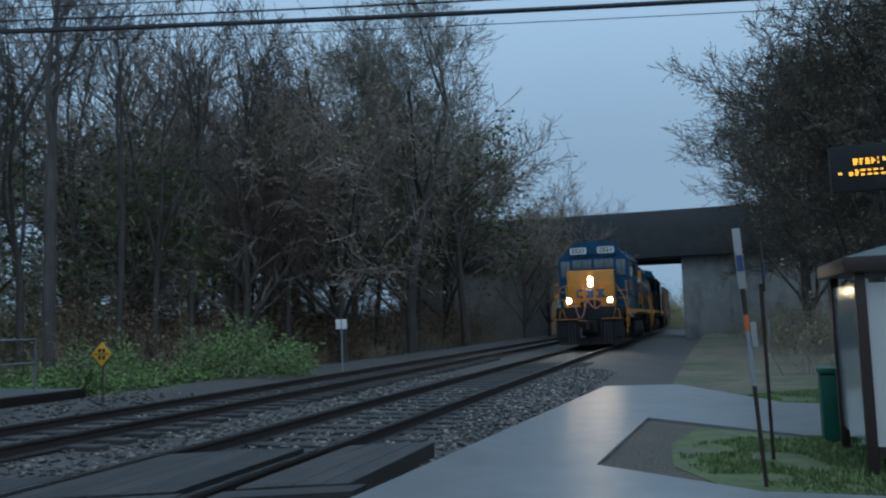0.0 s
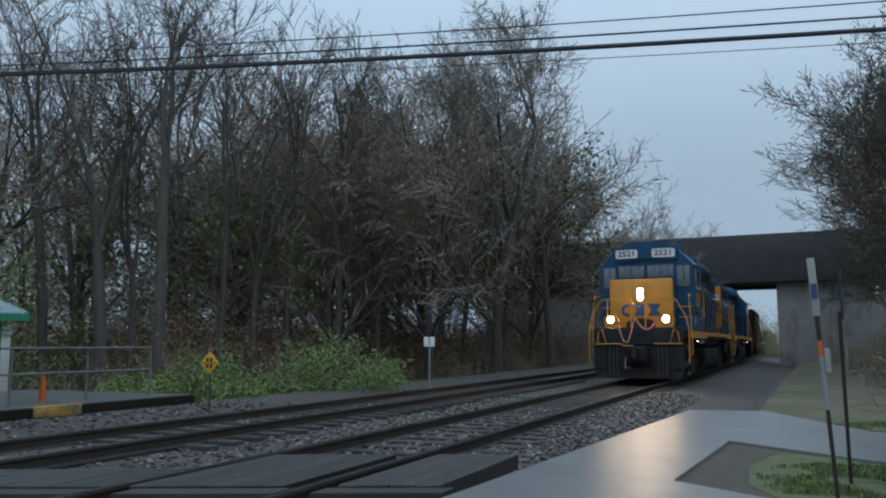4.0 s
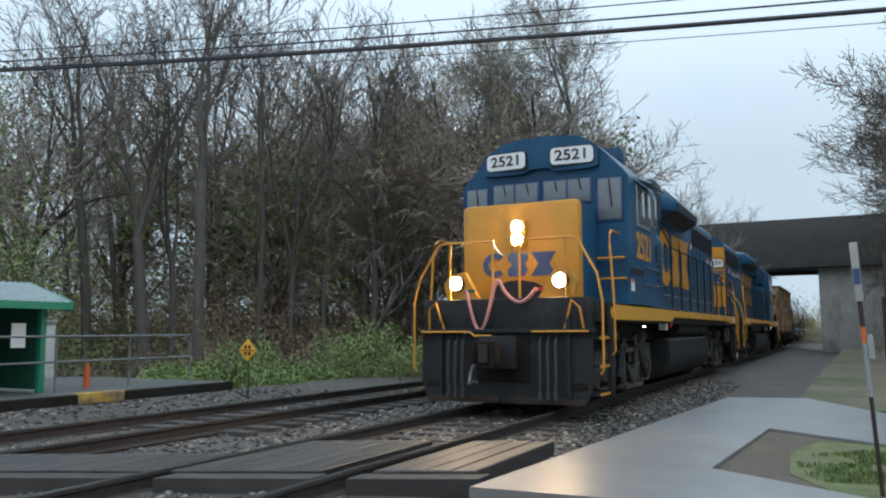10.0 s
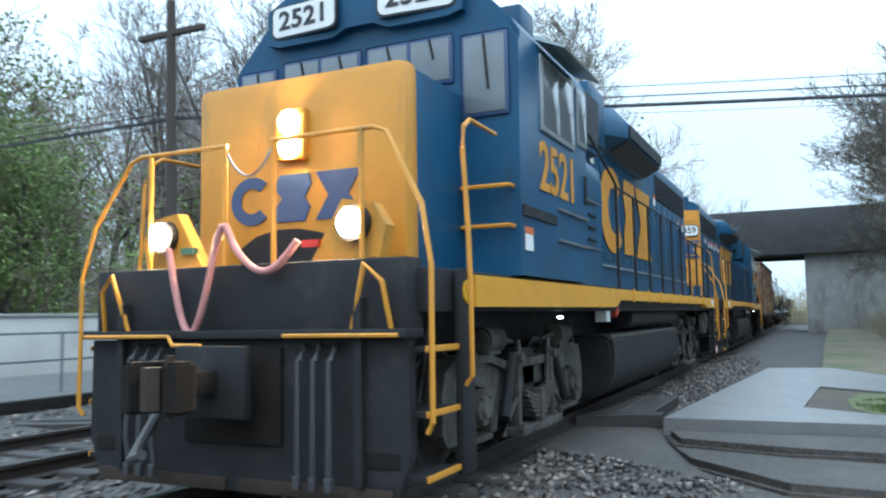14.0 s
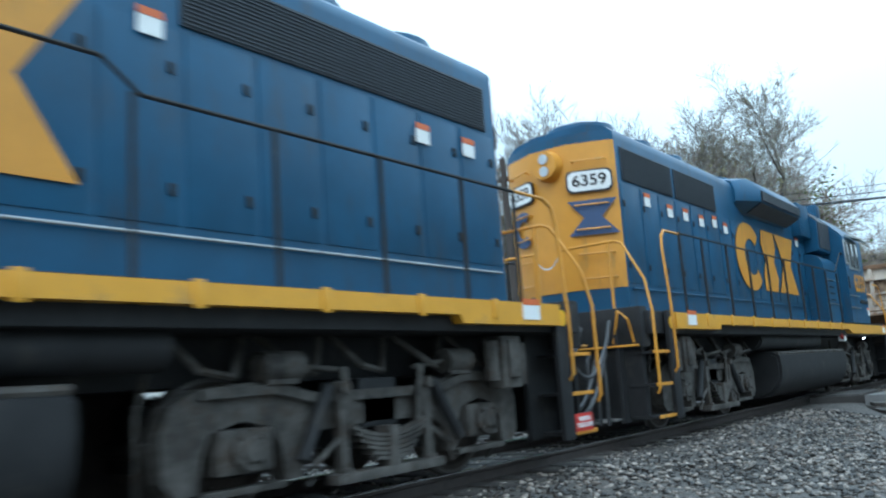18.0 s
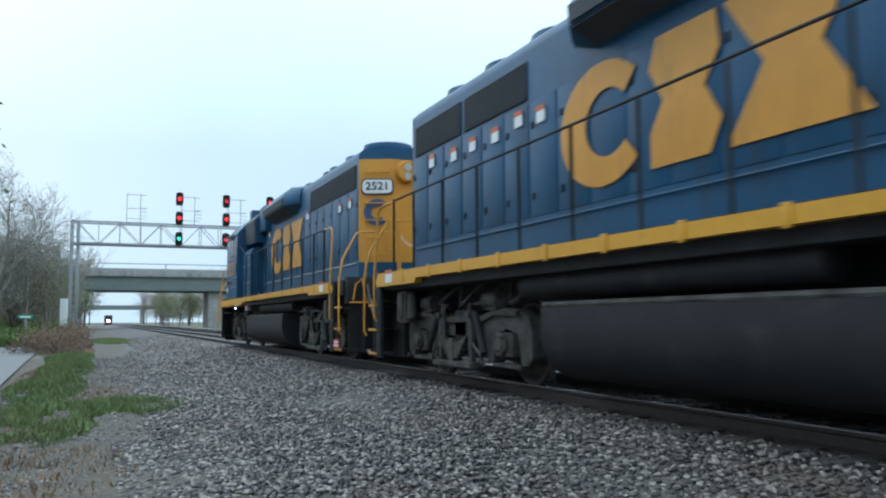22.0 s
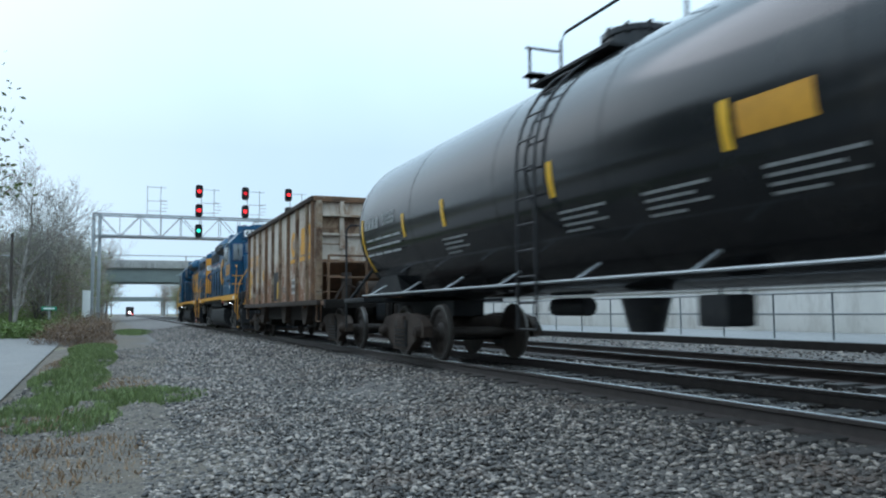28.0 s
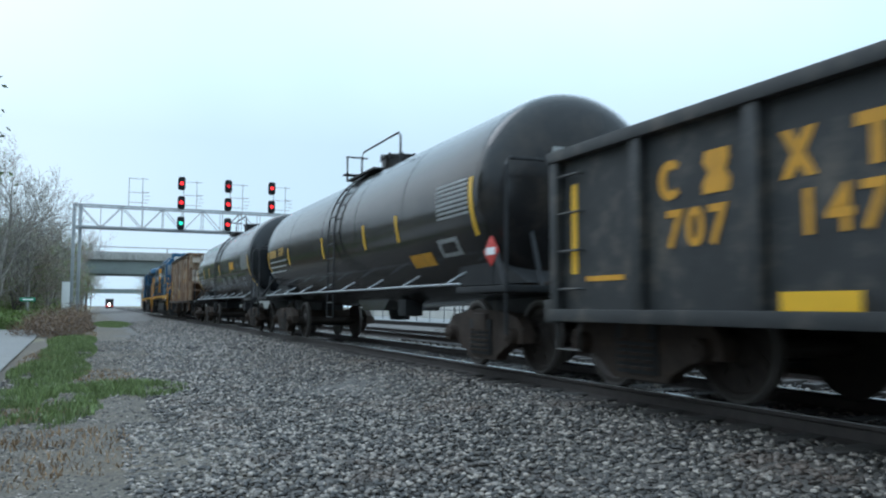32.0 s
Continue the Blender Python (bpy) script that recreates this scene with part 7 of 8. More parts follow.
def grow_forked(seed, height, spread, leaders, lean, fork, density, base_r):
    """A tree whose trunk forks low into a few long ascending limbs, with open side branches and fine twigs."""
    rng = random.Random(seed)
    segs, tips = [], []

    def run(p, d, length, r0, r1, n, wander, lift, level):
        out = []
        for k in range(n):
            d = (d + Vector((rng.gauss(0, 1), rng.gauss(0, 1), rng.gauss(0, .5))) * wander + Vector((0, 0, lift))).normalized()
            q = p + d * length / n
            segs.append((p, q, r0 + (r1 - r0) * k / n, r0 + (r1 - r0) * (k + 1) / n, level))
            p = q
            out.append((q, d, r0 + (r1 - r0) * (k + 1) / n, (k + 1) / n))
        return out

    def away(d, lo, hi):
        side = d.orthogonal().normalized()
        side.rotate(Matrix.Rotation(rng.uniform(0, 2 * math.pi), 3, d))
        a = radians(rng.uniform(lo, hi) * spread)
        return (d * math.cos(a) + side * math.sin(a)).normalized()

    def twiggy(p, d, length, r, level):
        for q, e, r1, u in run(p, d, length, r, r * .35, 4, .17, .06, level):
            if level < 4:
                for c in range(int(1.5 * density + rng.random())):
                    twiggy(q, away(e, 25, 60), length * rng.uniform(.38, .62), r1 * .6, level + 1)
        if level >= 3:
            tips.append((segs[-1][1], d))

    trunk = run(Vector((0, 0, -.1)), Vector((lean, 0, 1)).normalized(), height * fork, base_r, base_r * .8, 5, .03, .0, 0)
    p, d, r, u = trunk[-1]
    for k in range(leaders):
        nd = (d + away(d, 60, 90) * (.24 + .1 * rng.random()) * spread).normalized()
        for q, e, r1, u in run(p, nd, height * (1 - fork) * rng.uniform(.82, 1.04), r * rng.uniform(.6, .78), r * .12, 10, .07, .05, 0):
            if u > .15:
                for c in range(int(1.1 * density + rng.random())):
                    twiggy(q, away(e, 30, 62), height * rng.uniform(.11, .2) * (1.25 - .6 * u), r1 * .5, 2)
    return segs, tips


def seg_mesh(name, segs, material, sides, thin=1.0, floor_r=0.004):
    vs, fs = [], []
    for p, q, r0, r1, lv in segs:
        d = (q - p).normalized()
        u = d.orthogonal().normalized()
        w = d.cross(u)
        n = sides(lv)
        b = len(vs)
        for c, r in ((p, max(r0 * thin, floor_r)), (q, max(r1 * thin, floor_r))):
            for k in range(n):
                a = 2 * math.pi * k / n
                vs.append(c + (u * math.cos(a) + w * math.sin(a)) * r)
        for k in range(n):
            fs.append((b + k, b + (k + 1) % n, b + n + (k + 1) % n, b + n + k))
    me = bpy.data.meshes.new(name)
    me.from_pydata(vs, [], fs)
    me.materials.append(material)
    me.shade_smooth()
    return me


def leaf_mesh(name, tips, material, size, per, seed, spread):
    rng = random.Random(seed)
    vs, fs = [], []
    for p, d in tips:
        for k in range(per):
            c = p + Vector((rng.gauss(0, spread), rng.gauss(0, spread), rng.gauss(0, spread)))
            u = Vector((rng.gauss(0, 1), rng.gauss(0, 1), rng.gauss(0, 1))).normalized()
            w = u.orthogonal().normalized()
            s = size * rng.uniform(.6, 1.4)
            b = len(vs)
            vs += [c - u * s, c + w * s * .5, c + u * s, c - w * s * .5]
            fs.append((b, b + 1, b + 2, b + 3))
    me = bpy.data.meshes.new(name)
    me.from_pydata(vs, [], fs)
    me.materials.append(material)
    return me


def tree(seed, height, spread, levels, bark, label, leaf=None, leaf_size=.05, per=1, fork=.3, density=1.0, lean=0.0, leaf_spread=.1, base_r=None, category="tree", twig=.009, twigs=None, leaders=0):
    if leaders:
        segs, tips = grow_forked(seed, height, spread, leaders, lean, fork, density, base_r)
    else:
        segs, tips = grow(seed, height, spread, levels, lean, fork, density=density, base_r=base_r)
    e = empty("tree", pose(0, 0, -200), label, category, "bare spring trees")
    TOP[e.name] = max(q.z for p, q, r0, r1, lv in segs)
    big = [s for s in segs if s[4] <= 1]
    small = [s for s in segs if s[4] > 1]
    a = new("trunk", seg_mesh("trunk", big, bark, lambda lv: 10 if lv == 0 else 6))
    a.parent = e
    b = new("crown", seg_mesh("crown", small, twigs or (M_TWIG if bark is not M_PALEBARK else bark), lambda lv: 4 if lv == 2 else 3, 1.0, twig))
    b.parent = e
    if leaf:
        c = new("foliage", leaf_mesh("foliage", tips, leaf, leaf_size, per, seed + 1, leaf_spread))
        c.parent = e
    return e


TOP = {}
PROTO = [tree(11, 10.5, 1.0, 4, M_BARK, "slender bare grey tree with fine upright twigs", M_BUD, .035, 1, .28, 1.15),
         tree(23, 11.5, .8, 4, M_BARK, "tall thin bare tree with ascending branches", M_BUD, .03, 1, .35, 1.15),
         tree(37, 9.0, 1.1, 4, M_BARK, "forked bare tree with spreading twigs", M_BUD, .04, 1, .2, 1.2),
         tree(41, 12.5, .75, 4, M_BARK, "tall narrow bare tree in the wood", None, fork=.4, density=1.1),
         tree(59, 8.0, 1.0, 4, M_BARK, "young tree with yellow-green opening leaves", M_LEAF, .05, 2, .2, 1.15)]
FAR = [tree(131, 11.5, .95, 3, M_BARK, "slender bare grey tree deep in the wood", M_BUD, .06, 1, .25, 1.45, twig=.012),
       tree(137, 12.5, .8, 3, M_BARK, "tall narrow bare tree deep in the wood", None, fork=.3, density=1.5, twig=.012),
       tree(139, 9.5, 1.05, 3, M_BARK, "young tree with opening leaves far off", M_LEAF, .09, 3, .2, 1.4, leaf_spread=.25, twig=.014)]
SYCAMORE = tree(71, 18.0, .9, 5, M_BARK, "large bare sycamore with pale upper branches", M_BUD, .035, 1, .2, 1.12, base_r=.24, twigs=M_PALEBARK)
PALE = tree(83, 12.0, 1.05, 4, M_PALEBARK, "pale barked bare tree beside the line", M_BLOSSOM, .05, 1, .2, 1.15, base_r=.16)
DENSE = tree(97, 12.0, .92, 5, M_BARK, "dense dark bare tree with thick twiggy crown", M_BUD, .03, 1, .12, 1.08, twigs=M_DARKTWIG)
LEAFY = tree(103, 8.5, 1.05, 4, M_BARK, "tree in fresh green leaf behind the shelter", M_LEAF, .055, 8, .15, 1.25, leaf_spread=.28)

# the dark standing trees at the front of the wood
FRONT = [tree(201, 14.0, 1.0, 4, M_BARK, "dark bare tree forking low into long limbs", M_BUD, .03, 1, .34, 1.0, -.1, base_r=.2, twigs=M_DARKTWIG, leaders=3),
         tree(207, 14.5, .8, 4, M_BARK, "straight dark bare tree with a high fork", M_BUD, .03, 1, .48, 1.0, .03, base_r=.18, twigs=M_DARKTWIG, leaders=2),
         tree(214, 12.5, .9, 4, M_BARK, "thin dark bare tree with ascending limbs", None, fork=.3, density=.9, base_r=.12, twigs=M_DARKTWIG, leaders=3),
         tree(220, 13.0, .6, 4, M_BARK, "slim dark bare tree drawn up in the wood", None, fork=.55, density=.9, lean=.05, base_r=.11, twigs=M_DARKTWIG, leaders=2)]

used = set()


def put(proto, x, y, z, turn, s=1.0):
    m = Matrix.LocRotScale((x, y, z), Euler((0, 0, radians(turn))), None)
    if proto.name in used:
        ob = copy_thing(proto, m)
    else:
        used.add(proto.name)
        ob = proto
        ob.matrix_world = m
    ob.scale = (s, s, s)
    return ob


rng = random.Random(7)
# the wood across the tracks
put(SYCAMORE, -8.2, 34.5, -.4, 150, 1.08)
put(PROTO[0], -4.6, 60, -.4, 10, 1.25)
put(PROTO[2], -6.0, 57, -.4, 70, 1.2)
put(PROTO[2], -6.5, 51, -.4, 200, 1.15)
for x, y, k, s in ((-12.0, 27.0, 2, 1.1), (-9.8, 30.5, 2, 1.2), (-7.8, 43, 0, 1.2), (-23, 19, 1, 1.0), (-21, 13, 4, .8)):
    put(PROTO[k], x + rng.uniform(-.3, .3), y + rng.uniform(-.3, .3), -.45, rng.uniform(0, 360), max(s * .9, (.4 * math.hypot(x - 4.5, y) + 1.3) / TOP[PROTO[k].name] * rng.uniform(.88, 1.04)))
for x, y, k, s, turn in ((-14.7, 17.6, 0, 1.0, 0), (-12.0, 17.1, 1, 0.95, 0), (-15.4, 19.4, 2, 1.05, 40), (-19.0, 19.0, 1, 1.0, 90), (-13.5, 21.4, 3, 1.0, 10), (-13.7, 23.5, 2, 1.05, 120), (-13.1, 24.8, 3, 1.0, 160), (-12.8, 27.1, 1, 0.95, 220), (-12.8, 29.3, 3, 1.1, 60), (-11.4, 28.8, 2, 1.1, 300), (-11.6, 34.1, 0, 1.0, 100), (-11.7, 38.5, 3, 1.3, 30), (-18.6, 25.7, 3, 1.15, 250), (-26.0, 23.6, 2, 1.25, 310), (-24.6, 25.3, 3, 1.25, 270)):
    put(FRONT[k], x, y, -.45, turn, s)
put(LEAFY, -18.0, 11.0, -.45, 30, 1.0)
put(LEAFY, -22.0, 13.0, -.45, 130, 1.15)
put(LEAFY, -26.5, 15.5, -.45, 210, 1.0)
put(LEAFY, -30.0, 17.0, -.45, 290, 1.2)
for k in range(24):
    put(FAR[rng.choice((0, 0, 1, 2))], -36 - rng.random() * 34, -8 + 100 * rng.random(), -.45, rng.uniform(0, 360), rng.uniform(.9, 1.25))
for k in range(30):
    put(FAR[rng.choice((0, 0, 1, 2))], -26 + rng.random() * 20, 68 + 30 * rng.random(), -.45, rng.uniform(0, 360), rng.uniform(.9, 1.2))
for k in range(40):
    u = rng.random()
    y = 26 + 36 * u + rng.uniform(-1, 1)
    x = -11.5 - rng.random() ** 1.2 * 26 + (y - 26) * .05
    p_ = PROTO[rng.choice((0, 1, 2, 3, 3, 1, 4))] if x > -15.5 and y < 42 else FAR[rng.choice((0, 0, 1, 1, 2))]
    put(p_, x, y, -.45, rng.uniform(0, 360), min(1.7, (.4 * math.hypot(x - 4.5, y) + 1.3) / TOP[p_.name]) * rng.uniform(.72, 1.05))
# beside the path, on the near side
for x, y, s in ((9.3, 27, .95), (12.0, 23.0, .95), (9.4, 34, 1.0), (13.5, 31, 1.15), (9.6, 42, 1.0), (15.0, 21, 1.0), (12, 38, 1.15), (10.2, 51, 1.1), (16.5, 27, 1.2), (13, 45, 1.2)):
    put(DENSE, x, y, -.3, rng.uniform(0, 360), s * 1.12)
# along the road, south side
put(PALE, 12.2, -72, -.45, 20, 1.0)
put(PALE, 10.4, -77, -.45, 140, .9)
put(PALE, 14.6, -75, -.45, 220, 1.0)
put(PALE, 9.6, -84, -.45, 300, .8)
put(PROTO[2], 11.3, -80, -.45, 10, .95)
put(LEAFY, 12.35, -31.0, -.45, 80, 1.15)
for k in range(46):
    y = -79 - rng.random() * 80
    x = 10.0 + rng.random() ** 1.4 * 26
    put(PROTO[rng.choice((0, 1, 2, 4, 4, 2))] if y > -96 else FAR[rng.choice((0, 1, 2, 2))], x, y, -.45, rng.uniform(0, 360), rng.uniform(.75, 1.1))
for k in range(40):
    y = -185 - rng.random() * 190
    x = rng.choice((-1, 1)) * (9.5 + rng.random() ** 1.5 * 30)
    put(FAR[rng.choice((0, 1, 2, 2))], x - 2, y, -.45, rng.uniform(0, 360), rng.uniform(1.0, 1.5))
for k in range(12):
    put(FAR[rng.choice((0, 1, 2))], -36 + rng.random() * 20, -322 - rng.random() * 70, -.45, rng.uniform(0, 360), rng.uniform(.9, 1.2))
# unseen trees added behind the camera to darken reflections and side light
for k in range(40):
    put(FAR[rng.choice((0, 1, 1, 2))], 24 + rng.random() * 12, -62 + 92 * rng.random(), -.45, rng.uniform(0, 360), rng.uniform(.8, 1.15))
# seen over and between the cars
put(SYCAMORE, -25, -14, -.45, 200, .7)
for x, y, k, s in ((-30, -18, 0, 1.0), (-34, -8, 1, 1.0), (-40, -30, 2, 1.0), (-38, -52, 0, 1.0), (-44, -70, 2, 1.1), (-36, -40, 4, .9), (-33, -27, 4, .8), (-22, -25.2, 1, 1.15)):
    put(PROTO[k], x, y, -.45, rng.uniform(0, 360), s)
for ob in PROTO + FAR + FRONT + [SYCAMORE, PALE, DENSE, LEAFY]:
    assert ob.name in used


# ---- thickets, bushes, grass ----
def thicket(name, spots, material, label, category, count, height, leaf, leaf_size, seed, kind="stuff", stems=M_TWIG, leaves=2):
    """Brushwood: crooked stems with leaves, over spots (x, y, z, radius, height)."""
    r_ = random.Random(seed)
    segs, tips = [], []
    for x, y, z, rad, h in spots:
        for k in range(int(count * rad)):
            a, q = r_.uniform(0, 2 * math.pi), rad * math.sqrt(r_.random())
            p = Vector((x + q * math.cos(a), y + q * math.sin(a), z))
            d = Vector((math.cos(a) * .35 * q / rad + r_.gauss(0, .2), math.sin(a) * .35 * q / rad + r_.gauss(0, .2), 1)).normalized()
            hh = h * (1 - .45 * (q / rad) ** 2) * r_.uniform(.55, 1.1)
            for j in range(4):
                d = (d + Vector((r_.gauss(0, .22), r_.gauss(0, .22), r_.gauss(0, .1)))).normalized()
                e2 = p + d * hh / 4
                segs.append((p, e2, .012 * (1 - j / 5), .012 * (1 - (j + 1) / 5), 2))
                p = e2
                for c in range(2):
                    s2 = p + Vector((r_.gauss(0, .14), r_.gauss(0, .14), r_.uniform(.0, .2))) * (.4 + hh * .4)
                    segs.append((p, s2, .006, .003, 3))
                    tips.append((s2, d))
                tips.append((p, d))
    ob = new(name, seg_mesh(name, segs, stems, lambda lv: 3, 1.0, .003))
    tagged(ob, label, category, kind=kind)
    if leaf:
        lf = new("foliage", leaf_mesh("foliage", tips, leaf, leaf_size, leaves, seed + 3, .09))
        lf.parent = ob
    return ob


for (x, y, rad, h), seed in (((-6.6, 18.0, 1.1, 1.9), 1), ((-8.3, 15.2, .8, 1.35), 2), ((-9.6, 14.2, .9, 1.0), 3), ((-7.4, 16.4, .6, .9), 4), ((-7.0, 20.4, .8, 1.0), 5), ((-8.4, 12.9, .7, .8), 8), ((-6.9, 14.1, .5, .7), 9)):
    thicket("bush", [(x, y, -.4, rad, h)], M_LEAF, "fresh green leafy bush beside the far track", "bush", 80, h, M_LEAF, .036, seed, kind="", leaves=10)
thicket("undergrowth", [(-7.8 - rng.random() * 12, 13 + rng.random() * 44, -.45, 1.2, rng.uniform(.8, 2.4)) for k in range(75)], None, "tangled brown brush under the bare trees", "undergrowth", 26, 1, M_BUD, .03, 21, leaves=1)
thicket("undergrowth", [(7.0 + rng.random() * 8, 16 + rng.random() * 40, -.15, 1.3, rng.uniform(.8, 2.6)) for k in range(45)], None, "tangled dark brush beside the path", "undergrowth", 30, 1, M_BUD, .035, 22, leaves=1)
thicket("hedgerow", [(6.6 + rng.random() * 1.6 + k * .02, -47 - k * .9, -.45, .8, rng.uniform(.6, 1.4)) for k in range(40)], None, "russet and green brush along the verge", "brush", 34, 1, M_BRUSH, .04, 23, leaves=2)
thicket("wood_brush", [(-12.5 - rng.random() * 12 + k * .04, 21 + rng.random() * 42, -.45, 2.2, rng.uniform(2.2, 5.0)) for k in range(70)], None, "dense brown saplings among the trunks", "undergrowth", 24, 1, M_BRUSH, .06, 41, leaves=2, stems=M_DARKTWIG)
thicket("wood_brush", [(-18.5 - rng.random() * 13, 11 + rng.random() * 17, -.45, 2.2, rng.uniform(1.8, 3.8)) for k in range(46)], None, "green-flecked saplings at the edge of the wood", "undergrowth", 24, 1, M_LEAF, .06, 43, leaves=2, stems=M_DARKTWIG)
thicket("far_brush", [(-21 - rng.random() * 16, 10 + rng.random() * 52, -.45, 2.4, rng.uniform(3, 6.5)) for k in range(60)], None, "dense brown saplings deep in the wood", "undergrowth", 20, 1, M_BUD, .07, 28, leaves=2)
thicket("far_brush", [(-14 + rng.random() * 26, 72 + rng.random() * 30, -.45, 2.4, rng.uniform(2.5, 6)) for k in range(40)], None, "dense brown saplings beyond the bridge", "undergrowth", 20, 1, M_BUD, .07, 29, leaves=2)
# unseen brush, added to keep bright sky out of the train's reflections
thicket("hedgerow", [(23 + rng.random() * 6, -62 + 1.15 * k, -.45, 1.9, rng.uniform(2.6, 4.8)) for k in range(80)], None, "unseen brown brush added behind the camera to darken reflections", "brush", 24, 1, None, .1, 31)
thicket("hedgerow", [(8.2 + rng.random() * 6, -58 - rng.random() * 26, -.45, 1.1, rng.uniform(.5, 1.1)) for k in range(40)], None, "low green weeds along the road", "brush", 30, 1, M_LEAF, .06, 44, leaves=4)
thicket("hedgerow", [(9.6 + rng.random() * 12, -76 - rng.random() * 50, -.45, 1.6, rng.uniform(.9, 2.2)) for k in range(60)], None, "green spring undergrowth along the road", "brush", 22, 1, M_LEAF, .07, 24, leaves=3)
thicket("hedgerow", [(-14.5 - rng.random() * 3, -70 + rng.random() * 75, -.45, 1.2, rng.uniform(1.2, 2.4)) for k in range(40)], None, "weedy brush behind the wall", "brush", 18, 1, M_LEAF, .06, 25, leaves=2)


def blades(name, spots, material, label, seed, per_m2, h0, h1):
    r_ = random.Random(seed)
    vs, fs = [], []
    for x, y, rx, ry, z in spots:
        n = int(per_m2 * math.pi * rx * ry)
        for k in range(n):
            a, q = r_.uniform(0, 2 * math.pi), math.sqrt(r_.random())
            px, py = x + rx * q * math.cos(a), y + ry * q * math.sin(a)
            if noise.noise((px * 1.7, py * 1.7, seed)) < -.12:
                continue
            h = r_.uniform(h0, h1) * (1.1 - .6 * q)
            t = r_.uniform(0, 2 * math.pi)
            w = .006 + .004 * r_.random()
            dx, dy = math.cos(t) * w, math.sin(t) * w
            bx, by = r_.gauss(0, .35) * h, r_.gauss(0, .35) * h
            b = len(vs)
            vs += [(px - dx, py - dy, z), (px + dx, py + dy, z), (px + bx * .4 + dx * .7, py + by * .4 + dy * .7, z + h * .6), (px + bx * .4 - dx * .7, py + by * .4 - dy * .7, z + h * .6), (px + bx, py + by, z + h)]
            fs += [(b, b + 1, b + 2, b + 3), (b + 3, b + 2, b + 4)]
    me = bpy.data.meshes.new(name)
    me.from_pydata(vs, [], fs)
    me.materials.append(material)
    return tagged(new(name, me), label, "grass", kind="stuff")


blades("grass", [(6.4, -24.5, .75, 2.6, G + .03), (5.5, -25.6, 1.0, 1.3, G + .03), (6.6, -30, .7, 3.5, G + .03), (6.5, -37, .7, 5, G + .03), (6.6, -44, .8, 5, G + .03), (4.9, -70, 1.2, 9, G + .03)], M_GRASS, "patch of bright green grass on the gravel verge", 3, 900, .05, .19)
blades("dry_grass", [(6.2, -20.6, .8, 1.6, G + .03), (6.5, -23.2, .6, 1.3, G + .03), (6.9, -34, .5, 5, G + .03), (6.7, -50, .9, 8, G + .03), (5.7, -28, .6, 2, G + .03)], M_DRYGRASS, "straw-coloured dry grass on the verge", 4, 230, .03, .1)
blades("grass", [(5.3, 7.75, 1.15, 1.3, -.05), (5.6, 7.4, 1.2, 1.1, -.05), (7.6, 7.4, 2.2, 1.3, -.05), (8, 13.5, 3.0, 1.6, -.1)], M_GRASS, "damp green grass in the island between the paths", 5, 1300, .03, .09)
blades("grass", [(-8, 12.6, 1.6, 1.3, -.42), (-8.5, 17, 2, 3, -.45), (-9, 24, 2, 5, -.45), (-16, 5, 2.5, 6, -.45), (-22, -12, 7, 9, -.45)], M_GRASS, "green weeds along the edge of the wood", 6, 260, .1, .35)


# ---- ballast stones ----
def bed_height(x):
    prof = [(-9.2, G - .02), (-8.0, -.2), (-6.55, .02), (-5.7, -.02), (-4.85, -.16), (-2.4, -.2), (-1.9, -.2), (-1.3, -.16), (1.3, -.16), (1.75, -.19), (2.6, -.33), (3.7, -.4), (5.4, G + .03), (7.3, G + .03)]
    return float(np.interp(x, [p[0] for p in prof], [p[1] for p in prof]))


def stones(name, areas, label, seed, material):
    rs = np.random.RandomState(seed)
    shapes = []
    base = np.array([(1, 0, 0), (-1, 0, 0), (0, 1, 0), (0, -1, 0), (.1, 0, .95), (.62, .62, .4), (-.6, .55, .45), (.5, -.62, .5), (-.55, -.6, .35)], float)
    bm = B()
    for p in base:
        bm.verts.new(p)
    bmesh.ops.convex_hull(bm, input=bm.verts)
    bm.verts.ensure_lookup_table()
    tri = np.array([[v.index for v in f.verts] for f in bm.faces if len(f.verts) == 3])
    bm.free()
    V, Fc = [], []
    off = 0
    for x0, x1, y0, y1, n, s0, s1 in areas:
        xs, ys, ss = rs.uniform(x0, x1, n), rs.uniform(y0, y1, n), rs.uniform(s0, s1, n)
        for x, y, s in zip(xs, ys, ss):
            q = base * (1 + rs.uniform(-.28, .28, (len(base), 1))) * np.array([s, s * rs.uniform(.6, 1), s * rs.uniform(.45, .8)])
            a, b = rs.uniform(0, 6.28), rs.uniform(-.5, .5)
            ca, sa, cb, sb = math.cos(a), math.sin(a), math.cos(b), math.sin(b)
            q = q @ np.array([[1, 0, 0], [0, cb, -sb], [0, sb, cb]]) @ np.array([[ca, -sa, 0], [sa, ca, 0], [0, 0, 1]])
            V.append(q + (x, y, bed_height(x) + s * .2))
            Fc.append(tri + off)
            off += len(base)
    V, Fc = np.concatenate(V), np.concatenate(Fc)
    me = bpy.data.meshes.new(name)
    me.vertices.add(len(V))
    me.vertices.foreach_set("co", V.ravel())
    me.loops.add(Fc.size)
    me.loops.foreach_set("vertex_index", Fc.ravel().astype(np.int32))
    me.polygons.add(len(Fc))
    me.polygons.foreach_set("loop_start", np.arange(0, Fc.size, 3, dtype=np.int32))
    me.polygons.foreach_set("loop_total", np.full(len(Fc), 3, dtype=np.int32))
    me.update(calc_edges=True)
    me.materials.append(material)
    return tagged(new(name, me), label, "ballast", kind="stuff")


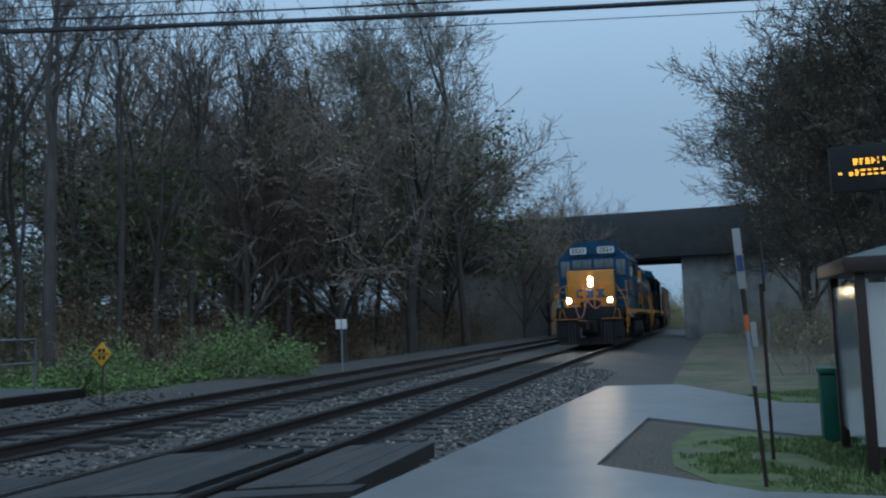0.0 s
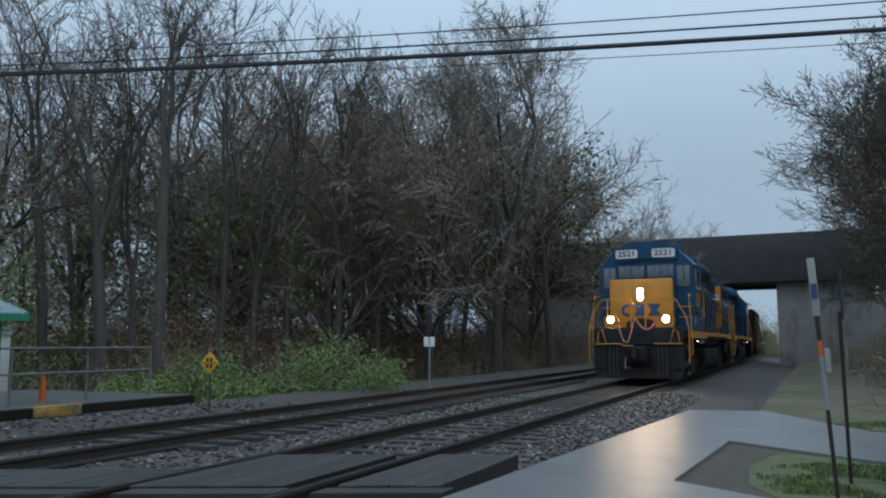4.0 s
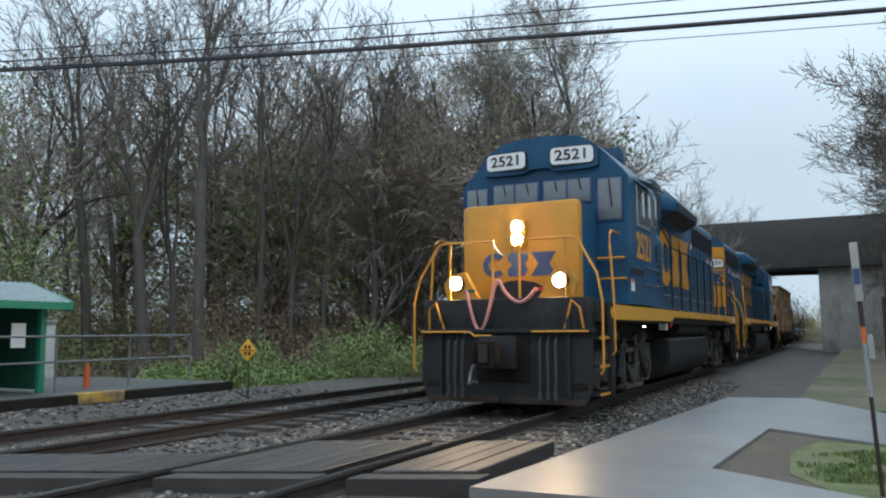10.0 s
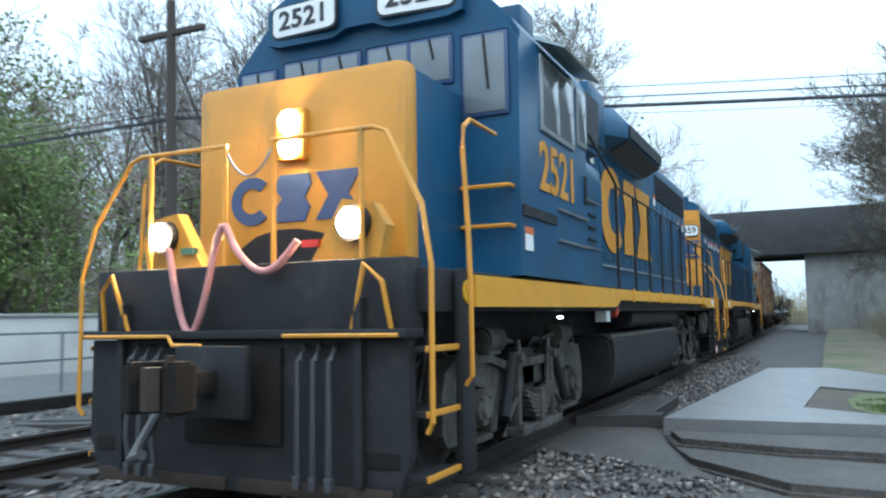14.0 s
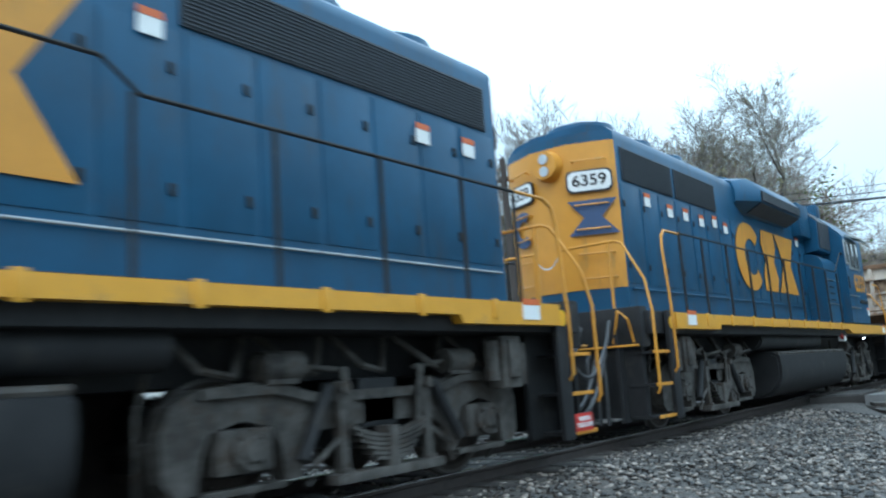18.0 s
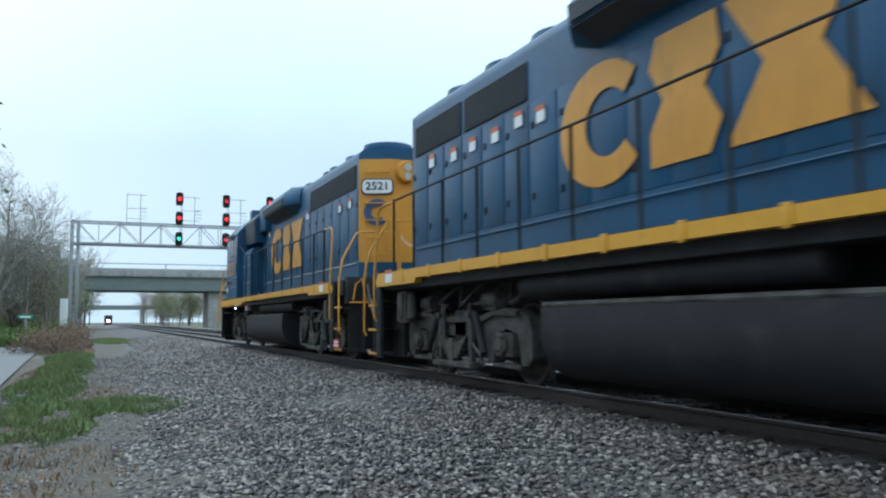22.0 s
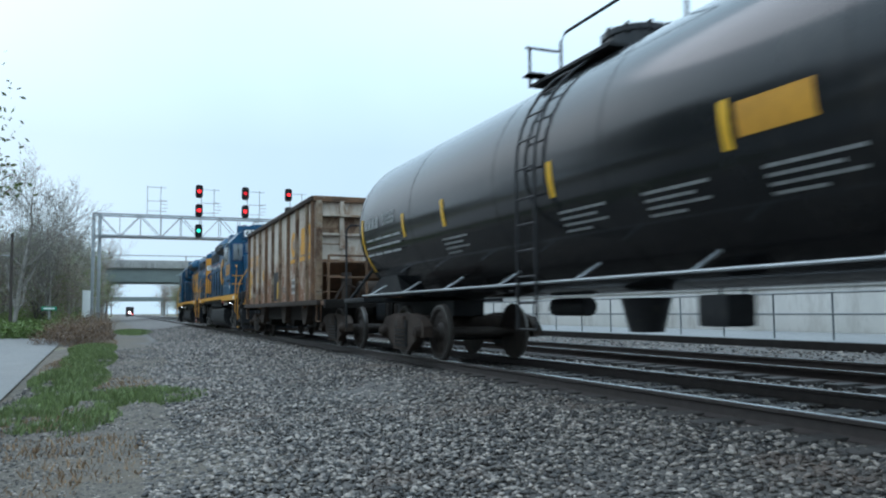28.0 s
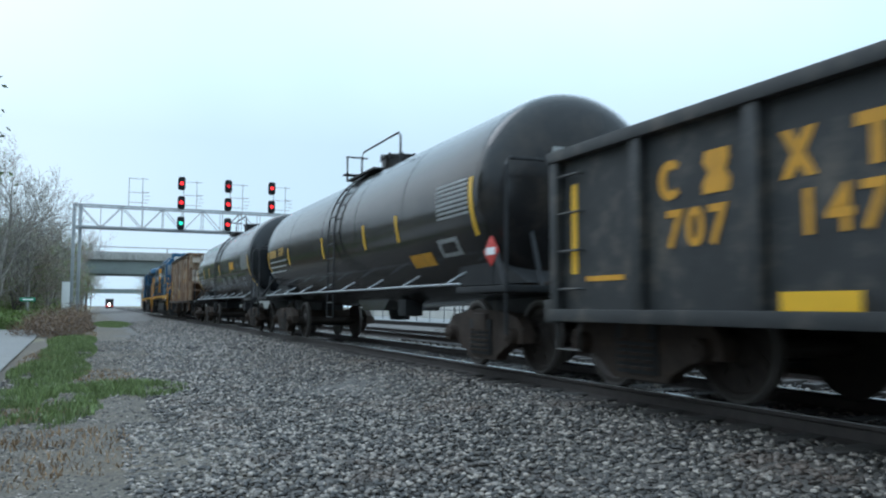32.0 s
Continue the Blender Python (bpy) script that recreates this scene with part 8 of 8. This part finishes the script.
stones("ballast_stones", [(.95, 5.6, -22, -13.2, 27000, .014, .038), (.95, 5.2, -32, -22, 15000, .016, .042), (.95, 4.6, -48, -32, 8000, .03, .055), (.95, 4.2, -75, -48, 5000, .035, .06), (5.2, 7.25, -22, -13.5, 9000, .006, .022), (5.4, 7.25, -27, -22, 3500, .008, .022), (4.4, 7.2, -45, -22, 9000, .012, .032), (1.0, 4.6, -13.2, 3.5, 10000, .025, .05)],
       "loose grey crushed stones on the ballast shoulder", 1, M_STONE)
stones("ballast_stones", [(-.65, .65, -40, 16, 6000, .025, .05), (-2.9, -.85, -45, 20, 9000, .025, .05), (-4.4, -3.1, -40, 18, 4500, .025, .05), (-6.4, -4.6, -40, 14, 4500, .03, .05), (.9, 2.2, 7.6, 22, 2500, .025, .05)],
       "loose grey crushed stones between the tracks", 2, M_STONE)

# ties under both tracks, nearest ones as pieces
tie_me = to_mesh("tie", box(B(), -1.28, 1.28, -.11, .11, -.36, -.17, .01), M_TIE)
for tr_, lo, hi in ((TRACK_A, -45, 25), (TRACK_B, -35, 28)):
    y = lo
    while y < hi:
        if not (2.4 < y < 7.9):
            t_ = new("tie", tie_me)
            t_.parent = tr_
            t_.location = (rng.uniform(-.03, .03), y, .035)
        y += .52


# no piece lies deeper than thing, part and piece of a part
for ob in [o for o in scene.objects if o.parent and o.parent.parent and not o.parent.parent.parent and o.children]:
    ob.parent = ob.parent.parent


def motions():
    for e, s0, back in CARS:
        walk(e, [(t, pose(0, y + s0, 0, 0, 0, 180 if back else 0)) for t, y in TRAIN_ROWS])
    walk(tk, [(0, pose(58, -162, 10)), (26.1, pose(58, -162, 10)), (27.1, pose(35, -162, 10)), (28.5, pose(2.0, -162, 10)), (29.5, pose(-21.5, -162, 10)), (30.9, pose(-54.4, -162, 10)), (31.1, pose(-57, -162, 10)), (32, pose(-57, -162, 10))])
    walk(ca, [(0, pose(58, -162, 10)), (27.5, pose(58, -162, 10)), (28.4, pose(40, -162, 10)), (30.2, pose(4, -162, 10)), (31.2, pose(-16.5, -162, 10)), (32, pose(-33, -162, 10))])
    # wheels roll with the train
    ts_ = [t for t, y in TRAIN_ROWS]
    ys_ = [y for t, y in TRAIN_ROWS]
    for w, y, r in WHEELSETS:
        spin = 1 if w.parent is not ENGINE_B else -1
        rows, last = [], None
        n = int(SECONDS / .115)
        for k in range(n + 1):
            t = SECONDS * k / n
            s = float(np.interp(t, ts_, ys_))
            rows.append((t, Matrix.Translation((0, y, r)) @ Matrix.Rotation(spin * -(s - ys_[0]) / r, 4, 'X')))
        walk(w, rows)


motions()
